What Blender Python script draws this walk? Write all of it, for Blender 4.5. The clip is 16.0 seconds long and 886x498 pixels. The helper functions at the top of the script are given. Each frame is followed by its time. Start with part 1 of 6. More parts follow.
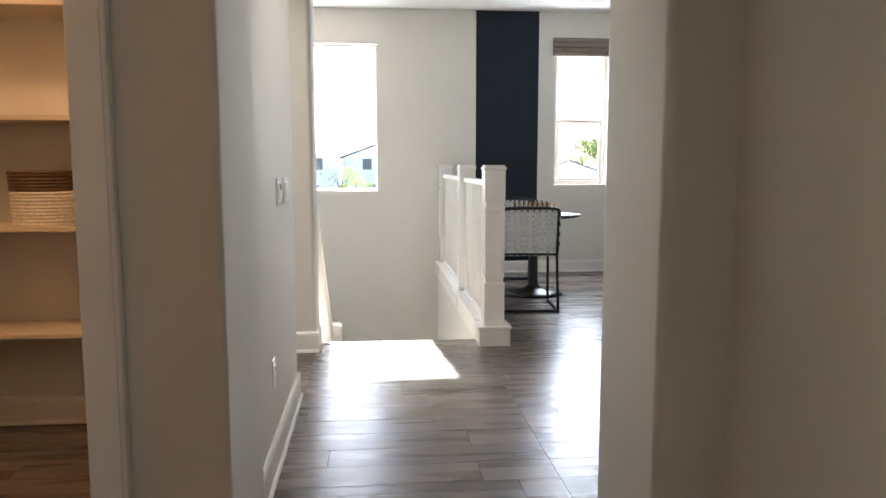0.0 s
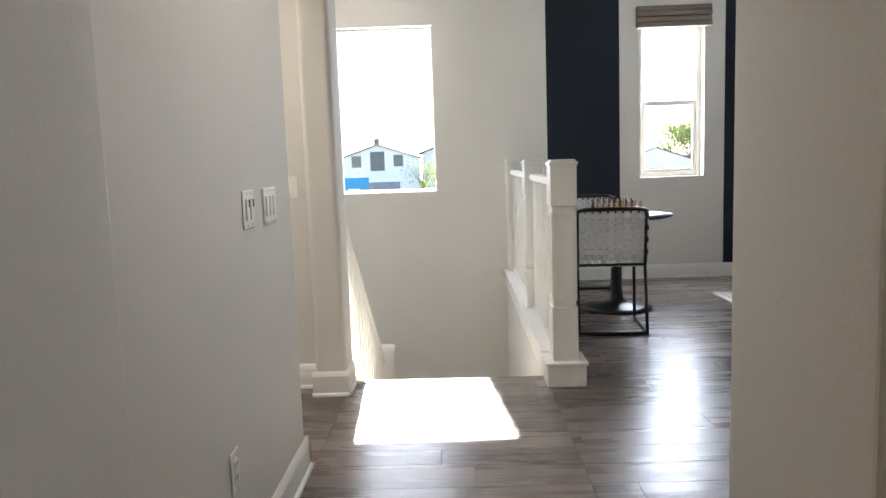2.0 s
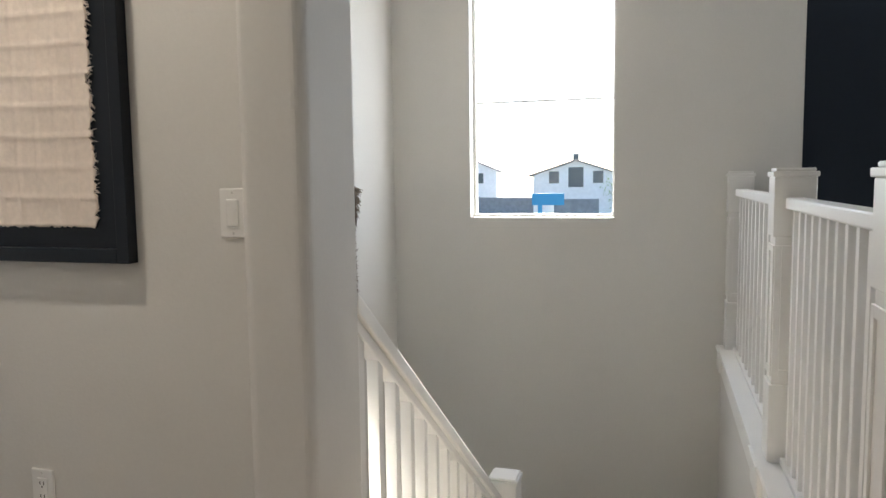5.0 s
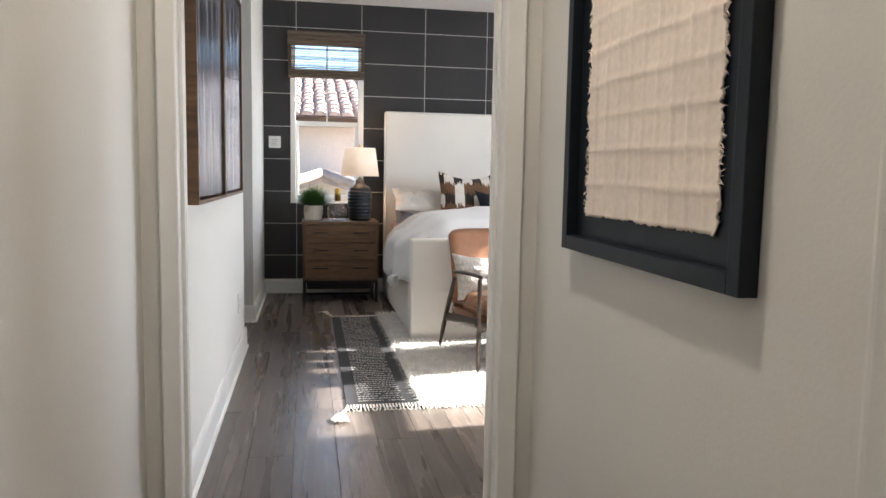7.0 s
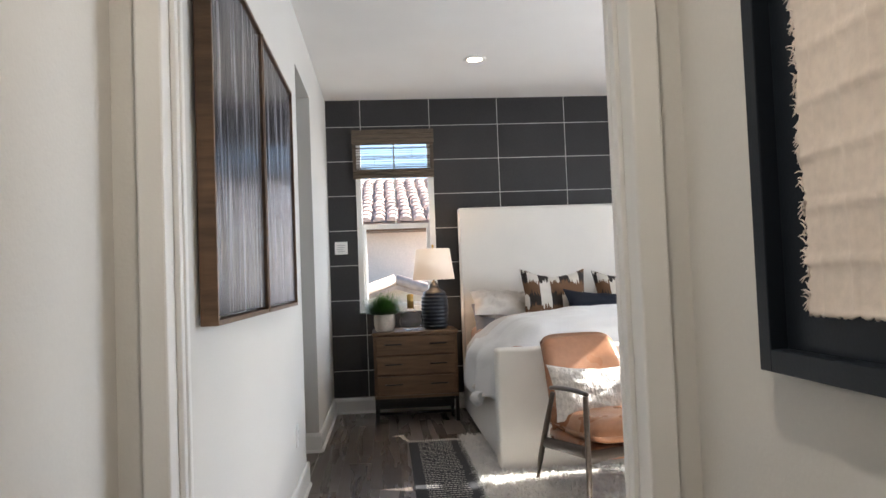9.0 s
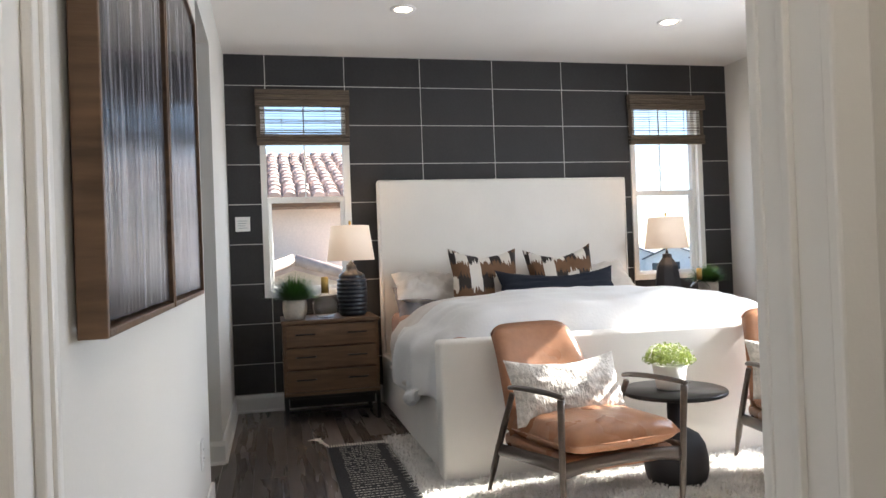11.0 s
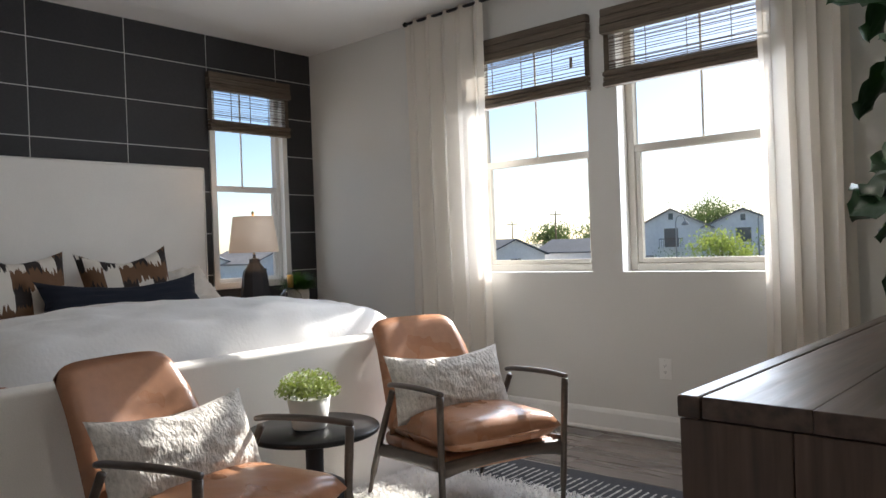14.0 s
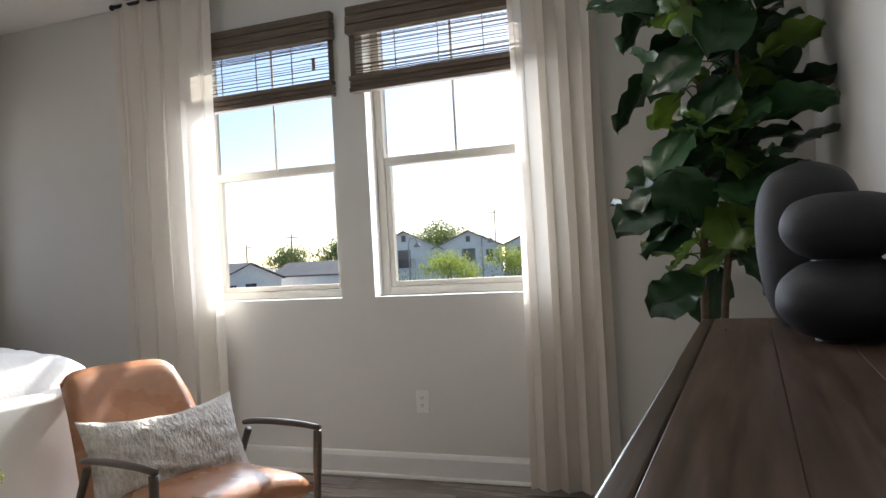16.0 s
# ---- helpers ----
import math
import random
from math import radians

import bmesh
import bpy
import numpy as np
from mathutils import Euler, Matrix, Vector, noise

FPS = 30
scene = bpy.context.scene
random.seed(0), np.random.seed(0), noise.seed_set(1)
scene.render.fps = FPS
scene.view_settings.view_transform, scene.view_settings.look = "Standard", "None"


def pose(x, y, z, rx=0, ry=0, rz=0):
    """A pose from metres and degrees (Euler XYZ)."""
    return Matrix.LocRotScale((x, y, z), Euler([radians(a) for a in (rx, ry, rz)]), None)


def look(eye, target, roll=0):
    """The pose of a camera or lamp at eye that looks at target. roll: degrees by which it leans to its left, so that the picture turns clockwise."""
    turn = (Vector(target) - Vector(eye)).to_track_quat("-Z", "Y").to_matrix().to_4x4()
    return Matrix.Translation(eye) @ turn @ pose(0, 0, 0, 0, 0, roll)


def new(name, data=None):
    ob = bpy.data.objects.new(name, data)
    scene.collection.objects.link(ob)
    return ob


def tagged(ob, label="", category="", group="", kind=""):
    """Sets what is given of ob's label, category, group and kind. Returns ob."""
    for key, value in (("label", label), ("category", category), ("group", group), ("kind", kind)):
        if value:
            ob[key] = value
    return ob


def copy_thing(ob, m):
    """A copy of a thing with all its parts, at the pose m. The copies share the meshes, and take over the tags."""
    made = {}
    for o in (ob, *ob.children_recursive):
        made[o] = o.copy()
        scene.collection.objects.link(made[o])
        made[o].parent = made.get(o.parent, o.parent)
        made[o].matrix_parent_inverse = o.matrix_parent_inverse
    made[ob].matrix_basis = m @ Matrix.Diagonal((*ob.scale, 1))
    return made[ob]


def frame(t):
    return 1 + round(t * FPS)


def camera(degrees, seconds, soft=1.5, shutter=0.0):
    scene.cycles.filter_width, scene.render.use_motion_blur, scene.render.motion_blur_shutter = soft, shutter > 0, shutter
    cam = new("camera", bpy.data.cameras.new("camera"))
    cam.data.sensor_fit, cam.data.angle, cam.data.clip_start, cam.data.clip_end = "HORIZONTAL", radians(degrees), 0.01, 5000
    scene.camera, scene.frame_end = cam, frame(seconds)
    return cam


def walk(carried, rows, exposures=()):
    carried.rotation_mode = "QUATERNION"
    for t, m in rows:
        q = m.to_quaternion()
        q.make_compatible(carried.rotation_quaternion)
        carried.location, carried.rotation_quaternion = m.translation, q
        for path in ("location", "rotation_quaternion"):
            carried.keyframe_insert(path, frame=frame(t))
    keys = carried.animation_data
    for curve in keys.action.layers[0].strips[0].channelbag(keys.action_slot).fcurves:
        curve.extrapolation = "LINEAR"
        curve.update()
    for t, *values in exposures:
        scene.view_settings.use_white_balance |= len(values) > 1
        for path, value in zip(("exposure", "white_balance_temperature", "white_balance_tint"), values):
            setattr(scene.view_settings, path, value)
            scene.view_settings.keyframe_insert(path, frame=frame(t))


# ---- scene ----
cam = camera(62.1, 16.0)
PATH = [
    (0, (7.055, -3.715, 1.193), (7.244, -1.737, 0.964), -0.0),
    (0.5, (7.16, -3.583, 1.211), (7.143, -1.594, 0.997), -1.2),
    (1, (7.231, -3.403, 1.21), (7.146, -1.416, 0.996), -2.0),
    (1.5, (7.273, -3.138, 1.21), (7.2, -1.153, 0.979), -2.1),
    (2, (7.294, -2.783, 1.211), (7.254, -0.798, 0.968), -2.0),
    (2.5, (7.261, -2.392, 1.218), (7.266, -0.405, 0.991), -2.3),
    (2.8, (7.253, -2.129, 1.224), (7.287, -0.141, 1.01), -2.2),
    (3, (7.257, -1.967, 1.213), (7.313, 0.022, 1.01), -2.3),
    (3.2, (7.278, -1.804, 1.219), (7.347, 0.186, 1.03), -2.3),
    (5.5, (7.395, -0.124, 1.153), (6.365, 1.578, 0.952), -0.3),
    (6, (7.391, 0.107, 1.142), (5.869, 1.386, 0.923), 0.5),
    (6.1, (7.374, 0.137, 1.135), (5.78, 1.326, 0.923), 1.1),
    (6.5, (7.293, 0.276, 1.144), (5.469, 1.069, 0.932), 1.5),
    (7, (7.163, 0.419, 1.146), (5.205, 0.778, 0.948), 1.0),
    (7.5, (6.985, 0.456, 1.137), (4.998, 0.607, 0.966), 0.1),
    (8, (6.777, 0.485, 1.132), (4.781, 0.574, 1.049), -1.0),
    (8.5, (6.625, 0.473, 1.134), (4.627, 0.567, 1.158), -1.2),
    (9, (6.473, 0.479, 1.128), (4.481, 0.638, 1.211), -2.2),
    (9.2, (6.405, 0.452, 1.158), (4.417, 0.654, 1.246), -2.4),
    (11.3, (5.697, 0.284, 1.138), (3.765, 0.8, 1.131), -2.2),
    (11.5, (5.616, 0.265, 1.133), (3.697, 0.828, 1.11), -2.3),
    (12, (5.382, 0.245, 1.128), (3.498, 0.916, 1.087), -2.7),
    (12.5, (5.151, 0.237, 1.132), (3.367, 1.14, 1.102), -2.7),
    (13, (4.996, 0.272, 1.123), (3.359, 1.421, 1.103), -2.9),
    (13.5, (4.906, 0.356, 1.129), (3.422, 1.696, 1.113), -2.6),
    (14, (4.833, 0.414, 1.132), (3.512, 1.915, 1.122), -2.1),
    (14.5, (4.798, 0.441, 1.145), (3.634, 2.068, 1.139), -2.0),
    (15, (4.745, 0.531, 1.129), (3.73, 2.254, 1.132), -2.1),
    (15.5, (4.645, 0.691, 1.13), (3.785, 2.497, 1.138), -2.3),
    (16, (4.522, 0.827, 1.134), (3.806, 2.694, 1.154), -3.1),
]
walk(cam, [(t, look(eye, target, roll)) for t, eye, target, roll in PATH], [(0, 3.5), (1.5, 3.58), (2.5, 2.88), (3.2, 2.78), (5.5, 2.65), (6.5, 2.8), (7, 2.8), (8.5, 2.72), (9.2, 2.62), (11.3, 2.5), (12.5, 2.2), (13.5, 1.58), (14.5, 1.35), (16, 1.48)])

# light: sun low in front of the hall's window wall, clear pale sky
SUN_DIR = Vector((0.105, -0.995, -0.588))
world = bpy.data.worlds.new("sky")
scene.world = world
world.use_nodes = True
wn = world.node_tree.nodes
sky = wn.new("ShaderNodeTexSky")
sky.sky_type = "NISHITA"
sky.sun_disc = False
sky.sun_elevation = math.atan2(0.588, 1.0)
sky.sun_rotation = math.atan2(-SUN_DIR.x, -SUN_DIR.y)
sky.air_density, sky.dust_density, sky.ozone_density = 0.8, 0.35, 1.5
world.node_tree.links.new(sky.outputs[0], wn["Background"].inputs[0])
wn["Background"].inputs[1].default_value = 0.065
sun = new("sun", bpy.data.lights.new("sun", "SUN"))
sun.data.energy, sun.data.angle, sun.data.color = 5.0, radians(0.6), (1.0, 0.965, 0.91)
sun.matrix_world = look((0, 30, 20), Vector((0, 30, 20)) + SUN_DIR)


def window_light(name, x, y, z, w, h, aim, power):
    """Sky light that comes in through a window's opening."""
    lamp = new(name, bpy.data.lights.new(name, "AREA"))
    lamp.data.shape, lamp.data.size, lamp.data.size_y = "RECTANGLE", w, h
    lamp.data.energy, lamp.data.color = power, (0.78, 0.86, 1.0)
    lamp.matrix_world = look((x, y, z), Vector((x, y, z)) + Vector(aim))
    return lamp


window_light("window_sky_north", 2.14, 4.385, 1.5, 0.84, 1.1, (0, -1, 0), 8)
window_light("window_sky_north", 3.24, 4.385, 1.5, 0.84, 1.1, (0, -1, 0), 8)
window_light("window_sky_west", -0.07, 0.585, 1.45, 0.6, 1.1, (1, 0, 0), 0.5)
window_light("window_sky_west", -0.07, 3.67, 1.45, 0.6, 1.1, (1, 0, 0), 0.5)
window_light("window_sky_stair", 6.65, 4.355, 1.68, 0.86, 1.4, (0, -1, 0), 2.2)
window_light("window_sky_game", 9.35, 4.355, 1.66, 0.54, 1.3, (0, -1, 0), 5.5)

# ------------------------------------------------------------ materials
def mat(name, color, rough=0.6, metal=0.0, grain=0.0, scale=40.0, bump=0.0, bump_scale=200.0, stain=0.0, stain_scale=3.0, spec=0.5, trans=0.0, stretch=(1, 1, 1), sheen=0.0, emit=None, rnd=0.0, ior=1.45):
    """Procedural surface: base colour with fine grain, broad stains, relief and a random shade per object."""
    m = bpy.data.materials.new(name)
    m.use_nodes = True
    nt = m.node_tree
    b = nt.nodes["Principled BSDF"]
    L = nt.links.new
    b.inputs["Base Color"].default_value = (*color, 1)
    b.inputs["Roughness"].default_value = rough
    b.inputs["Metallic"].default_value = metal
    b.inputs["Specular IOR Level"].default_value = spec
    b.inputs["Transmission Weight"].default_value = trans
    b.inputs["IOR"].default_value = ior
    b.inputs["Sheen Weight"].default_value = sheen
    if emit:
        b.inputs["Emission Color"].default_value = (*emit[0], 1)
        b.inputs["Emission Strength"].default_value = emit[1]
    tc = nt.nodes.new("ShaderNodeTexCoord")
    mp = nt.nodes.new("ShaderNodeMapping")
    mp.inputs["Scale"].default_value = stretch
    oi = nt.nodes.new("ShaderNodeObjectInfo")
    off = nt.nodes.new("ShaderNodeVectorMath")
    off.operation = "SCALE"
    off.inputs[0].default_value = (17.3, 9.1, 5.7)
    L(oi.outputs["Random"], off.inputs["Scale"])
    L(off.outputs[0], mp.inputs["Location"])
    L(tc.outputs["Object"], mp.inputs["Vector"])
    val = None

    def noise_node(s, detail):
        n = nt.nodes.new("ShaderNodeTexNoise")
        n.inputs["Scale"].default_value, n.inputs["Detail"].default_value = s, detail
        L(mp.outputs[0], n.inputs["Vector"])
        return n

    def scaled(sock, amount):
        r = nt.nodes.new("ShaderNodeMapRange")
        r.inputs["From Min"].default_value, r.inputs["From Max"].default_value = 0.25, 0.75
        r.inputs["To Min"].default_value, r.inputs["To Max"].default_value = 1 - amount, 1 + amount
        L(sock, r.inputs["Value"])
        return r.outputs[0]

    def times(a, c):
        if a is None:
            return c
        x = nt.nodes.new("ShaderNodeMath")
        x.operation = "MULTIPLY"
        L(a, x.inputs[0]), L(c, x.inputs[1])
        return x.outputs[0]

    if grain:
        val = times(val, scaled(noise_node(scale, 5).outputs["Fac"], grain))
    if stain:
        st = noise_node(stain_scale, 3)
        val = times(val, scaled(st.outputs["Fac"], stain))
        rr = nt.nodes.new("ShaderNodeMapRange")
        rr.inputs["To Min"].default_value, rr.inputs["To Max"].default_value = max(rough - 0.12, 0.02), min(rough + 0.12, 1)
        L(st.outputs["Fac"], rr.inputs["Value"])
        L(rr.outputs[0], b.inputs["Roughness"])
    if rnd:
        r = nt.nodes.new("ShaderNodeMapRange")
        r.inputs["To Min"].default_value, r.inputs["To Max"].default_value = 1 - rnd, 1 + rnd
        L(oi.outputs["Random"], r.inputs["Value"])
        val = times(val, r.outputs[0])
    if val is not None:
        mix = nt.nodes.new("ShaderNodeVectorMath")
        mix.operation = "SCALE"
        mix.inputs[0].default_value = color
        L(val, mix.inputs["Scale"])
        L(mix.outputs[0], b.inputs["Base Color"])
    if bump:
        bn = nt.nodes.new("ShaderNodeBump")
        bn.inputs["Strength"].default_value, bn.inputs["Distance"].default_value = 1.0, bump
        L(noise_node(bump_scale, 4).outputs["Fac"], bn.inputs["Height"])
        L(bn.outputs[0], b.inputs["Normal"])
    return m


WALL = mat("wall_paint", (0.69, 0.674, 0.635), 0.75, bump=0.0005, bump_scale=130, stain=0.025, stain_scale=1.5, grain=0.015, scale=90)
WHITE = mat("trim_paint", (0.80, 0.79, 0.76), 0.38, stain=0.02, stain_scale=4, bump=0.0003, bump_scale=150)
CEIL = mat("ceiling_paint", (0.80, 0.79, 0.77), 0.85, bump=0.0015, bump_scale=90, stain=0.02)
NAVY = mat("navy_paint", (0.010, 0.016, 0.026), 0.6, spec=0.3, bump=0.0008, bump_scale=120, stain=0.08)
FLOOR = mat("grey_oak", (0.128, 0.104, 0.088), 0.28, grain=0.26, scale=8, stretch=(0.6, 8, 4), stain=0.14, stain_scale=1.6, bump=0.0009, bump_scale=14, rnd=0.30)
GAP = mat("joint_dark", (0.028, 0.023, 0.02), 0.8, grain=0.1)
TILE = mat("charcoal_tile", (0.037, 0.036, 0.037), 0.58, spec=0.35, grain=0.10, scale=60, stain=0.14, stain_scale=3, bump=0.0004, bump_scale=160, rnd=0.10)
GROUT = mat("pale_grout", (0.62, 0.61, 0.58), 0.9, grain=0.1, scale=150)
VINYL = mat("window_vinyl", (0.60, 0.56, 0.49), 0.4, stain=0.03)
VINYLW = mat("window_vinyl_white", (0.78, 0.77, 0.74), 0.4, stain=0.03)
GLASS = mat("window_glass", (1, 1, 1), 0.0, trans=1.0, ior=1.02, spec=0.5)


# ------------------------------------------------------------ mesh helpers
def bm_box(bm, x0, x1, y0, y1, z0, z1):
    v = [bm.verts.new((x, y, z)) for x in (x0, x1) for y in (y0, y1) for z in (z0, z1)]
    for f in ((0, 1, 3, 2), (4, 6, 7, 5), (0, 4, 5, 1), (2, 3, 7, 6), (0, 2, 6, 4), (1, 5, 7, 3)):
        bm.faces.new([v[i] for i in f])


def bevel(bm, w=0.004, seg=2):
    bmesh.ops.bevel(bm, geom=list(bm.edges), offset=w, segments=seg, profile=0.5, affect="EDGES", clamp_overlap=True)


def part(name, bm, material, parent=None, label="", smooth=False, loc=None):
    me = bpy.data.meshes.new(name)
    bmesh.ops.recalc_face_normals(bm, faces=bm.faces)
    if smooth:
        for f in bm.faces:
            f.smooth = True
    bm.to_mesh(me)
    bm.free()
    me.materials.append(material)
    ob = new(name, me)
    ob.parent = parent
    if loc is not None:
        ob.matrix_basis = loc
    if label:
        ob["label"] = label
    return ob


def boxes(name, rects, material, parent=None, bw=0.0, label="", smooth=False, seg=2):
    bm = bmesh.new()
    for r in rects:
        bm_box(bm, *r)
    if bw:
        bevel(bm, bw, seg)
    return part(name, bm, material, parent, label, smooth)


def structure(ob, label, category):
    return tagged(ob, label, category, kind="structure")


def thing(name, loc, label, category, group=""):
    e = new(name)
    e.empty_display_size = 0.1
    e.matrix_basis = loc
    return tagged(e, label, category, group)


def cut_rects(a0, a1, b0, b1, holes):
    """Rectangles that fill a0..a1 by b0..b1 around rectangular holes."""
    out = []
    xs = sorted({a0, a1, *[min(max(h[k], a0), a1) for h in holes for k in (0, 1)]})
    for u, v in zip(xs, xs[1:]):
        if v - u < 1e-6:
            continue
        m = (u + v) / 2
        cuts = sorted([(max(h[2], b0), min(h[3], b1)) for h in holes if h[0] < m < h[1] and h[3] > b0 and h[2] < b1])
        z = b0
        for c0, c1 in cuts:
            if c0 > z + 1e-6:
                out.append((u, v, z, c0))
            z = max(z, c1)
        if z < b1 - 1e-6:
            out.append((u, v, z, b1))
    return out


def wall_y(name, y0, y1, x0, x1, z0, z1, holes, label, material=WALL):
    return structure(boxes(name, [(a, b, y0, y1, c, d) for a, b, c, d in cut_rects(x0, x1, z0, z1, holes)], material), label, "wall")


def wall_x(name, x0, x1, y0, y1, z0, z1, holes, label, material=WALL):
    return structure(boxes(name, [(x0, x1, a, b, c, d) for a, b, c, d in cut_rects(y0, y1, z0, z1, holes)], material), label, "wall")


# ------------------------------------------------------------ structure
HB, HH = 2.74, 2.82          # ceilings of the bedroom and of the hall
NB = 4.312                   # inner face of the bedroom's window wall
NW = 4.28                    # inner face of the stair and game room wall
W1, W2 = (0.25, 0.935, 0.865, 2.42), (3.355, 4.045, 0.865, 2.42)
N1, N2 = (1.69, 2.59, 0.94, 2.42), (2.79, 3.69, 0.94, 2.42)
S1, G1 = (6.19, 7.115, 0.91, 2.455), (9.05, 9.65, 0.97, 2.40)

wall_west = wall_x("wall_west", -0.16, -0.003, -0.16, 4.44, -0.3, HB, [W1, W2], "bedroom headboard wall behind charcoal tile", GROUT)
wall_north = wall_y("wall_north", NB, 4.44, -0.012, 4.9, -0.3, HB, [N1, N2], "warm off-white painted bedroom wall with two windows")
wall_south = wall_y("wall_south", -0.16, 0.0, -0.012, 4.9, -0.3, HB, [(1.41, 2.22, 0, 2.41)], "warm off-white painted bedroom wall with an opening")
DOOR = (0.040, 1.010, 0.0, 2.05)
wall_east = wall_x("wall_east", 4.9, 5.02, -0.16, 4.44, -0.3, HH, [DOOR], "painted wall between bedroom and hall")
structure(boxes("ceiling", [(-0.16, 4.9, -0.16, 4.44, HB, HB + 0.1)], CEIL), "flat white painted bedroom ceiling", "ceiling")
# room beyond the opening in the south wall
wall_y("wall_bath_south", -2.2, -2.1, 0.2, 4.0, 0, HB, [], "plain off-white wall of the next room")
wall_x("wall_bath_west", 0.2, 0.3, -2.1, -0.16, 0, HB, [], "plain off-white wall of the next room")
wall_x("wall_bath_east", 3.9, 4.0, -2.1, -0.16, 0, HB, [], "plain off-white wall of the next room")
structure(boxes("ceiling_bath", [(0.2, 4.0, -2.2, -0.16, HB, HB + 0.1)], CEIL), "white ceiling of the next room", "ceiling")

# alcove between hall and bedroom door
wall_alcove_south = wall_y("wall_alcove_south", -0.12, -0.037, 5.02, 6.50, 0, HH, [], "off-white painted wall of the alcove")
wall_alcove_north = wall_y("wall_alcove_north", 1.10, 1.20, 5.02, 6.53, -3.0, HH, [], "off-white painted wall behind the framed art")


def rounded_column(name, x0, x1, y0, y1, z0, z1, r, corners, material=WALL):
    """Upright box with bullnose corners where asked (sw, se, ne, nw)."""
    bm = bmesh.new()
    pts = []
    for key, cx, cy, a in (("sw", x0, y0, 180), ("se", x1, y0, 270), ("ne", x1, y1, 0), ("nw", x0, y1, 90)):
        if key in corners:
            ox, oy = (cx + r if cx == x0 else cx - r), (cy + r if cy == y0 else cy - r)
            for k in range(7):
                t = radians(a + 15 * k)
                pts.append((ox + r * math.cos(t), oy + r * math.sin(t)))
        else:
            pts.append((cx, cy))
    lo = [bm.verts.new((x, y, z0)) for x, y in pts]
    hi = [bm.verts.new((x, y, z1)) for x, y in pts]
    bm.faces.new(lo[::-1]), bm.faces.new(hi)
    n = len(pts)
    for i in range(n):
        f = bm.faces.new((lo[i], lo[(i + 1) % n], hi[(i + 1) % n], hi[i]))
    return part(name, bm, material)


structure(rounded_column("wall_stair_end", 6.53, 6.69, 0.95, 1.20, -3.0, HH, 0.028, ("sw", "se")), "rounded off-white wall end at the stair head", "wall")
structure(rounded_column("wall_hall_west", 6.50, 6.66, -1.64, 0.03, 0, HH, 0.02, ("ne", "nw")), "off-white painted hall wall with switches", "wall")
# thick cased opening at the start of the hall
structure(rounded_column("wall_opening_west", 6.44, 6.725, -2.06, -1.575, 0, HH, 0.014, ("se", "ne")), "thick off-white wall beside the hall opening", "wall")
structure(rounded_column("wall_opening_east", 7.74, 8.0, -2.03, -1.57, 0, HH, 0.025, ("sw", "nw")), "thick off-white wall beside the hall opening", "wall")
wall_x("wall_passage_east", 7.92, 8.02, -5.2, -2.03, 0, HH, [], "off-white wall of the passage")
wall_x("wall_passage_west", 6.435, 6.495, -5.2, -2.06, 0, HH, [(-3.05, -2.08, 0, 2.05)], "off-white passage wall with the closet doorway")
wall_y("wall_passage_south", -5.3, -5.2, 6.36, 8.02, 0, HH, [], "plain wall closing the passage")
wall_y("wall_closet_north", -0.25, -0.12, 5.02, 6.50, 0, HH, [], "closet wall behind the shelves")
wall_x("wall_closet_west", 4.92, 5.02, -3.6, -0.16, 0, HH, [], "plain closet wall")
wall_y("wall_closet_south", -3.6, -3.5, 5.02, 6.36, 0, HH, [], "plain closet wall")
# stair hall and game room
wall_hall_north = wall_y("wall_hall_north", NW, 4.44, 5.02, 13.2, -3.2, HH, [S1, G1], "off-white painted window wall with dark stripes")
wall_x("wall_stair_west", 5.55, 5.66, 1.20, NW, -3.2, HH, [], "off-white stairwell wall with woven fans")
wall_x("wall_game_east", 13.1, 13.2, -1.6, NW, -0.3, HH, [], "plain game room wall")
wall_y("wall_game_south", -1.66, -1.56, 8.0, 13.1, -0.3, HH, [], "plain game room wall")
wall_x("wall_stair_east", 7.76, 7.92, 1.15, NW, -3.2, -0.03, [], "off-white stairwell side wall")
wall_y("wall_stair_south", 1.15, 1.158, 6.69, 7.76, -3.2, -0.03, [], "wall under the stair head")
structure(boxes("ceiling_hall", [(5.02, 13.2, -5.3, 4.44, HH, HH + 0.1)], CEIL), "flat white painted hall ceiling", "ceiling")
structure(boxes("stripe_1", [(8.175, 8.858, NW - 0.004, NW, 0.13, HH)], NAVY), "dark navy painted wall stripe", "wall stripe")
structure(boxes("stripe_2", [(9.841, 10.531, NW - 0.004, NW, 0.13, HH)], NAVY), "dark navy painted wall stripe", "wall stripe")

# base of the floors under the planks
FZ = -0.012
structure(boxes("floor", [(-0.012, 4.9, 0.0, NB, -0.3, FZ), (4.9, 5.02, 0.040, 1.010, -0.3, FZ), (1.41, 2.22, -0.16, 0, -0.3, FZ), (0.2, 4.0, -2.2, -0.16, -0.3, FZ)], GAP), "bedroom floor under grey oak planks", "floor")
structure(boxes("floor_hall", [(5.02, 6.69, -5.3, 1.10, -0.3, FZ), (6.69, 7.76, -5.3, 1.15, -0.3, FZ), (7.76, 13.1, -5.3, 1.15, -0.3, FZ), (7.92, 13.1, 1.15, NW, -0.3, FZ)], GAP), "hall floor under grey oak planks", "floor")


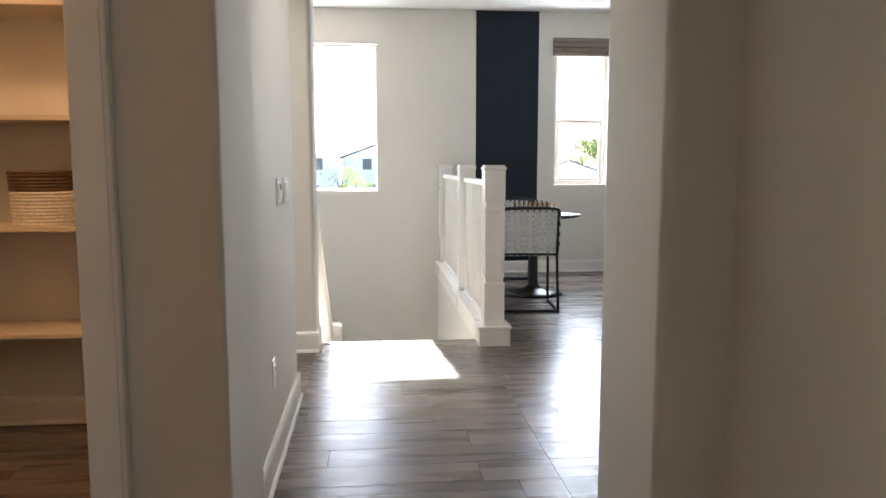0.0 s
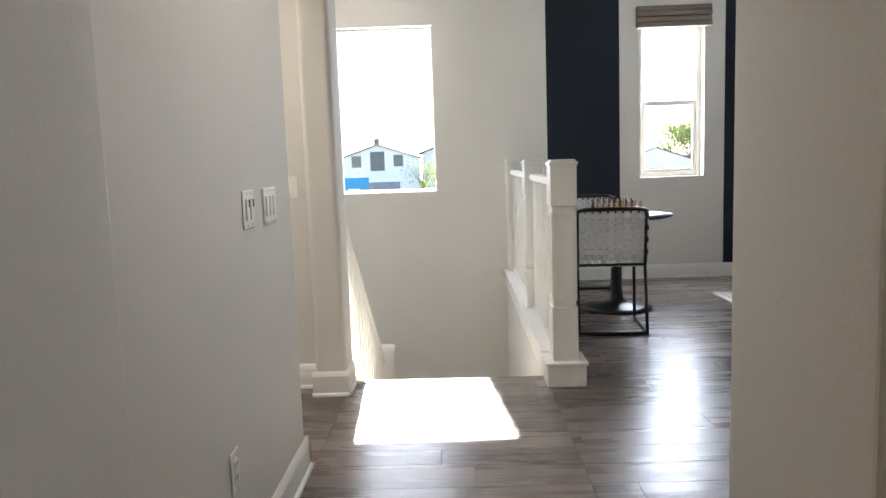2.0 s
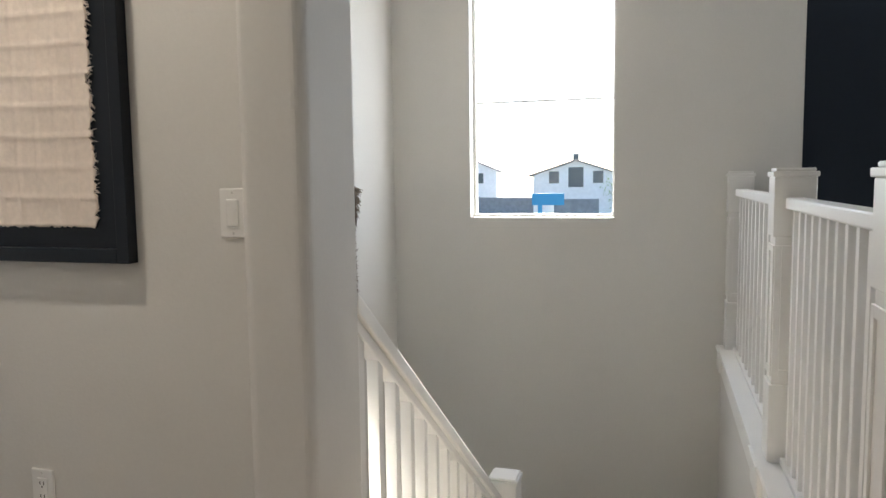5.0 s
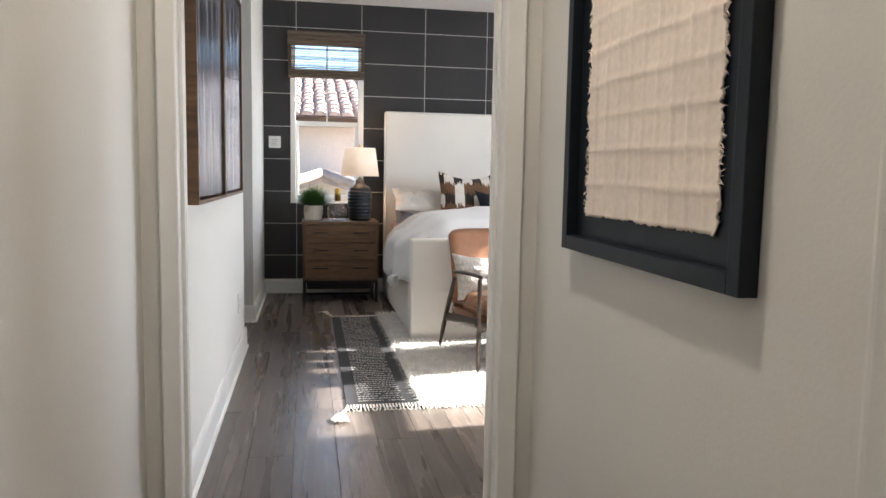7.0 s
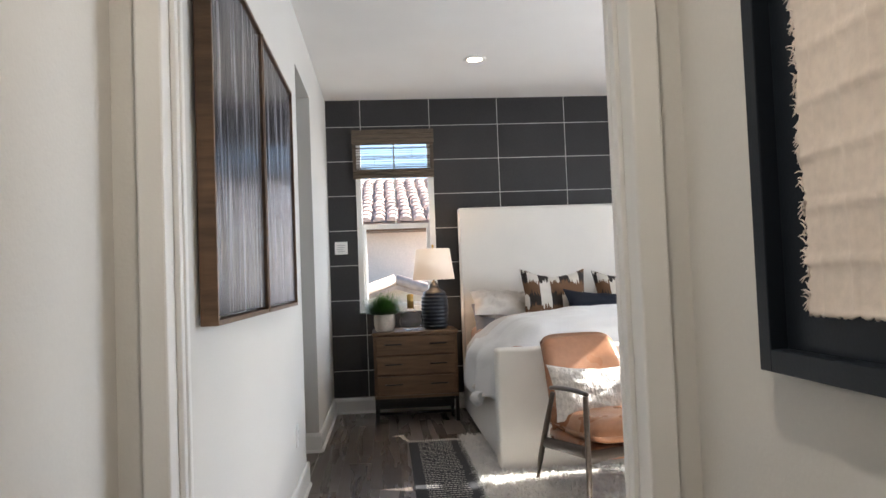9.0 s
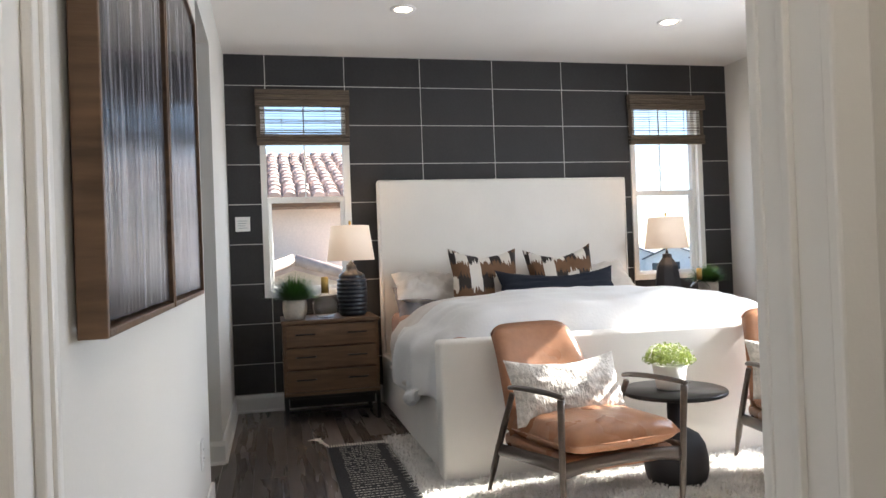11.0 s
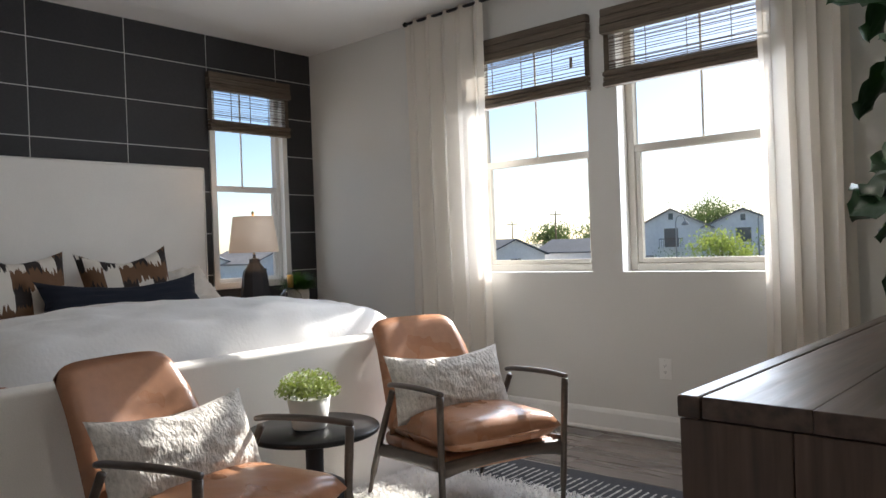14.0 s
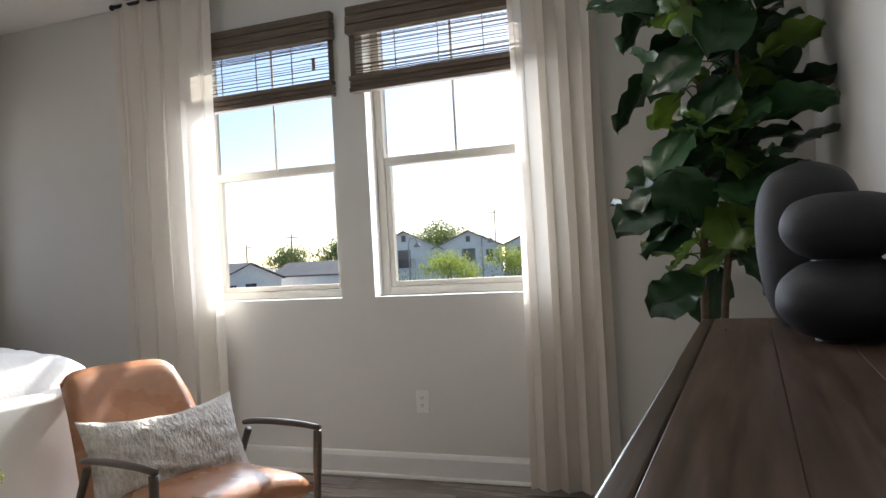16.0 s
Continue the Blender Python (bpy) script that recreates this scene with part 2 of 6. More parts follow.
def baseboard(runs):
    """Runs of skirting: (x0, y0, x1, y1, side); a board with an eased top."""
    for x0, y0, x1, y1, nx, ny in runs:
        bm = bmesh.new()
        prof = [(0, 0), (0.027, 0), (0.026, 0.010), (0.021, 0.016), (0.016, 0.018), (0.016, 0.105), (0.011, 0.122), (0.006, 0.13), (0, 0.13)]
        rings = []
        for x, y in ((x0, y0), (x1, y1)):
            rings.append([bm.verts.new((x + nx * d, y + ny * d, z)) for d, z in prof])
        n = len(prof)
        for i in range(n):
            bm.faces.new((rings[0][i], rings[0][(i + 1) % n], rings[1][(i + 1) % n], rings[1][i]))
        bm.faces.new(rings[0]), bm.faces.new(rings[1][::-1])
        structure(part("baseboard", bm, WHITE), "white painted baseboard", "baseboard")


baseboard([
    (0.0, 0.0, 0.0, NB, 1, 0), (0.016, NB, 4.9, NB, 0, -1), (2.22, 0, 4.9, 0, 0, 1), (0.0, 0, 1.41, 0, 0, 1),
    (1.41, 0.016, 1.41, -0.16, 1, 0), (2.22, 0.016, 2.22, -0.16, -1, 0), (4.9, 1.07, 4.9, NB, -1, 0),
    (5.02, -0.037, 6.50, -0.037, 0, 1), (6.484, 0.03, 6.676, 0.03, 0, 1), (5.02, 1.10, 6.53, 1.10, 0, -1), (6.66, 0.046, 6.66, -1.64, 1, 0),
    (6.53, 1.10, 6.53, 0.95, -1, 0), (6.514, 0.95, 6.706, 0.95, 0, -1), (6.69, 0.95, 6.69, 1.155, 1, 0),
    (6.725, -1.575, 6.725, -2.06, 1, 0), (7.74, -2.03, 7.74, -1.57, -1, 0), (7.92, -5.2, 7.92, -2.03, -1, 0),
    (7.94, NW, 13.1, NW, 0, -1), (5.02, -0.25, 6.50, -0.25, 0, -1),
])


def sash_window(name, axis, face, a0, a1, z0, z1, depth, material, rail=True, mull=True, label="", out=1):
    """Single-hung window set back in its opening: lined reveal, frame, sashes, panes."""
    w = thing(name, Matrix.Identity(4), label, "window")
    w["kind"] = "structure"

    def bx(nm, u0, u1, d0, d1, c0, c1, m, parent=w, bw=0.004):
        d0, d1 = face + out * d0, face + out * d1
        d0, d1 = min(d0, d1), max(d0, d1)
        r = (u0, u1, d0, d1, c0, c1) if axis == "y" else (d0, d1, u0, u1, c0, c1)
        return boxes(nm, [r], m, parent, bw)

    d = depth
    f = 0.045 if rail else 0.018
    for nm, u0, u1, c0, c1 in (("frame_left", a0, a0 + f, z0, z1), ("frame_right", a1 - f, a1, z0, z1), ("frame_bottom", a0 + f, a1 - f, z0, z0 + f), ("frame_top", a0 + f, a1 - f, z1 - f, z1)):
        bx("window_frame", u0, u1, d, d + 0.06, c0, c1, material)
    zm = (z0 + z1) / 2 - 0.02
    mid = (a0 + a1) / 2
    if rail:
        bx("meeting_rail", a0 + f, a1 - f, d + 0.004, d + 0.055, zm - 0.022, zm + 0.022, material)
        s = 0.03
        bx("sash_stile", a0 + f, a0 + f + s, d + 0.01, d + 0.045, z0 + f, zm - 0.022, material)
        bx("sash_stile", a1 - f - s, a1 - f, d + 0.01, d + 0.045, z0 + f, zm - 0.022, material)
        bx("sash_rail", a0 + f + s, a1 - f - s, d + 0.01, d + 0.045, z0 + f, z0 + f + s, material)
        bx("latch", mid - 0.03, mid + 0.03, d - 0.006, d + 0.004, zm + 0.004, zm + 0.018, material)
    else:
        bx("muntin", a0 + f, a1 - f, d + 0.026, d + 0.034, zm - 0.006, zm + 0.006, material, bw=0.001)
    if mull:
        bx("muntin", mid - 0.006, mid + 0.006, d + 0.026, d + 0.034, (zm + 0.022 if rail else z0 + f), z1 - f, material, bw=0.001)
    for c0, c1 in ((z0 + f, zm - 0.006), (zm + 0.006, z1 - f)):
        p = bx("pane", a0 + f, a1 - f, d + 0.036, d + 0.040, c0, c1, GLASS, bw=0)
        p.visible_shadow = False
    return w


sash_window("window_1", "x", -0.012, *W1[:2], *W1[2:], 0.075, VINYLW, label="white single-hung window in the tiled wall", out=-1)
sash_window("window_2", "x", -0.012, *W2[:2], *W2[2:], 0.075, VINYLW, label="white single-hung window in the tiled wall", out=-1)
sash_window("window_3", "y", NB, *N1[:2], *N1[2:], 0.10, VINYL, label="tan single-hung bedroom window")
sash_window("window_4", "y", NB, *N2[:2], *N2[2:], 0.10, VINYL, label="tan single-hung bedroom window")
sash_window("window_5", "y", NW, *S1[:2], *S1[2:], 0.095, VINYLW, rail=False, mull=False, label="fixed stair window with a thin bar")
sash_window("window_6", "y", NW, *G1[:2], *G1[2:], 0.095, VINYL, mull=False, label="white single-hung game room window")
# white linings round the windows of the tiled wall
for k, (a0, a1, z0, z1) in enumerate((W1, W2)):
    boxes("window_casing", [(-0.085, 0.006, a0, a0 + 0.012, z0, z1), (-0.085, 0.006, a1 - 0.012, a1, z0, z1), (-0.085, 0.006, a0 + 0.012, a1 - 0.012, z0, z0 + 0.012), (-0.085, 0.006, a0 + 0.012, a1 - 0.012, z1 - 0.012, z1),
                            (-0.001, 0.010, a0 - 0.0, a0 + 0.045, z0, z1), (-0.001, 0.010, a1 - 0.045, a1, z0, z1), (-0.001, 0.010, a0 + 0.045, a1 - 0.045, z0, z0 + 0.045)], WHITE, bpy.data.objects["window_%d" % (k + 1)])

# bedroom doorway: lining and casing, no leaf in view
d1 = thing("door_1", pose(5.02, 0.54, 0), "open white cased doorway to the bedroom", "doorway")
d1["kind"] = "structure"
y0, y1 = DOOR[0] - 0.54, DOOR[1] - 0.54
boxes("jamb", [(-0.13, 0.01, y0, y0 + 0.02, 0, 2.05)], WHITE, d1, 0.002)
boxes("jamb", [(-0.13, 0.01, y1 - 0.02, y1, 0, 2.05)], WHITE, d1, 0.002)
boxes("jamb", [(-0.13, 0.01, y0 + 0.02, y1 - 0.02, 2.03, 2.05)], WHITE, d1, 0.002)
for sx0, sx1 in ((0.0, 0.022), (-0.144, -0.12)):
    boxes("casing", [(sx0, sx1, y0 - 0.026, y0 + 0.026, 0, 2.11)], WHITE, d1, 0.005)
    boxes("casing", [(sx0, sx1, y1 - 0.024, y1 + 0.036, 0, 2.11)], WHITE, d1, 0.005)
    boxes("casing", [(sx0, sx1, y0 + 0.026, y1 - 0.026, 2.03, 2.11)], WHITE, d1, 0.005)
boxes("door_stop", [(-0.07, -0.055, y0 + 0.02, y0 + 0.032, 0, 2.03)], WHITE, d1, 0.002)
boxes("door_stop", [(-0.07, -0.055, y1 - 0.032, y1 - 0.02, 0, 2.03)], WHITE, d1, 0.002)
d2 = thing("door_2", pose(6.495, -2.62, 0), "white cased doorway to the closet", "doorway")
d2["kind"] = "structure"
boxes("jamb", [(-0.066, 0.004, 0.52, 0.54, 0, 2.05)], WHITE, d2, 0.002)
boxes("casing", [(0.0, 0.014, 0.524, 0.557, 0, 2.12)], WHITE, d2, 0.005)
boxes("casing", [(0.0, 0.022, -0.51, -0.42, 0, 2.12)], WHITE, d2, 0.005)
boxes("casing", [(0.0, 0.022, -0.42, 0.524, 2.04, 2.12)], WHITE, d2, 0.005)

# ground outside
GROUND = mat("dry_ground", (0.19, 0.18, 0.14), 0.95, grain=0.3, scale=0.6, stain=0.25, stain_scale=0.05)
structure(boxes("ground", [(-1500, 1500, -1500, 1500, -3.6, -3.3)], GROUND), "dry open ground outside the house", "ground")

# ------------------------------------------------------------ shape helpers
def bm_tube(bm, pts, radii, n=10, cap=True):
    """A round bar swept along points; radii one number or one per point."""
    pts = [Vector(p) for p in pts]
    if not isinstance(radii, (list, tuple)):
        radii = [radii] * len(pts)
    rings, side = [], None
    for i, p in enumerate(pts):
        d = (pts[min(i + 1, len(pts) - 1)] - pts[max(i - 1, 0)]).normalized()
        if side is None:
            side = d.orthogonal().normalized()
        side = (side - d * side.dot(d)).normalized()
        up = d.cross(side)
        rings.append([bm.verts.new(p + (side * math.cos(2 * math.pi * k / n) + up * math.sin(2 * math.pi * k / n)) * radii[i]) for k in range(n)])
    for a, b in zip(rings, rings[1:]):
        for k in range(n):
            bm.faces.new((a[k], a[(k + 1) % n], b[(k + 1) % n], b[k]))
    if cap:
        bm.faces.new(rings[0][::-1]), bm.faces.new(rings[-1])


def tube(name, pts, r, material, parent=None, n=10, label="", smooth=True):
    bm = bmesh.new()
    bm_tube(bm, pts, r, n)
    return part(name, bm, material, parent, label, smooth)


def smooth_path(pts, steps=6):
    """Catmull-Rom points through the given ones."""
    P = [Vector(p) for p in pts]
    P = [P[0] * 2 - P[1]] + P + [P[-1] * 2 - P[-2]]
    out = []
    for a, b, c, d in zip(P, P[1:], P[2:], P[3:]):
        for k in range(steps):
            t = k / steps
            out.append(0.5 * ((2 * b) + (c - a) * t + (2 * a - 5 * b + 4 * c - d) * t * t + (3 * b - a - 3 * c + d) * t ** 3))
    return out + [P[-2]]


def bm_lathe(bm, prof, n=28, centre=(0, 0)):
    rings = [[bm.verts.new((centre[0] + r * math.cos(2 * math.pi * k / n), centre[1] + r * math.sin(2 * math.pi * k / n), z)) for k in range(n)] for r, z in prof]
    for a, b in zip(rings, rings[1:]):
        for k in range(n):
            bm.faces.new((a[k], a[(k + 1) % n], b[(k + 1) % n], b[k]))
    bm.faces.new(rings[0][::-1]), bm.faces.new(rings[-1])


def lathe(name, prof, material, parent=None, n=28, label="", loc=None, smooth=True):
    if name == "vase":
        prof = [(max(p.x, 0.0), p.y) for p in smooth_path([(r, z, 0) for r, z in prof], 4)]
    bm = bmesh.new()
    bm_lathe(bm, prof, n)
    return part(name, bm, material, parent, label, smooth, loc)


def rbox(name, x0, x1, y0, y1, z0, z1, material, parent=None, bw=0.005, label="", seg=2, smooth=False, loc=None):
    bm = bmesh.new()
    bm_box(bm, x0, x1, y0, y1, z0, z1)
    if bw:
        bevel(bm, bw, seg)
    return part(name, bm, material, parent, label, smooth, loc)


def cushion(name, w, h, t, material, parent=None, label="", loc=None, n=18, puff=0.5, wrinkle=0.006, seed=0.0, corner=0.10, sag=0.0):
    """A stuffed pillow lying in local x (width), z (height), thickness along y."""
    bm = bmesh.new()
    sides = []
    for s in (1, -1):
        g = []
        for i in range(n + 1):
            row = []
            for j in range(n + 1):
                u, v = 2 * i / n - 1, 2 * j / n - 1
                edge = max(0.0, (1 - abs(u) ** 2.4) * (1 - abs(v) ** 2.4)) ** puff
                pinch = 1 - corner * (1 - abs(u * v)) * (abs(u) ** 3 + abs(v) ** 3) / 2
                q = Vector((u * 3 + seed, v * 3, s * 2.0 + seed))
                y = s * t / 2 * edge + wrinkle * noise.noise(q * 1.7) * edge
                row.append(bm.verts.new((u * w / 2 * pinch, y, v * h / 2 * pinch + 0.3 * wrinkle * noise.noise(q) - sag * (1 - u * u) * (1 + v) / 2)))
            g.append(row)
        sides.append(g)
        for i in range(n):
            for j in range(n):
                f = (g[i][j], g[i + 1][j], g[i + 1][j + 1], g[i][j + 1])
                bm.faces.new(f if s < 0 else f[::-1])
    bmesh.ops.remove_doubles(bm, verts=bm.verts, dist=0.0004)
    return part(name, bm, material, parent, label, True, loc)


# ------------------------------------------------------------ more materials
LEATHER = mat("tan_leather", (0.33, 0.155, 0.082), 0.30, grain=0.10, scale=30, stain=0.10, stain_scale=5, bump=0.0006, bump_scale=230)
WALNUT = mat("dark_walnut", (0.070, 0.052, 0.041), 0.36, grain=0.25, scale=14, stretch=(1, 1, 6), stain=0.12, bump=0.0003, bump_scale=80)
NSWOOD = mat("brown_oak", (0.125, 0.070, 0.036), 0.42, grain=0.38, scale=7, stretch=(8, 0.8, 8), stain=0.15, stain_scale=4, bump=0.0005, bump_scale=30, rnd=0.08)
DRESSWOOD = mat("espresso_plank", (0.088, 0.055, 0.039), 0.33, grain=0.45, scale=9, stretch=(7, 0.5, 7), stain=0.30, stain_scale=5, bump=0.0007, bump_scale=14, rnd=0.15)
DRESSSIDE = mat("espresso_upright", (0.095, 0.058, 0.041), 0.40, grain=0.50, scale=8, stretch=(8, 8, 0.5), stain=0.22, stain_scale=3, bump=0.0007, bump_scale=20, rnd=0.15)
BLACK = mat("black_metal", (0.012, 0.012, 0.013), 0.32, metal=0.4, stain=0.1)
LINEN = mat("ivory_linen", (0.78, 0.75, 0.70), 0.9, grain=0.06, scale=240, bump=0.0006, bump_scale=420, stain=0.03, stain_scale=3, sheen=0.2)
DUVET = mat("white_cotton", (0.72, 0.715, 0.71), 0.85, bump=0.0015, bump_scale=60, stain=0.02, sheen=0.15)
COVERLET = mat("ivory_cotton", (0.64, 0.595, 0.565), 0.9, bump=0.0015, bump_scale=70, stain=0.03, sheen=0.15)
BLUSH = mat("blush_sheet", (0.42, 0.26, 0.20), 0.9, bump=0.001, bump_scale=80, stain=0.06)
GREYP = mat("grey_pillow_cloth", (0.20, 0.19, 0.20), 0.9, bump=0.0006, bump_scale=300, stain=0.08)
SHAM = mat("pale_sham_cloth", (0.60, 0.56, 0.51), 0.9, bump=0.0008, bump_scale=200, stain=0.06, stain_scale=9)
NAVYC = mat("navy_cloth", (0.006, 0.009, 0.018), 0.9, bump=0.0008, bump_scale=250, stain=0.1)
KNIT = mat("knitted_wool", (0.60, 0.565, 0.52), 0.95, grain=0.20, scale=60, stretch=(1.3, 1, 0.8), bump=0.012, bump_scale=55, stain=0.13, stain_scale=10)
SHADE = mat("lamp_shade_linen", (0.80, 0.74, 0.66), 0.9, bump=0.0004, bump_scale=300, trans=0.0, emit=((1.0, 0.66, 0.42), 0.06))
CERAM = mat("navy_ceramic", (0.012, 0.016, 0.022), 0.38, stain=0.15, bump=0.0008, bump_scale=60)
MATTEBLACK = mat("matte_black_clay", (0.022, 0.022, 0.026), 0.62, bump=0.0007, bump_scale=180, stain=0.15)
BRASS = mat("brass", (0.55, 0.36, 0.12), 0.28, metal=1.0, stain=0.1)
CLEAR = mat("clear_glass", (1, 1, 1), 0.0, trans=1.0, ior=1.4)
POT = mat("cream_stoneware", (0.50, 0.44, 0.36), 0.7, grain=0.12, scale=60, bump=0.0006, bump_scale=120)
POTW = mat("white_pot", (0.68, 0.67, 0.64), 0.5, stain=0.04)
SOIL = mat("soil", (0.03, 0.022, 0.015), 0.95, grain=0.3, scale=90)
GRASS = mat("grass_leaf", (0.055, 0.145, 0.022), 0.5, grain=0.25, scale=20, rnd=0.2)
FIG = mat("fig_leaf_dark", (0.028, 0.075, 0.028), 0.30, grain=0.25, scale=9, bump=0.002, bump_scale=26, rnd=0.35)
BARK = mat("bark", (0.16, 0.115, 0.075), 0.85, grain=0.3, scale=40, bump=0.002, bump_scale=90)
BLIND = mat("woven_reed", (0.125, 0.095, 0.068), 0.75, grain=0.5, scale=10, stretch=(0.6, 0.6, 22), bump=0.002, bump_scale=50, stain=0.12)
BLINDG = mat("woven_taupe", (0.20, 0.165, 0.135), 0.85, grain=0.3, scale=12, stretch=(0.6, 0.6, 18), bump=0.001, bump_scale=60)
CORD = mat("white_plastic", (0.80, 0.79, 0.76), 0.35, stain=0.02)
PLATE = mat("outlet_plastic", (0.82, 0.81, 0.78), 0.3, stain=0.02)
DARKSLOT = mat("dark_slot", (0.02, 0.02, 0.02), 0.6)
ARTFRAME = mat("blue_black_frame", (0.010, 0.014, 0.020), 0.42, spec=0.28, stain=0.1, bump=0.0003, bump_scale=150)
FIBRE = mat("handmade_paper", (0.82, 0.72, 0.63), 0.95, grain=0.06, scale=70, bump=0.0012, bump_scale=55, stain=0.05, stain_scale=8)
RING = mat("rattan", (0.10, 0.062, 0.035), 0.7, grain=0.3, scale=60)
STRAW = mat("dry_straw", (0.17, 0.12, 0.078), 0.85, grain=0.3, scale=50, rnd=0.2)
CREAM = mat("rug_cream_wool", (0.80, 0.76, 0.69), 0.95, grain=0.15, scale=60, bump=0.004, bump_scale=70)
DASH = mat("rug_dash_wool", (0.50, 0.48, 0.44), 0.95, grain=0.3, scale=90, bump=0.003, bump_scale=120)
CHAR = mat("rug_charcoal_wool", (0.030, 0.030, 0.034), 0.95, grain=0.35, scale=70, bump=0.003, bump_scale=120)
STRAPS = mat("pale_leather_strap", (0.52, 0.53, 0.52), 0.55, grain=0.06, scale=40, bump=0.0004, bump_scale=200, rnd=0.1)
DARKWOOD = mat("ebonised_wood", (0.012, 0.011, 0.012), 0.50, grain=0.25, scale=10, stretch=(1, 1, 6))
REDWOOD = mat("red_brown_drawer", (0.085, 0.045, 0.030), 0.45, grain=0.3, scale=8, stretch=(0.7, 8, 8))
SCREEN = mat("dark_screen", (0.006, 0.012, 0.018), 0.18, stain=0.1)
SCREENTXT = mat("screen_bars", (0.05, 0.07, 0.09), 0.5)


def leaf_material(name, color, through_light, rough=0.4, rnd=0.2):
    """Leaf: glossy face, part of the light coming through from behind."""
    m = mat(name, color, rough, grain=0.22, scale=14, bump=0.0015, bump_scale=30, rnd=rnd)
    nt = m.node_tree
    b, out = nt.nodes["Principled BSDF"], nt.nodes["Material Output"]
    tr, mx = nt.nodes.new("ShaderNodeBsdfTranslucent"), nt.nodes.new("ShaderNodeMixShader")
    tr.inputs["Color"].default_value = (min(color[0] * 2.2, 0.9), min(color[1] * 2.0, 0.9), color[2] * 1.2, 1)
    mx.inputs[0].default_value = through_light
    nt.links.new(b.outputs[0], mx.inputs[1]), nt.links.new(tr.outputs[0], mx.inputs[2])
    nt.links.new(mx.outputs[0], out.inputs["Surface"])
    return m


SHAG = leaf_material("shag_wool", (0.84, 0.81, 0.76), 0.40, 0.95, 0.05)
LIME = leaf_material("lime_leaf", (0.17, 0.225, 0.07), 0.22, 0.55)
FIGL = leaf_material("fig_leaf_light", (0.12, 0.21, 0.04), 0.25, 0.36)


def curtain_material():
    m = bpy.data.materials.new("sheer_linen")
    m.use_nodes = True
    nt = m.node_tree
    nt.nodes.remove(nt.nodes["Principled BSDF"])
    out = nt.nodes["Material Output"]
    d, t, p = (nt.nodes.new("ShaderNodeBsdf" + k) for k in ("Diffuse", "Translucent", "Transparent"))
    n = nt.nodes.new("ShaderNodeTexNoise")
    n.inputs["Scale"].default_value = 180
    ramp = nt.nodes.new("ShaderNodeMapRange")
    ramp.inputs["To Min"].default_value, ramp.inputs["To Max"].default_value = 0.72, 0.88
    col = nt.nodes.new("ShaderNodeCombineColor")
    nt.links.new(n.outputs["Fac"], ramp.inputs["Value"])
    for i, k in enumerate((1.0, 0.93, 0.83)):
        s = nt.nodes.new("ShaderNodeMath")
        s.operation = "MULTIPLY"
        s.inputs[1].default_value = k
        nt.links.new(ramp.outputs[0], s.inputs[0])
        nt.links.new(s.outputs[0], col.inputs[i])
    for x in (d, t):
        nt.links.new(col.outputs[0], x.inputs["Color"])
    a, b = nt.nodes.new("ShaderNodeMixShader"), nt.nodes.new("ShaderNodeMixShader")
    a.inputs[0].default_value, b.inputs[0].default_value = 0.26, 0.07
    nt.links.new(d.outputs[0], a.inputs[1]), nt.links.new(t.outputs[0], a.inputs[2])
    nt.links.new(a.outputs[0], b.inputs[1]), nt.links.new(p.outputs[0], b.inputs[2])
    nt.links.new(b.outputs[0], out.inputs["Surface"])
    return m


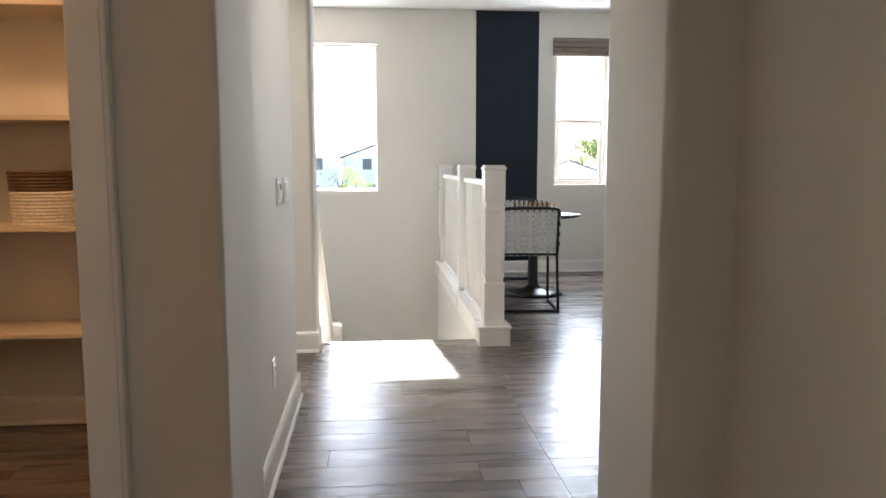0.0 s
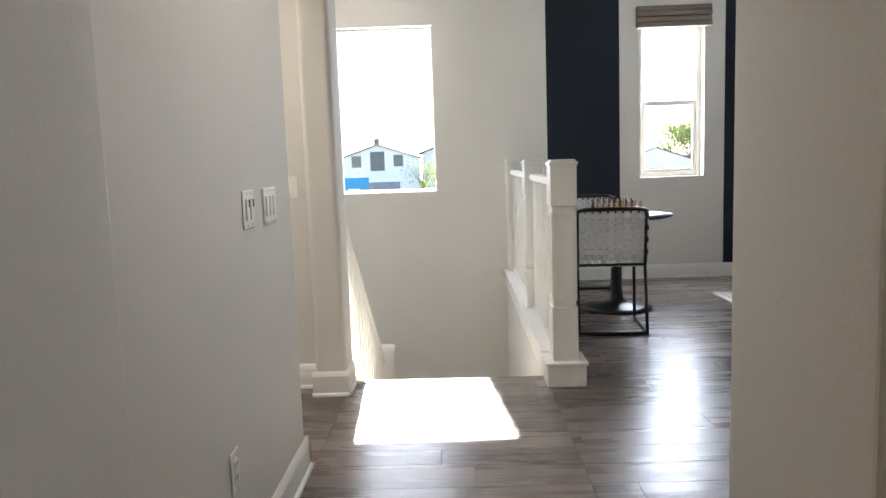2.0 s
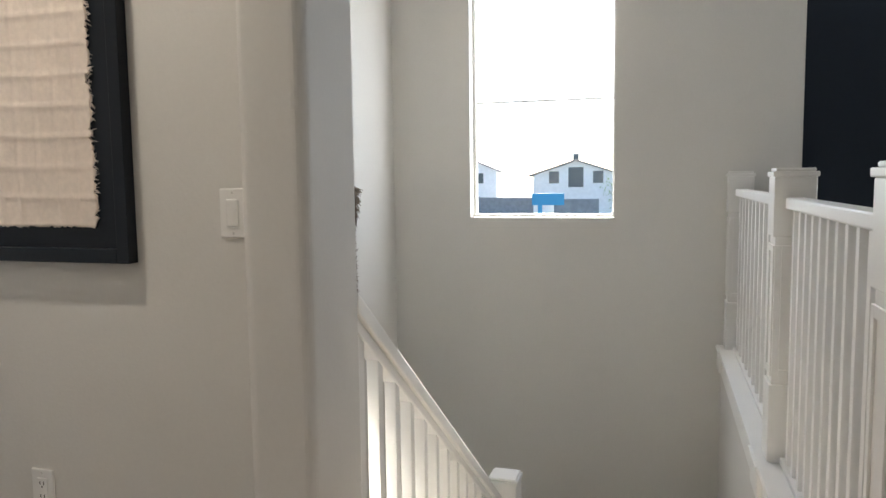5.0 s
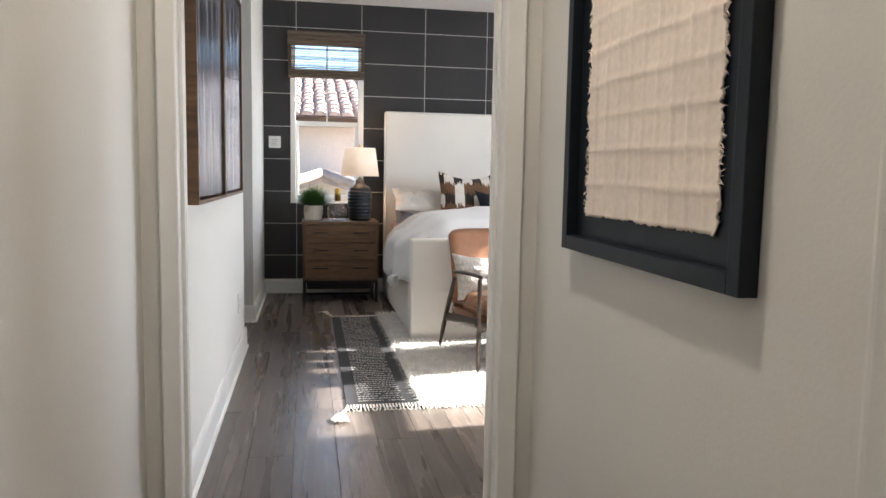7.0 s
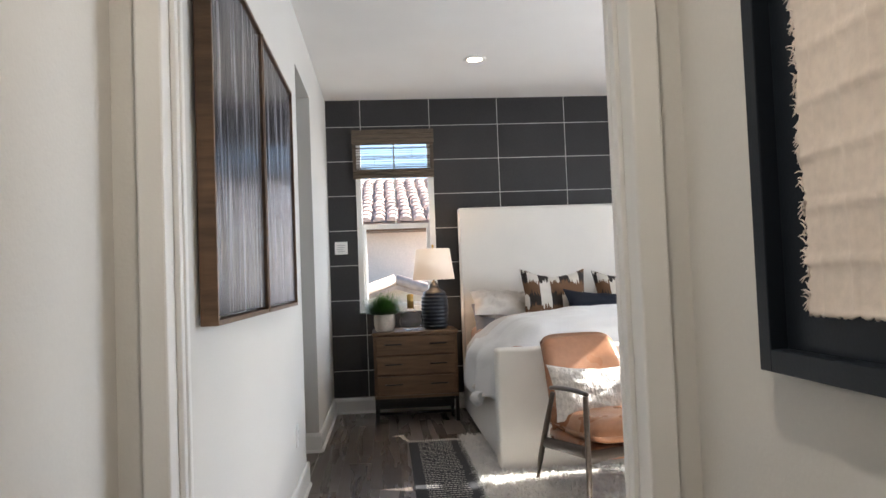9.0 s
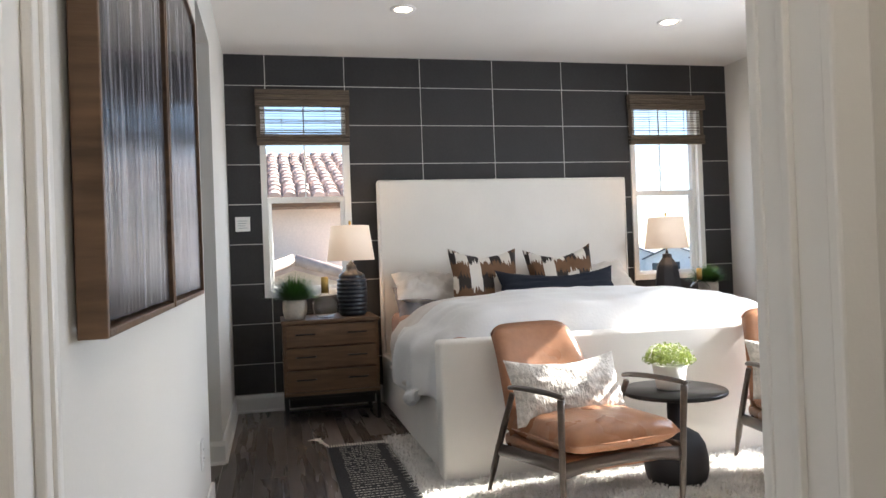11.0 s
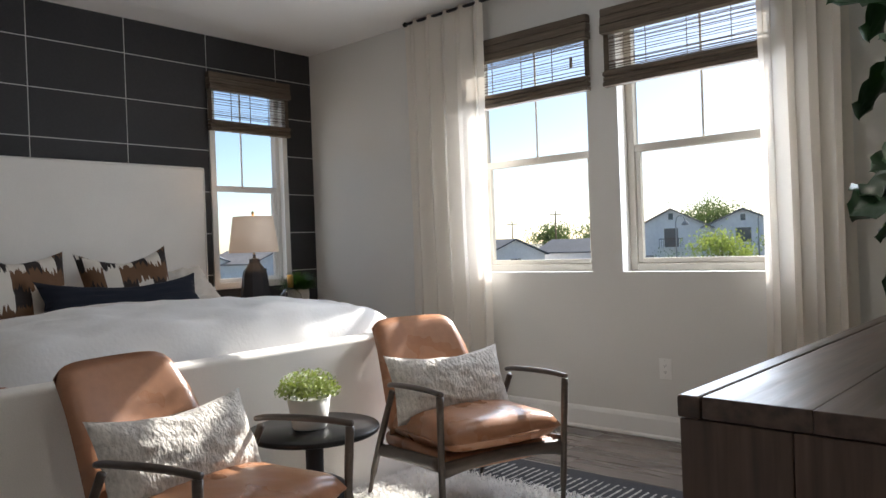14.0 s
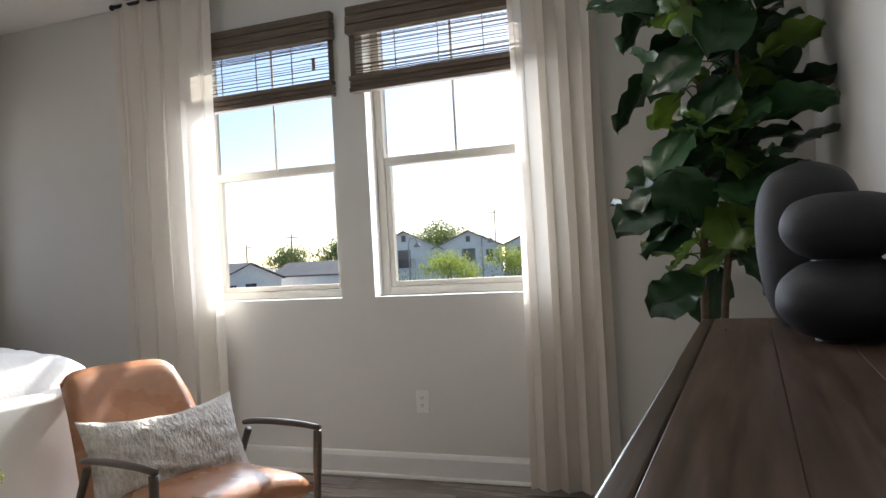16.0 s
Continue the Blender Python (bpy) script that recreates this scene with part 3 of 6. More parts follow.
def cowhide_material():
    """Brown, black and white blocks with jagged ends, like hair-on hide patches."""
    m = mat("cowhide", (0.5, 0.45, 0.38), 0.8, bump=0.002, bump_scale=160)
    nt = m.node_tree
    b = nt.nodes["Principled BSDF"]
    tc = [x for x in nt.nodes if x.type == "TEX_COORD"][0]
    sep = nt.nodes.new("ShaderNodeSeparateXYZ")
    nt.links.new(tc.outputs["Object"], sep.inputs[0])
    mp = nt.nodes.new("ShaderNodeMapping")
    mp.inputs["Scale"].default_value = (75, 5, 6)
    nt.links.new(tc.outputs["Object"], mp.inputs["Vector"])
    n = nt.nodes.new("ShaderNodeTexNoise")
    n.inputs["Scale"].default_value, n.inputs["Detail"].default_value = 1.0, 3
    nt.links.new(mp.outputs[0], n.inputs["Vector"])

    def op(kind, a, c, e=None):
        x = nt.nodes.new("ShaderNodeMath")
        x.operation = kind
        for sock, v in zip(x.inputs, (a, c, e)):
            if isinstance(v, (int, float)):
                sock.default_value = v
            elif v is not None:
                nt.links.new(v, sock)
        return x.outputs[0]

    jag = op("MULTIPLY", op("SUBTRACT", n.outputs["Fac"], 0.5), 0.16)
    row = op("FLOOR", op("DIVIDE", op("ADD", op("ADD", sep.outputs["Z"], 5.045), jag), 0.105), 0)
    col = op("FLOOR", op("DIVIDE", op("ADD", sep.outputs["X"], 5.07), 0.088), 0)
    odd_row = op("MODULO", row, 2)
    third = op("MODULO", op("ADD", col, row), 5)
    odd_col = op("MODULO", op("ADD", col, op("FLOOR", op("DIVIDE", row, 2), 0)), 2)
    brown_row = op("GREATER_THAN", third, 3.5)
    white = op("ADD", op("MULTIPLY", odd_row, odd_col), op("MULTIPLY", op("SUBTRACT", 1, odd_row), brown_row))
    dark, pale = nt.nodes.new("ShaderNodeMix"), nt.nodes.new("ShaderNodeMix")
    for q in (dark, pale):
        q.data_type = "RGBA"
    dark.inputs[6].default_value, dark.inputs[7].default_value = (0.125, 0.062, 0.028, 1), (0.018, 0.013, 0.011, 1)
    nt.links.new(odd_row, dark.inputs[0])
    pale.inputs[7].default_value = (0.62, 0.58, 0.52, 1)
    nt.links.new(white, pale.inputs[0])
    for sock in dark.outputs:
        if sock.type == "RGBA":
            nt.links.new(sock, [q for q in pale.inputs if q.type == "RGBA"][0])
    for sock in pale.outputs:
        if sock.type == "RGBA":
            nt.links.new(sock, b.inputs["Base Color"])
    return m


def streak_material():
    """Vertical brush streaks of black, grey, white and blue under gloss varnish."""
    m = mat("streaked_canvas", (0.2, 0.2, 0.22), 0.24, spec=0.5)
    nt = m.node_tree
    b = nt.nodes["Principled BSDF"]
    tc = [x for x in nt.nodes if x.type == "TEX_COORD"][0]
    mp = nt.nodes.new("ShaderNodeMapping")
    mp.inputs["Scale"].default_value = (14, 1, 0.9)
    nt.links.new(tc.outputs["Object"], mp.inputs["Vector"])
    n = nt.nodes.new("ShaderNodeTexNoise")
    n.inputs["Scale"].default_value, n.inputs["Detail"].default_value = 2.2, 6
    nt.links.new(mp.outputs[0], n.inputs["Vector"])
    r = nt.nodes.new("ShaderNodeValToRGB")
    e = r.color_ramp.elements
    e[0].position, e[0].color = 0.36, (0.010, 0.010, 0.012, 1)
    e[1].position, e[1].color = 0.70, (0.30, 0.30, 0.32, 1)
    a = e.new(0.52)
    a.color = (0.06, 0.06, 0.075, 1)
    nt.links.new(n.outputs["Fac"], r.inputs[0])
    nt.links.new(r.outputs[0], b.inputs["Base Color"])
    bn = nt.nodes.new("ShaderNodeBump")
    bn.inputs["Distance"].default_value = 0.008
    nt.links.new(n.outputs["Fac"], bn.inputs["Height"])
    nt.links.new(bn.outputs[0], b.inputs["Normal"])
    return m


SHEER, COW, STREAK = curtain_material(), cowhide_material(), streak_material()


# ------------------------------------------------------------ bedroom: bed
BY = 2.18                                   # bed's middle line


def drape_height(x, y):
    """Height of the duvet: crowned over the mattress, falling off at the sides."""
    s = abs(y - BY)
    crown = 0.79 + 0.095 * (1 - (s / 1.06) ** 2) * math.sin(min(1, max(0, (2.2 - x) / 0.5)) * math.pi / 2)
    crown += 0.016 * noise.noise(Vector((x * 3.2, y * 2.7, 0.3))) + 0.010 * noise.noise(Vector((x * 9, y * 5, 4)))
    return crown


def build_bed():
    bed = thing("bed", pose(1.15, BY, 0), "large bed with ivory slipcovered headboard and footboard", "bed")
    ox, oy = -1.15, -BY

    def b(nm, x0, x1, y0, y1, z0, z1, m, bw=0.015, label=""):
        return rbox(nm, x0 + ox, x1 + ox, y0 + oy, y1 + oy, z0, z1, m, bed, bw, label, 3, True)

    b("headboard", 0.03, 0.14, 1.13, 3.23, 0.03, 1.745, LINEN, 0.018, "tall ivory linen headboard")
    tube("piping", [(0.142 + ox, 1.15 + oy, 0.3), (0.142 + ox, 1.145 + oy, 1.73), (0.142 + ox, 3.215 + oy, 1.73), (0.142 + ox, 3.21 + oy, 0.3)], 0.005, LINEN, bed, 6)
    b("footboard", 2.13, 2.27, 1.10, 3.26, 0.02, 0.715, LINEN, 0.02, "ivory linen footboard")
    b("side_rail", 0.14, 2.13, 1.12, 1.18, 0.02, 0.40, LINEN)
    b("side_rail", 0.14, 2.13, 3.18, 3.24, 0.02, 0.40, LINEN)
    b("mattress", 0.15, 2.12, 1.19, 3.17, 0.30, 0.72, BLUSH, 0.06, "mattress in a blush sheet")
    return bed


def blanket(x0, x1, lift, swell, reach, m, name, label, seed, thick):
    """Cover spread over the bed: a crowned top and lumpy falls at both sides."""
    bm = bmesh.new()
    nx, ny = 64, 96
    grid = []
    for i in range(nx + 1):
        row = []
        x = x0 + (x1 - x0) * i / nx
        for j in range(ny + 1):
            v = (2 * j / ny - 1) * (1.00 + reach)
            s = abs(v)
            sg = 1 if v > 0 else -1
            edge = 1.00 + 0.02 * noise.noise(Vector((x * 4, sg, seed)))
            head = max(0, 1 - (x - x0) / 0.10) ** 2
            if s < edge:
                y, z = BY + v, drape_height(x, BY + v) + lift - 0.10 * max(0, (s - 0.8) / 0.2) ** 2
                z -= (0.045 if lift == 0 else lift * 0.8) * head + (0.19 + lift) * max(0, (x - 2.0) / 0.125) ** 2.5
                z += 0.010 * noise.noise(Vector((x * 5 + 2 * v, v * 7 - x * 3, seed))) + 0.005 * noise.noise(Vector((x * 14, v * 12, seed)))
            else:
                fall = s - edge
                out = 0.05 + lift + swell * min(1, fall / 0.10) + (0.035 * math.sin(x * 17 + seed + 2 * noise.noise(Vector((x * 3, sg, 1)))) + 0.04 * noise.noise(Vector((x * 6, fall * 5, sg + seed)))) * min(1, fall * 5)
                tuck = min(1, max(0, (x - 1.95) / 0.17))
                y = BY + sg * (edge + out * (1 - 0.8 * tuck) - 0.03)
                z = drape_height(x, BY + sg * edge) + lift - 0.10 - fall * (0.92 + 0.12 * noise.noise(Vector((x * 3.3, sg, 7 + seed))))
                z = max(z, 0.36 + 0.04 * math.sin(x * 9 + seed))
            row.append(bm.verts.new((x - 1.15 + 0.030 * noise.noise(Vector((v * 2.2, seed, 5))) * (1 - i / nx), y - BY, z)))
        grid.append(row)
    for i in range(nx):
        for j in range(ny):
            bm.faces.new((grid[i][j], grid[i + 1][j], grid[i + 1][j + 1], grid[i][j + 1]))
    d = part(name, bm, m, None, "", True, pose(1.15, BY, 0))
    sol = d.modifiers.new("thick", "SOLIDIFY")
    sol.thickness, sol.offset = thick, -1
    return tagged(d, label, name)


build_bed()
blanket(0.80, 1.75, 0.0, 0.060, 0.46, COVERLET, "coverlet", "pale ivory coverlet under the duvet on the bed", 0.3, 0.02)
blanket(1.22, 2.125, 0.024, 0.085, 0.50, DUVET, "duvet", "rumpled white duvet folded over the foot half of the bed", 2.7, 0.035)


def pillow(name, y, z, w, h, t, x, lean, m, label, turn=0, seed=0.0, wr=0.02, corner=0.08, sag=0.0):
    p = cushion(name, w, h, t, m, None, "", pose(x, y, z) @ pose(0, 0, 0, 0, lean, 0) @ pose(0, 0, 0, 0, 0, 90 + turn), seed=seed, wrinkle=wr, corner=corner, sag=sag)
    return tagged(p, label, "pillow", "pillows on the bed")


pillow("bed_pillow", 1.50, 0.775, 0.60, 0.42, 0.16, 0.40, -50, GREYP, "dark grey pillow lying under a sham", 0, 1.0, 0.04)
pillow("bed_pillow", 1.47, 0.905, 0.56, 0.36, 0.15, 0.36, -58, SHAM, "crumpled pale sham with a ruffled edge", 5, 2.3, 0.07, 0.16, 0.03)
pillow("bed_pillow", 2.84, 0.775, 0.60, 0.42, 0.16, 0.40, -50, GREYP, "dark grey pillow lying under a sham", 0, 5.0, 0.04)
pillow("bed_pillow", 2.83, 0.915, 0.56, 0.38, 0.15, 0.36, -52, SHAM, "crumpled pale sham with a ruffled edge", -5, 8.3, 0.07, 0.16, 0.03)
pillow("throw_pillow", 1.86, 0.965, 0.56, 0.47, 0.15, 0.52, -20, COW, "square brown and white cowhide pillow", 6, 3.1, 0.015, 0.20, 0.055)
pillow("throw_pillow", 2.475, 0.965, 0.54, 0.47, 0.15, 0.50, -24, COW, "square brown and white cowhide pillow", -8, 6.7, 0.015, 0.20, 0.075)
pillow("lumbar_pillow", 2.365, 0.905, 0.94, 0.26, 0.14, 0.69, -28, NAVYC, "long navy lumbar pillow slumped on the duvet", 0, 4.4, 0.02, 0.16, 0.07)


# ------------------------------------------------------------ bedroom: nightstands and lamps
def build_nightstand():
    n = thing("nightstand", pose(0.33, 0.70, 0), "brown oak nightstand with three drawers on black legs", "nightstand", "nightstands beside the bed")
    hx, hy = 0.26, 0.335
    rbox("body", -hx, hx - 0.016, -hy, hy, 0.20, 0.70, NSWOOD, n, 0.004)
    rbox("top", -hx - 0.004, hx + 0.006, -hy - 0.008, hy + 0.008, 0.70, 0.725, NSWOOD, n, 0.004)
    rbox("rail", hx - 0.02, hx, -hy, hy, 0.20, 0.222, NSWOOD, n, 0.002)
    for k in range(3):
        z = 0.226 + k * 0.158
        d = rbox("drawer", hx - 0.014, hx + 0.002, -hy + 0.022, hy - 0.022, z, z + 0.148, NSWOOD, n, 0.004)
        for s in (-0.18, 0.18):
            tube("handle", [(hx - 0.002, s - 0.065, z + 0.085), (hx + 0.02, s - 0.065, z + 0.085), (hx + 0.02, s + 0.065, z + 0.085), (hx - 0.002, s + 0.065, z + 0.085)], 0.005, BLACK, d, 6, "black bar handle")
    for sx in (-1, 1):
        for sy in (-1, 1):
            rbox("leg", sx * (hx - 0.02) - 0.014, sx * (hx - 0.02) + 0.014, sy * (hy - 0.016) - 0.014, sy * (hy - 0.016) + 0.014, 0.0, 0.20, BLACK, n, 0.002, "black metal leg")
    rbox("stretcher", hx - 0.034, hx - 0.010, -hy + 0.03, hy - 0.03, 0.176, 0.198, BLACK, n, 0.002)
    rbox("plinth", -hx + 0.03, hx - 0.045, -hy + 0.035, hy - 0.035, 0.115, 0.20, BLACK, n, 0.002, "black recessed plinth")
    rbox("stretcher", -0.012, 0.012, -hy + 0.03, hy - 0.03, 0.03, 0.05, BLACK, n, 0.002)
    return n


ns = build_nightstand()
copy_thing(ns, pose(0.33, 3.65, 0))


def build_lamp(loc, kind):
    lab = "table lamp with ribbed navy base and linen shade" if kind == "ribbed" else "table lamp with tapered black base and linen shade"
    l = thing("table_lamp", loc, lab, "lamp", "lamps on the nightstands")
    if kind == "ribbed":
        prof = [(0.0, 0), (0.085, 0.0), (0.092, 0.008)]
        for k in range(10):
            z = 0.012 + k * 0.029
            r = 0.098 + 0.016 * math.sin(math.pi * min(1, (k + 1) / 9) * 0.75) - (0.012 if k == 9 else 0)
            prof += [(r - 0.006, z), (r, z + 0.009), (r, z + 0.018), (r - 0.006, z + 0.027)]
        prof += [(0.088, 0.306), (0.045, 0.330), (0.038, 0.350), (0.036, 0.372), (0.02, 0.378), (0.02, 0.39), (0.0, 0.395)]
        lathe("base", prof, CERAM, l, 32, "ribbed navy ceramic base")
    else:
        lathe("base", [(0, 0), (0.112, 0), (0.118, 0.01), (0.086, 0.26), (0.08, 0.275), (0.04, 0.33), (0.036, 0.36), (0.012, 0.365), (0.01, 0.39), (0, 0.395)], MATTEBLACK, l, 8, "tapered black base", smooth=False)
    tube("stem", [(0, 0, 0.39), (0, 0, 0.64)], 0.006, BRASS, l, 8)
    bm = bmesh.new()
    n = 40
    rings = [[bm.verts.new((r * math.cos(2 * math.pi * k / n), r * math.sin(2 * math.pi * k / n), z)) for k in range(n)] for r, z in ((0.175, 0.405), (0.14, 0.66), (0.137, 0.66), (0.172, 0.405))]
    for a, b in zip(rings, rings[1:] + rings[:1]):
        for k in range(n):
            bm.faces.new((a[k], a[(k + 1) % n], b[(k + 1) % n], b[k]))
    part("shade", bm, SHADE, l, "off-white linen drum shade", True)
    lathe("finial", [(0, 0.64), (0.006, 0.645), (0.006, 0.67), (0.011, 0.68), (0.008, 0.695), (0, 0.7)], BRASS, l, 10)
    bulb = new("bulb_light", bpy.data.lights.new("bulb_light", "POINT"))
    bulb.data.energy, bulb.data.color, bulb.data.shadow_soft_size = 0.9, (1.0, 0.66, 0.40), 0.05
    bulb.parent = l
    bulb.matrix_basis = pose(0, 0, 0.56)
    return l


build_lamp(pose(0.36, 0.88, 0.725), "ribbed")
build_lamp(pose(0.36, 3.46, 0.725), "tapered")


def grass_plant(loc, r_pot, h_pot, r, h, m, pot_m, count, label, seed, blade=0.0035):
    rng = random.Random(seed)
    p = thing("potted_plant", loc, label, "potted plant")
    lathe("pot", [(0, 0), (r_pot * 0.76, 0), (r_pot * 0.86, 0.008), (r_pot, h_pot * 0.35), (r_pot * 1.02, h_pot * 0.6), (r_pot, h_pot * 0.85), (r_pot * 0.93, h_pot), (r_pot * 0.93 - 0.008, h_pot), (r_pot - 0.01, h_pot - 0.02), (0, h_pot - 0.02)], pot_m, p, 28)
    lathe("soil", [(0, h_pot - 0.025), (r_pot - 0.012, h_pot - 0.018), (0, h_pot - 0.006)], SOIL, p, 16)
    bm = bmesh.new()
    for _ in range(count):
        a, tilt = rng.uniform(0, 2 * math.pi), 1.35 * math.sqrt(rng.random())
        ln = h * rng.uniform(0.35, 0.85)
        base = Vector((math.cos(a) * r_pot * 0.5 * rng.random(), math.sin(a) * r_pot * 0.5 * rng.random(), h_pot - 0.02))
        side = Vector((-math.sin(a), math.cos(a), 0)) * blade
        prev = None
        for k in range(4):
            t = k / 3
            b = base + Vector((math.cos(a), math.sin(a), 0)) * (ln * math.sin(tilt) * t) + Vector((0, 0, ln * (math.cos(tilt) * t - 0.12 * t * t)))
            w = side * (1 - t * 0.9)
            cur = (bm.verts.new(b - w), bm.verts.new(b + w))
            if prev:
                bm.faces.new((prev[0], prev[1], cur[1], cur[0]))
            prev = cur
    part("foliage", bm, m, p, "fine green blades")
    return p


def bushy_plant(loc, r_pot, h_pot, r, m, pot_m, count, label, seed):
    rng = random.Random(seed)
    p = thing("potted_plant", loc, label, "potted plant")
    lathe("pot", [(0, 0), (r_pot * 0.75, 0), (r_pot * 0.80, 0.006), (r_pot, h_pot), (r_pot - 0.007, h_pot), (r_pot - 0.01, h_pot - 0.015), (0, h_pot - 0.015)], pot_m, p, 28)
    bm = bmesh.new()
    for _ in range(count):
        v = Vector((rng.gauss(0, 1), rng.gauss(0, 1), abs(rng.gauss(0, 0.8)))).normalized() * r * rng.uniform(0.4, 1.08)
        c = Vector((0, 0, h_pot + r * 0.12)) + Vector((v.x * 1.2, v.y * 1.2, v.z * 0.95 if v.z > 0 else v.z * 0.3))
        s = rng.uniform(0.004, 0.008)
        q = Euler((rng.uniform(-1.2, 1.2), rng.uniform(-1.2, 1.2), rng.uniform(0, 6.3))).to_matrix()
        pts = [bm.verts.new(c + q @ Vector(w) * s) for w in ((-1, 0, 0), (0, -0.7, 0.15), (1.1, 0, 0), (0, 0.7, 0.15))]
        bm.faces.new(pts)
    part("foliage", bm, m, p, "small lime-green leaves")
    return p


grass_plant(pose(0.42, 0.46, 0.725), 0.085, 0.145, 0.19, 0.30, GRASS, POT, 2400, "bushy green grass plant in a cream pot", 1)
grass_plant(pose(0.42, 3.79, 0.725), 0.078, 0.13, 0.17, 0.23, GRASS, POT, 2000, "bushy green grass plant in a cream pot", 2)


def glass_bottle(loc, s=1.0):
    g = thing("glass_bottle", loc, "round clear glass bottle with brass neck", "bottle")
    prof = [(0, 0.0), (0.05, 0.002), (0.085, 0.03), (0.098, 0.075), (0.09, 0.12), (0.06, 0.155), (0.028, 0.175), (0.024, 0.19)]
    prof = [(r * s, z * s) for r, z in prof]
    bm = bmesh.new()
    bm_lathe(bm, prof + [(r - 0.003, z) for r, z in prof[::-1] if r > 0.004] + [(0, 0.006)], 32)
    part("body", bm, CLEAR, g, "", True)
    lathe("stopper", [(0, 0.18 * s), (0.027 * s, 0.18 * s), (0.027 * s, 0.29 * s), (0.02 * s, 0.295 * s), (0, 0.295 * s)], BRASS, g, 20, "brass neck")
    return g


glass_bottle(pose(0.46, 0.675, 0.725))
glass_bottle(pose(0.50, 3.66, 0.725), 0.8)

th = thing("wall_card", pose(0.0, 0.105, 1.435), "small white card with grey lines on the tile", "sign")
rbox("card", 0.004, 0.016, -0.055, 0.055, -0.055, 0.055, CORD, th, 0.003)
for k in range(4):
    rbox("text_line", 0.0155, 0.017, -0.035 + 0.004 * (k % 2), 0.035 - 0.008 * (k % 3), 0.022 - 0.018 * k, 0.026 - 0.018 * k, mat("grey_print", (0.35, 0.35, 0.36), 0.7), th, 0)


# ------------------------------------------------------------ bedroom: lounge chairs
def build_chair():
    c = thing("lounge_chair", pose(2.762, 1.612, 0, 0, 0, 8.8), "tan leather lounge chair with dark walnut frame", "chair", "lounge chairs at the foot of the bed")
    for s in (-1, 1):
        tube("front_leg", smooth_path([(0.31, s * 0.285, 0.0), (0.322, s * 0.288, 0.2), (0.332, s * 0.292, 0.42), (0.342, s * 0.295, 0.585)], 4), [0.010] * 3 + [0.0135] * 6 + [0.0145] * 4, WALNUT, c, 10)
        tube("rear_leg", smooth_path([(-0.345, s * 0.30, 0.0), (-0.25, s * 0.30, 0.20), (-0.14, s * 0.30, 0.40), (-0.06, s * 0.298, 0.545)], 4), [0.010] * 3 + [0.015] * 6 + [0.0135] * 4, WALNUT, c, 10)
        bm = bmesh.new()
        path = smooth_path([(0.352, s * 0.294, 0.597), (0.25, s * 0.296, 0.598), (0.10, s * 0.300, 0.590), (-0.03, s * 0.301, 0.577), (-0.085, s * 0.298, 0.566)], 5)
        bm_tube(bm, path, [0.0115 + 0.002 * math.sin(math.pi * k / (len(path) - 1)) for k in range(len(path))], 10)
        for v in bm.verts:
            v.co.z = 0.585 + (v.co.z - 0.585) * 0.9
        part("armrest", bm, WALNUT, c, "", True)
        bm = bmesh.new()
        bm_tube(bm, smooth_path([(0.325, s * 0.287, 0.315), (0.1, s * 0.285, 0.291), (-0.15, s * 0.29, 0.264), (-0.235, s * 0.295, 0.255)], 4), 0.014, 8)
        for v in bm.verts:
            zc = 0.255 + 0.060 * (v.co.x + 0.235) / 0.56
            v.co.z = zc + (v.co.z - zc) * 2.1
        part("side_rail", bm, WALNUT, c, "", True)
    bm = bmesh.new()
    bm_tube(bm, smooth_path([(0.318, -0.285, 0.30), (0.325, -0.12, 0.306), (0.325, 0.12, 0.306), (0.318, 0.285, 0.30)], 5), 0.014, 8)
    for v in bm.verts:
        v.co.z = 0.303 + (v.co.z - 0.303) * (2.0 if v.co.z > 0.303 else 1.5 + 1.2 * (v.co.y / 0.285) ** 2)
    part("front_rail", bm, WALNUT, c, "", True)
    tube("rear_rail", [(-0.235, -0.295, 0.25), (-0.235, 0.295, 0.25)], 0.018, WALNUT, c, 8)
    # seat shell and cushion
    bm = bmesh.new()
    n = 22
    for zt, zb, sx, m0 in ((0.452, 0.325, 1.0, 0),):
        g2 = []
        for side in (1, -1):
            g = []
            for i in range(n + 1):
                row = []
                for j in range(n + 1):
                    u, v = 2 * i / n - 1, 2 * j / n - 1
                    e = max(0, (1 - abs(u) ** 5) * (1 - abs(v) ** 5)) ** 0.33
                    x = 0.035 + u * 0.315 + 0.02 * (1 - v * v) * (u > 0) * u
                    y = v * 0.262 * (1 - 0.05 * (u < 0) * abs(u))
                    mid = 0.376 + 0.02 * u
                    z = mid + side * e * (0.076 if side > 0 else 0.055) + (0.012 * (1 - u * u) * (1 - v * v) if side > 0 else 0) + (0.006 * noise.noise(Vector((u * 3, v * 3, side))) + 0.0045 * noise.noise(Vector((u * 4 - v * 7, v * 3 + u * 6, side)))) * e
                    row.append(bm.verts.new((x, y, z)))
                g.append(row)
            for i in range(n):
                for j in range(n):
                    f = (g[i][j], g[i + 1][j], g[i + 1][j + 1], g[i][j + 1])
                    bm.faces.new(f)
    bmesh.ops.remove_doubles(bm, verts=bm.verts, dist=0.0005)
    seat = part("seat_cushion", bm, LEATHER, c, "plump tan leather seat cushion", True)
    ring = []
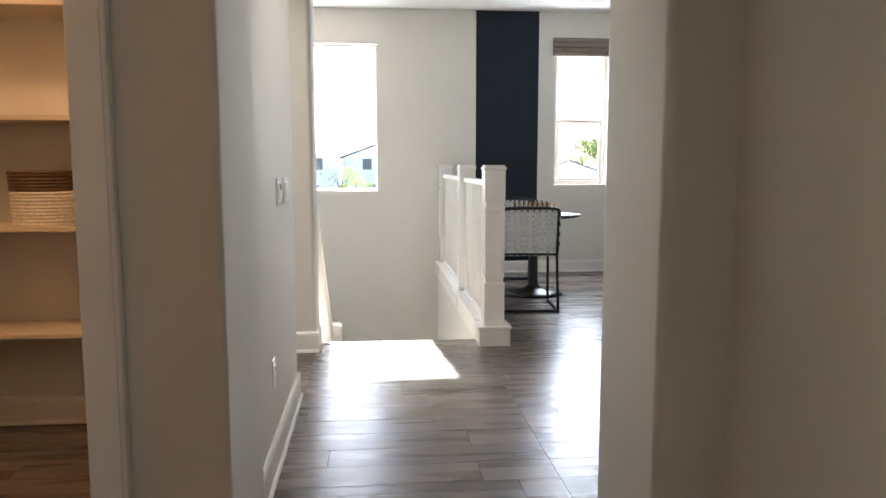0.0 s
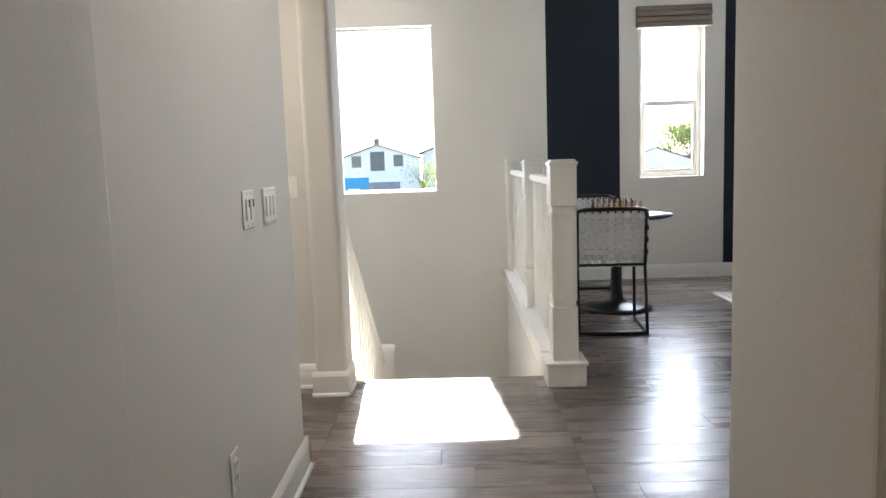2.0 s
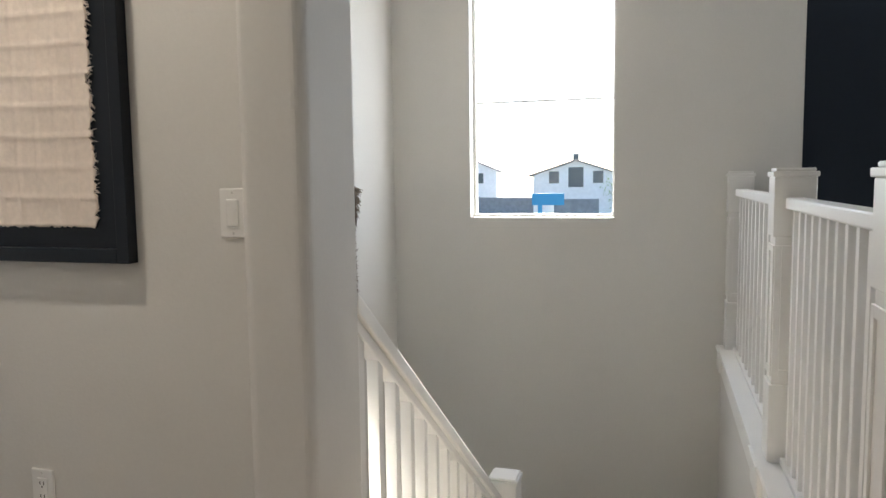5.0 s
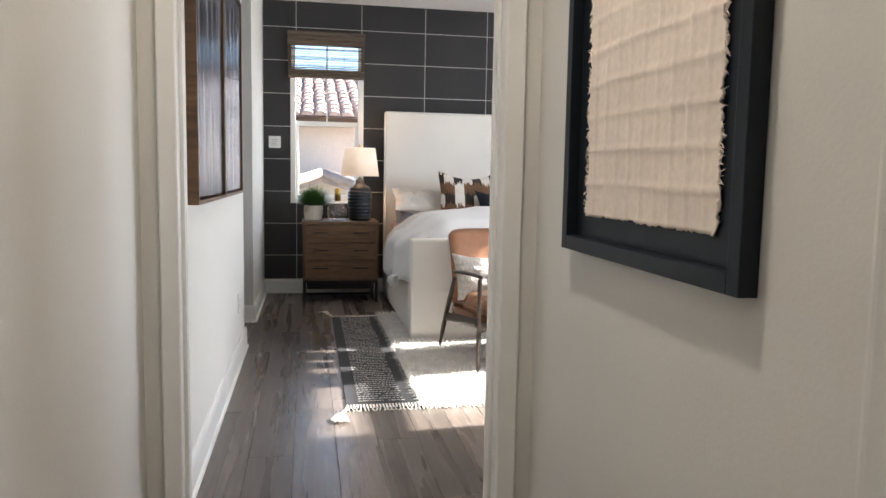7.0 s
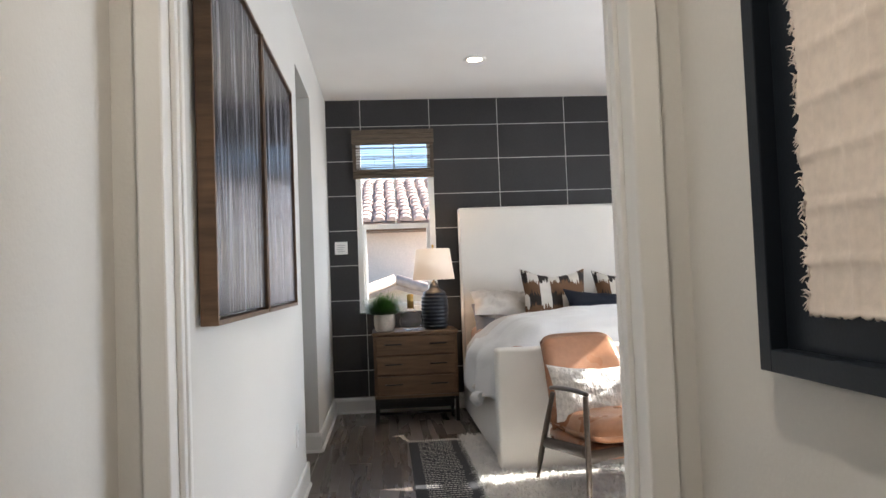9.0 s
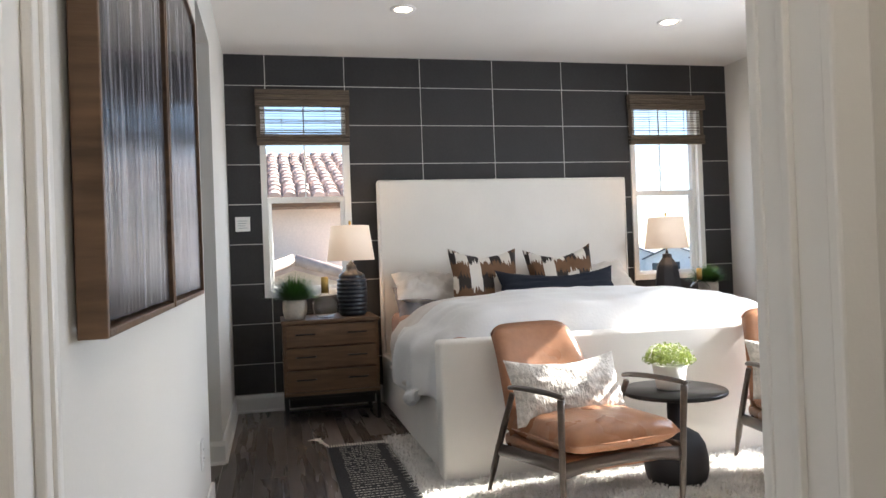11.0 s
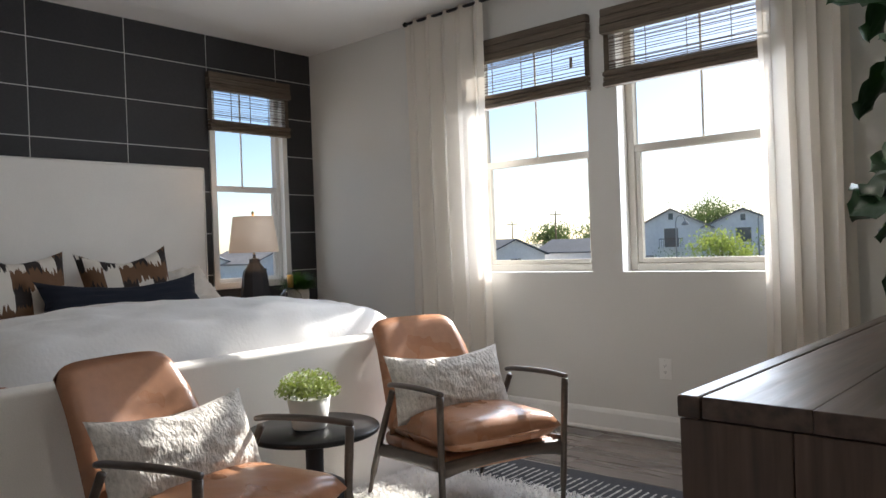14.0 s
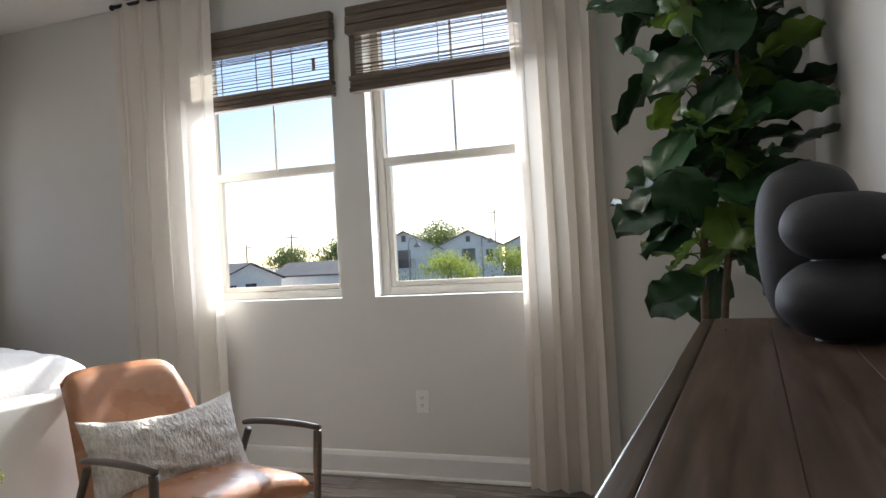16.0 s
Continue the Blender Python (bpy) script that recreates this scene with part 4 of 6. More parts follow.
    for a in range(72):
        ca, sa = math.cos(a * math.pi / 36), math.sin(a * math.pi / 36)
        q = max(abs(ca), abs(sa))
        u, v = ca / q * (0.985 if abs(ca * sa) > 0.42 else 1), sa / q * (0.985 if abs(ca * sa) > 0.42 else 1)
        ring.append((0.035 + u * 0.315 + 0.02 * (1 - v * v) * (u > 0) * u, v * 0.262 * (1 - 0.05 * (u < 0) * abs(u)), 0.374 + 0.02 * u))
    tube("piping", ring + ring[:1], 0.0045, LEATHER, seat, 6)
    rbox("seat_base", -0.24, 0.315, -0.262, 0.262, 0.268, 0.335, LEATHER, c, 0.025, "", 3, True)
    # back: curved padded shell
    bm = bmesh.new()
    rows, cols = 16, 18
    front, rear = [], []
    for i in range(rows + 1):
        t = i / rows
        fr, rr = [], []
        z = 0.33 + 0.488 * t
        wide = 0.268 - 0.05 * t
        for j in range(cols + 1):
            v = 2 * j / cols - 1
            top = 1 - 0.05 * max(0, t - 0.7) / 0.3 * abs(v) ** 7
            y = v * wide
            curve = 0.045 * v * v
            x = -0.205 - 0.23 * t - 0.04 * t * t + curve
            e = (max(0, (1 - abs(v) ** 6) * (1 - abs(2 * t - 1) ** 8))) ** 0.5
            fr.append(bm.verts.new((x + 0.045 * e, y, z * top + 0.33 * (1 - top) * 0 + 0.006 * e)))
            rr.append(bm.verts.new((x - 0.03 * e, y, z * top - 0.006 * e)))
        front.append(fr), rear.append(rr)
    for i in range(rows):
        for j in range(cols):
            bm.faces.new((front[i][j], front[i][j + 1], front[i + 1][j + 1], front[i + 1][j]))
            bm.faces.new((rear[i][j], rear[i + 1][j], rear[i + 1][j + 1], rear[i][j + 1]))
    bmesh.ops.remove_doubles(bm, verts=bm.verts, dist=0.0005)
    part("backrest", bm, LEATHER, c, "curved tan leather backrest", True)
    # settle the whole chair to its true height
    for o in [q for p in c.children for q in (p, *p.children)]:
        for v in o.data.vertices:
            v.co.z *= 0.972
    return c


chair = build_chair()
copy_thing(chair, pose(2.78, 2.83, 0, 0, 0, -19))
for cx, cy, rz, sd, tw, dz in ((2.762, 1.612, 8.8, 1.2, 0.5, 0.520), (2.78, 2.83, -19, 7.7, 0.5, 0.524)):
    pl = cushion("lumbar_cushion", 0.58, 0.305, 0.155, KNIT, None, "", pose(cx, cy, 0, 0, 0, rz) @ pose(-0.095, 0.0, dz, 0, 0, 0) @ pose(0, 0, 0, 0, -24, 0) @ pose(0, 0, 0, 0, 0, 90) @ pose(0, 0, 0, 0, tw, 0), seed=sd, wrinkle=0.016, corner=0.15, sag=0.03, n=28)
    tagged(pl, "pale grey knitted lumbar cushion on the leather chair", "cushion", "cushions on the chairs")

# side table
st = thing("side_table", pose(2.60, 2.17, 0), "round black pedestal side table", "table")
lathe("tabletop", [(0, 0.44), (0.245, 0.44), (0.25, 0.446), (0.25, 0.456), (0.246, 0.46), (0, 0.46)], BLACK, st, 48)
lathe("pedestal", [(0, 0), (0.115, 0), (0.135, 0.02), (0.150, 0.08), (0.150, 0.14), (0.138, 0.20), (0.110, 0.245), (0.070, 0.268), (0.036, 0.275), (0.034, 0.285), (0.034, 0.44), (0, 0.44)], MATTEBLACK, st, 32)
bushy_plant(pose(2.59, 2.16, 0.46), 0.082, 0.115, 0.098, LIME, POTW, 2000, "small lime-green bush in a white pot", 4)

# ------------------------------------------------------------ dresser with vases
DX0, DX1, DY0, DY1 = 4.392, 4.850, 1.362, 3.05
dr = thing("dresser", pose(4.680, 2.205, 0, 0, 0, -1.7), "dark espresso wood dresser with plank top", "dresser")
rbox("carcass", DX0 + 0.008 - 4.65, DX1 - 4.65, DY0 + 0.02 - 2.19, DY1 - 0.02 - 2.19, 0.07, 0.883, DRESSWOOD, dr, 0.0012)
pl = (DX1 - DX0 - 0.036) / 3
rbox("top_edge", DX0 - 4.65, DX0 + 0.033 - 4.65, DY0 - 2.19, DY1 - 2.19, 0.883, 0.914, DRESSWOOD, dr, 0.004)
for k in range(3):
    rbox("plank", DX0 + 0.0350 + k * pl - 4.65, DX0 + 0.0345 + (k + 1) * pl - 4.65, DY0 + 0.003 - 2.19, DY1 - 2.19, 0.884, 0.914 - 0.0006 * (k % 2), DRESSWOOD, dr, 0.0012)
for yy in (DY0 + 0.002, DY1 - 0.02):
    for k in range(3):
        x0 = DX0 + 0.003 + k * 0.149
        rbox("side_panel", x0 - 4.65, x0 + 0.148 - 4.65, yy - 2.19, yy + 0.018 - 2.19, 0.06, 0.882, DRESSSIDE, dr, 0.002)
for k in range(2):
    for j in range(3):
        y0 = DY0 + 0.03 + k * 0.80
        d = rbox("drawer", DX0 + 0.004 - 4.65, DX0 + 0.024 - 4.65, y0 - 2.19, y0 + 0.79 - 2.19, 0.09 + j * 0.258, 0.335 + j * 0.258, DRESSWOOD, dr, 0.004)
        tube("handle", [(DX0 + 0.006 - 4.65, y0 + 0.32 - 2.19, 0.23 + j * 0.267), (DX0 - 0.02 - 4.65, y0 + 0.32 - 2.19, 0.23 + j * 0.267), (DX0 - 0.02 - 4.65, y0 + 0.47 - 2.19, 0.23 + j * 0.267), (DX0 + 0.006 - 4.65, y0 + 0.47 - 2.19, 0.23 + j * 0.267)], 0.006, BLACK, d, 6)
for sx in (DX0 + 0.03, DX1 - 0.08):
    for sy in (DY0 + 0.03, DY1 - 0.08):
        rbox("foot", sx - 4.65, sx + 0.05 - 4.65, sy - 2.19, sy + 0.05 - 2.19, 0, 0.075, DRESSWOOD, dr, 0.0012)
v1 = lathe("vase", [(0, 0), (0.055, 0), (0.075, 0.01), (0.105, 0.075), (0.12, 0.17), (0.122, 0.255), (0.112, 0.325), (0.085, 0.375), (0.045, 0.396), (0.018, 0.404), (0.012, 0.409), (0.008, 0.405), (0, 0.385)], MATTEBLACK, None, 40, "", pose(4.715, 2.84, 0.914))
tagged(v1, "tall rounded matte black vase on the dresser", "vase", "vases on the dresser")
v2 = lathe("vase", [(0, 0), (0.062, 0), (0.066, 0.006), (0.10, 0.020), (0.134, 0.058), (0.140, 0.092), (0.128, 0.128), (0.092, 0.158), (0.066, 0.168), (0.072, 0.176), (0.100, 0.190), (0.122, 0.222), (0.122, 0.256), (0.100, 0.290), (0.06, 0.305), (0.035, 0.308), (0.028, 0.304), (0, 0.28)], MATTEBLACK, None, 40, "", pose(4.755, 2.565, 0.914))
tagged(v2, "matte black vase of two stacked bulbs", "vase", "vases on the dresser")

# ------------------------------------------------------------ fiddle-leaf fig
def leaf_mesh(name, ln, wd, m, droop):
    bm = bmesh.new()
    rows, cols = 10, 6
    g = []
    for i in range(rows + 1):
        t = i / rows
        w = wd * (0.12 + 0.95 * math.sin(math.pi * min(1, t ** 0.85 * 0.97 + 0.02)) ** 0.75) * (0.72 + 0.42 * t) * (0 if i == rows else 1)
        row = []
        for j in range(cols + 1):
            v = 2 * j / cols - 1
            z = 0.06 * ln * v * v - droop * ln * t * t + 0.012 * math.sin(t * 22) * abs(v) + 0.01 * math.sin(v * 5 + t * 9)
            row.append(bm.verts.new((ln * t, v * w / 2, z)))
        g.append(row)
    for i in range(rows):
        for j in range(cols):
            bm.faces.new((g[i][j], g[i + 1][j], g[i + 1][j + 1], g[i][j + 1]))
    # midrib and stalk
    bm_tube(bm, [(-0.05, 0, 0.012), (0, 0, 0), (ln * 0.5, 0, -droop * ln * 0.25 - 0.002), (ln * 0.92, 0, -droop * ln * 0.846 - 0.002)], [0.003, 0.003, 0.002, 0.001], 5)
    bmesh.ops.remove_doubles(bm, verts=bm.verts, dist=0.0004)
    for f in bm.faces:
        f.smooth = True
    me = bpy.data.meshes.new(name)
    bm.to_mesh(me)
    bm.free()
    me.materials.append(m)
    return me


def build_fig():
    rng = random.Random(11)
    f = thing("fiddle_leaf_fig", pose(4.45, 3.66, 0), "tall fiddle-leaf fig with glossy dark leaves", "plant")
    lathe("pot", [(0, 0), (0.15, 0), (0.17, 0.02), (0.19, 0.36), (0.18, 0.37), (0.165, 0.34), (0, 0.34)], POTW, f, 32)
    stems = [smooth_path([(0, 0, 0.33), (-0.01, 0.0, 0.9), (0.02, -0.02, 1.5), (0.0, 0.02, 2.15), (0.03, 0.0, 2.5)], 6), smooth_path([(0.03, 0.02, 0.33), (0.06, 0.03, 0.9), (0.12, -0.03, 1.4), (0.16, -0.04, 2.0)], 6)]
    for s in stems:
        tube("trunk", s, [0.016 - 0.008 * k / len(s) for k in range(len(s))], BARK, f, 8)
    kinds = [leaf_mesh("leaf", 0.27, 0.21, FIG, 0.16), leaf_mesh("leaf", 0.24, 0.20, FIG, 0.05), leaf_mesh("leaf", 0.21, 0.17, FIGL, 0.10), leaf_mesh("leaf", 0.27, 0.21, FIG, 0.28)]
    k = 0
    for si, s in enumerate(stems):
        tall = 58 if si == 0 else 36
        for i in range(tall):
            t = (i + 0.5) / tall
            # a loose tuft low on the stems, a bare stretch, then the dense crown
            z = 1.06 + 0.10 * i / 5 if i < 6 else 1.24 + (1.32 if si == 0 else 0.85) * (i - 6) / (tall - 6)
            base = min(s, key=lambda p: abs(p.z - z))
            a = k * 2.399 + rng.uniform(-0.35, 0.35)
            up = rng.uniform(-0.95, -0.25) if rng.random() < 0.55 else rng.uniform(0.1, 0.9)
            out = rng.uniform(0.05, 0.13)
            loc = Vector((base.x + math.cos(a) * out, base.y + math.sin(a) * out, z + out * math.sin(up)))
            ob = new("leaf", kinds[2] if rng.random() < 0.22 else kinds[rng.choice((0, 0, 1, 3))])
            ob.parent = f
            ob.matrix_basis = Matrix.LocRotScale(loc, Euler((rng.uniform(-0.7, 0.7), -up, a)), Vector((1, 1, 1)) * rng.uniform(0.85, 1.12))
            tube("stalk", [(base.x, base.y, z - 0.03), tuple((Vector((base.x, base.y, z)) + loc) / 2), tuple(loc)], [0.004, 0.003, 0.003], FIGL, f, 5)
            k += 1
    return f


build_fig()


# ------------------------------------------------------------ curtains, rod, blinds
def curtain(x0, x1, z0, z1, y, waves, label, seed, gather):
    bm = bmesh.new()
    n, rows = 150, 24
    g = []
    for i in range(rows + 1):
        t = i / rows
        z = z1 + (z0 - z1) * t
        row = []
        for j in range(n + 1):
            u = j / n
            ph = u * waves * 2 * math.pi + 0.8 * noise.noise(Vector((u * 3, t * 0.8, seed)))
            amp = 0.034 * (0.75 + 0.4 * t) * (1 + 0.4 * noise.noise(Vector((u * 5, seed, 2))))
            x = x0 + (x1 - x0) * u + 0.012 * math.sin(2 * ph) + gather * math.sin(math.pi * t) * (u - 0.5) + 0.012 * noise.noise(Vector((u * 2, t * 2, seed)))
            row.append(bm.verts.new((x, y + amp * math.sin(ph) + 0.008 * noise.noise(Vector((u * 9, t * 5, seed))), z)))
        g.append(row)
    for i in range(rows):
        for j in range(n):
            bm.faces.new((g[i][j], g[i][j + 1], g[i + 1][j + 1], g[i + 1][j]))
    c = part("curtain", bm, SHEER, None, "", True)
    return tagged(c, label, "curtain", "sheer curtains at the bedroom windows")


curtain(1.215, 1.915, 0.015, 2.722, 4.20, 5, "sheer ivory linen curtain hanging from a black rod", 1.0, -0.02)
curtain(3.61, 4.03, 0.015, 2.722, 4.20, 4, "sheer ivory linen curtain gathered at the window edge", 5.0, -0.02)
rod = thing("curtain_rod", pose(2.63, 4.20, 2.705), "thin black metal curtain rod", "curtain rod")
tube("pole", [(-1.40, 0, 0), (1.40, 0, 0)], 0.011, BLACK, rod, 10)
for s in (-1.41, 1.41):
    lathe("finial", [(0, -0.016), (0.014, -0.012), (0.018, 0), (0.014, 0.012), (0, 0.016)], BLACK, rod, 12, "", pose(s, 0, 0, 0, 90, 0))
for s in (-1.34, 1.34):
    rbox("bracket", s - 0.008, s + 0.008, 0.0, 0.112, -0.008, 0.008, BLACK, rod, 0.002)


def woven_blind(name, axis, face, a0, a1, ztop, zbot, out, m, label, open_z=None):
    """Roman shade of woven reed: head fold, open weave with gaps, stacked bottom fold."""
    b = thing(name, Matrix.Identity(4), label, "blind", "woven blinds")
    rng = random.Random(int(a0 * 100))

    def bx(nm, u0, u1, d0, d1, c0, c1, bw=0.003):
        d0, d1 = sorted((face + out * d0, face + out * d1))
        r = (u0, u1, d0, d1, c0, c1) if axis == "y" else (d0, d1, u0, u1, c0, c1)
        return boxes(nm, [r], m, b, bw)

    if open_z is None:
        for k in range(4):
            h = (ztop - zbot) / 4
            bx("fold", a0, a1, 0.006, 0.075 - 0.012 * (k % 2), zbot + k * h, zbot + (k + 1) * h - 0.004, 0.008)
        return b
    o0, o1 = open_z
    h = (ztop - o1) / 3
    for k in range(3):
        bx("head_fold", a0, a1, 0.006, 0.070 - 0.006 * k, o1 + k * h, o1 + (k + 1) * h - 0.003, 0.006)
    h = (o0 - zbot) / 3
    for k in range(3):
        bx("bottom_fold", a0 + 0.006, a1 - 0.006, 0.010, 0.060 - 0.008 * (k % 2), zbot + k * h, zbot + (k + 1) * h - 0.003, 0.006)
    rects = []
    z = o0
    while z < o1:
        th = rng.uniform(0.002, 0.006)
        d = 0.030 + rng.uniform(-0.003, 0.003)
        lo, hi = sorted((face + out * d, face + out * (d + 0.003)))
        a = a0 + 0.008
        while a < a1 - 0.008:
            e = min(a + rng.uniform(0.15, 0.5), a1 - 0.008)
            w = rng.uniform(-0.002, 0.002)
            r = (a, e, lo, hi, z + w, z + w + th)
            rects.append(r if axis == "y" else (lo, hi, a, e, z + w, z + w + th))
            a = e
        z += th + (rng.uniform(0.010, 0.020) if rng.random() < 0.5 else rng.uniform(0.002, 0.006))
    boxes("woven_reeds", rects, m, b)["kind"] = "stuff"
    for q in np.linspace(a0 + 0.03, a1 - 0.03, 5):
        bx("thread", q - 0.0015, q + 0.0015, 0.028, 0.034, o0, o1, 0)
    for q0, q1 in ((a0 + 0.004, a0 + 0.035), (a1 - 0.035, a1 - 0.004)):
        bx("edge_band", q0, q1, 0.024, 0.029, o0, o1, 0.001)
    return b


woven_blind("woven_blind", "x", 0.0, 0.225, 0.945, 2.465, 2.035, 1, BLIND, "brown woven reed shade drawn up over the window", (2.115, 2.335))
woven_blind("woven_blind", "x", 0.0, 3.335, 4.06, 2.465, 2.035, 1, BLIND, "brown woven reed shade drawn up over the window", (2.115, 2.335))
woven_blind("woven_blind", "y", NB, 1.655, 2.635, 2.47, 2.015, -1, BLIND, "brown woven reed shade drawn up over the window", (2.105, 2.32))
tagged(rbox("blind_tag", 2.505, 2.525, NB - 0.042, NB - 0.038, 2.17, 2.235, BLINDG, None, 0.001), "small taupe tag hanging on the woven blind", "tag")
woven_blind("woven_blind", "y", NB, 2.725, 3.735, 2.47, 2.015, -1, BLIND, "brown woven reed shade drawn up over the window", (2.105, 2.32))
woven_blind("woven_blind", "y", NW, 9.01, 9.70, 2.545, 2.345, -1, BLINDG, "taupe roman shade drawn up at the window head")


# ------------------------------------------------------------ rug in the bedroom
def build_rug():
    rng = random.Random(5)
    r = thing("bedroom_rug", pose(2.45, 2.05, 0), "cream shag rug with charcoal striped borders and tassels", "rug")
    X0, X1, Y0, Y1 = 1.26 - 2.45, 3.65 - 2.45, 0.60 - 2.05, 3.52 - 2.05
    B = 0.385
    rbox("pile_base", X0, X1, Y0 + B, Y1 - B, 0.0, 0.010, CREAM, r, 0.002)
    for s, (b0, b1) in enumerate(((Y0, Y0 + B), (Y1 - B, Y1))):
        rbox("border", X0, X1, b0, b1, 0.0, 0.009, CHAR, r, 0.002, "charcoal flat-woven border")
        bm = bmesh.new()
        n = 46
        for k in range(58):
            x = X0 + 0.08 + (X1 - X0 - 0.16) * k / 58
            y = b0 + 0.06 + 0.01 * rng.random()
            while y < b1 - 0.10:
                ln = rng.uniform(0.008, 0.020)
                w = rng.uniform(0.006, 0.012)
                bm_box(bm, x, x + w, y, y + ln, 0.0088, 0.0100)
                y += ln + rng.uniform(0.003, 0.007) + (0.02 if rng.random() < 0.06 else 0)
        for k in range(n):
            x = X0 + 0.03 + (X1 - X0 - 0.06) * k / n
            # saw-tooth edge towards the pile
            e = (b1 - 0.055) if s == 0 else (b0 + 0.055)
            d = 0.07 if s == 0 else -0.07
            v = [bm.verts.new(p) for p in ((x, e + d, 0.0106), (x + 0.038, e + d, 0.0106), (x + 0.019, e, 0.0106))]
            bm.faces.new(v)
        part("dash", bm, DASH, r, "grey-cream woven dashes")["kind"] = "stuff"
        bm = bmesh.new()
        for k in range(24):
            y = b0 + (b1 - b0) * (k + 0.15) / 24
            for xe, d in ((X1, 1), (X0, -1)):
                bm_box(bm, min(xe - 0.055 * d, xe), max(xe - 0.055 * d, xe), y, y + 0.009, 0.0088, 0.0108)
        part("end_bar", bm, CREAM, r, "cream bars along the end")["kind"] = "stuff"
    # shag
    bm = bmesh.new()
    for _ in range(42000):
        x, y = rng.uniform(X0, X1), rng.uniform(Y0 + B - 0.02, Y1 - B + 0.02)
        if x < -0.25 and Y0 + 0.55 < y < Y1 - 0.3:
            continue
        a = rng.uniform(0, 6.28)
        ln, h = rng.uniform(0.02, 0.05), rng.uniform(0.018, 0.038)
        w = Vector((-math.sin(a), math.cos(a), 0)) * rng.uniform(0.002, 0.0042)
        p0 = Vector((x, y, 0.008))
        p1 = p0 + Vector((math.cos(a) * ln * 0.4, math.sin(a) * ln * 0.4, h))
        p2 = p0 + Vector((math.cos(a) * ln * 1.3, math.sin(a) * ln * 1.3, h * 0.6))
        a0, a1, b0, b1, c0 = (bm.verts.new(q) for q in (p0 - w, p0 + w, p1 - w, p1 + w, p2))
        bm.faces.new((a0, a1, b1, b0)), bm.faces.new((b0, b1, c0))
    part("shag", bm, SHAG, r, "long cream shag")["kind"] = "stuff"
    bm = bmesh.new()
    for k in range(150):
        y = Y0 + 0.01 + (Y1 - Y0 - 0.02) * k / 150
        bm_tube(bm, [(X1 - 0.01, y, 0.005), (X1 + 0.018, y + rng.uniform(-0.006, 0.006), 0.006), (X1 + 0.032, y + rng.uniform(-0.01, 0.01), 0.004)], [0.004, 0.004, 0.002], 5)
    part("fringe", bm, CREAM, r, "short cream fringe")["kind"] = "stuff"
    for cx, cy, dx, dy in ((X0, Y0, -1, -0.4), (X1, Y0, 1, -0.25), (X1, Y1, 1, 0.3)):
        bm = bmesh.new()
        d = Vector((dx, dy, 0)).normalized()
        p = Vector((cx, cy, 0.008))
        bm_tube(bm, [p, p + d * 0.05 + Vector((0, 0, 0.004)), p + d * 0.09 + Vector((0, 0, 0.008))], [0.008, 0.007, 0.014], 6)
        for _ in range(26):
            q = Vector((d.x, d.y, 0)) + Vector((-d.y, d.x, 0)) * rng.uniform(-0.5, 0.5)
            s0 = p + d * 0.09 + Vector((0, 0, 0.008))
            bm_tube(bm, [s0, s0 + q * 0.05 + Vector((0, 0, 0.006)), s0 + q * rng.uniform(0.08, 0.11) + Vector((0, 0, -0.006))], 0.004, 4)
        part("tassel", bm, CREAM, r, "cream wool tassel")
    return r


build_rug()


# ------------------------------------------------------------ art
def paintings():
    for x0, x1 in ((3.74, 4.56), (2.86, 3.72)):
        cx = (x0 + x1) / 2
        w = (x1 - x0) / 2
        a = thing("painting", pose(cx, 0.004, 1.552), "abstract canvas of grey and black streaks in a brown wood frame", "painting", "paintings on the bedroom wall")
        for nm, r in (("frame_side", (-w, -w + 0.014, 0.004, 0.05, -0.52, 0.52)), ("frame_side", (w - 0.014, w, 0.004, 0.05, -0.52, 0.52)), ("frame_bottom", (-w + 0.014, w - 0.014, 0.004, 0.05, -0.52, -0.506)), ("frame_top", (-w + 0.014, w - 0.014, 0.004, 0.05, 0.506, 0.52))):
            rbox("frame", *r, NSWOOD, a, 0.002, "brown wood floater frame")
        rbox("canvas", -w + 0.022, w - 0.022, 0.006, 0.040, -0.498, 0.498, STREAK, a, 0.003, "glossy streaked canvas")


paintings()


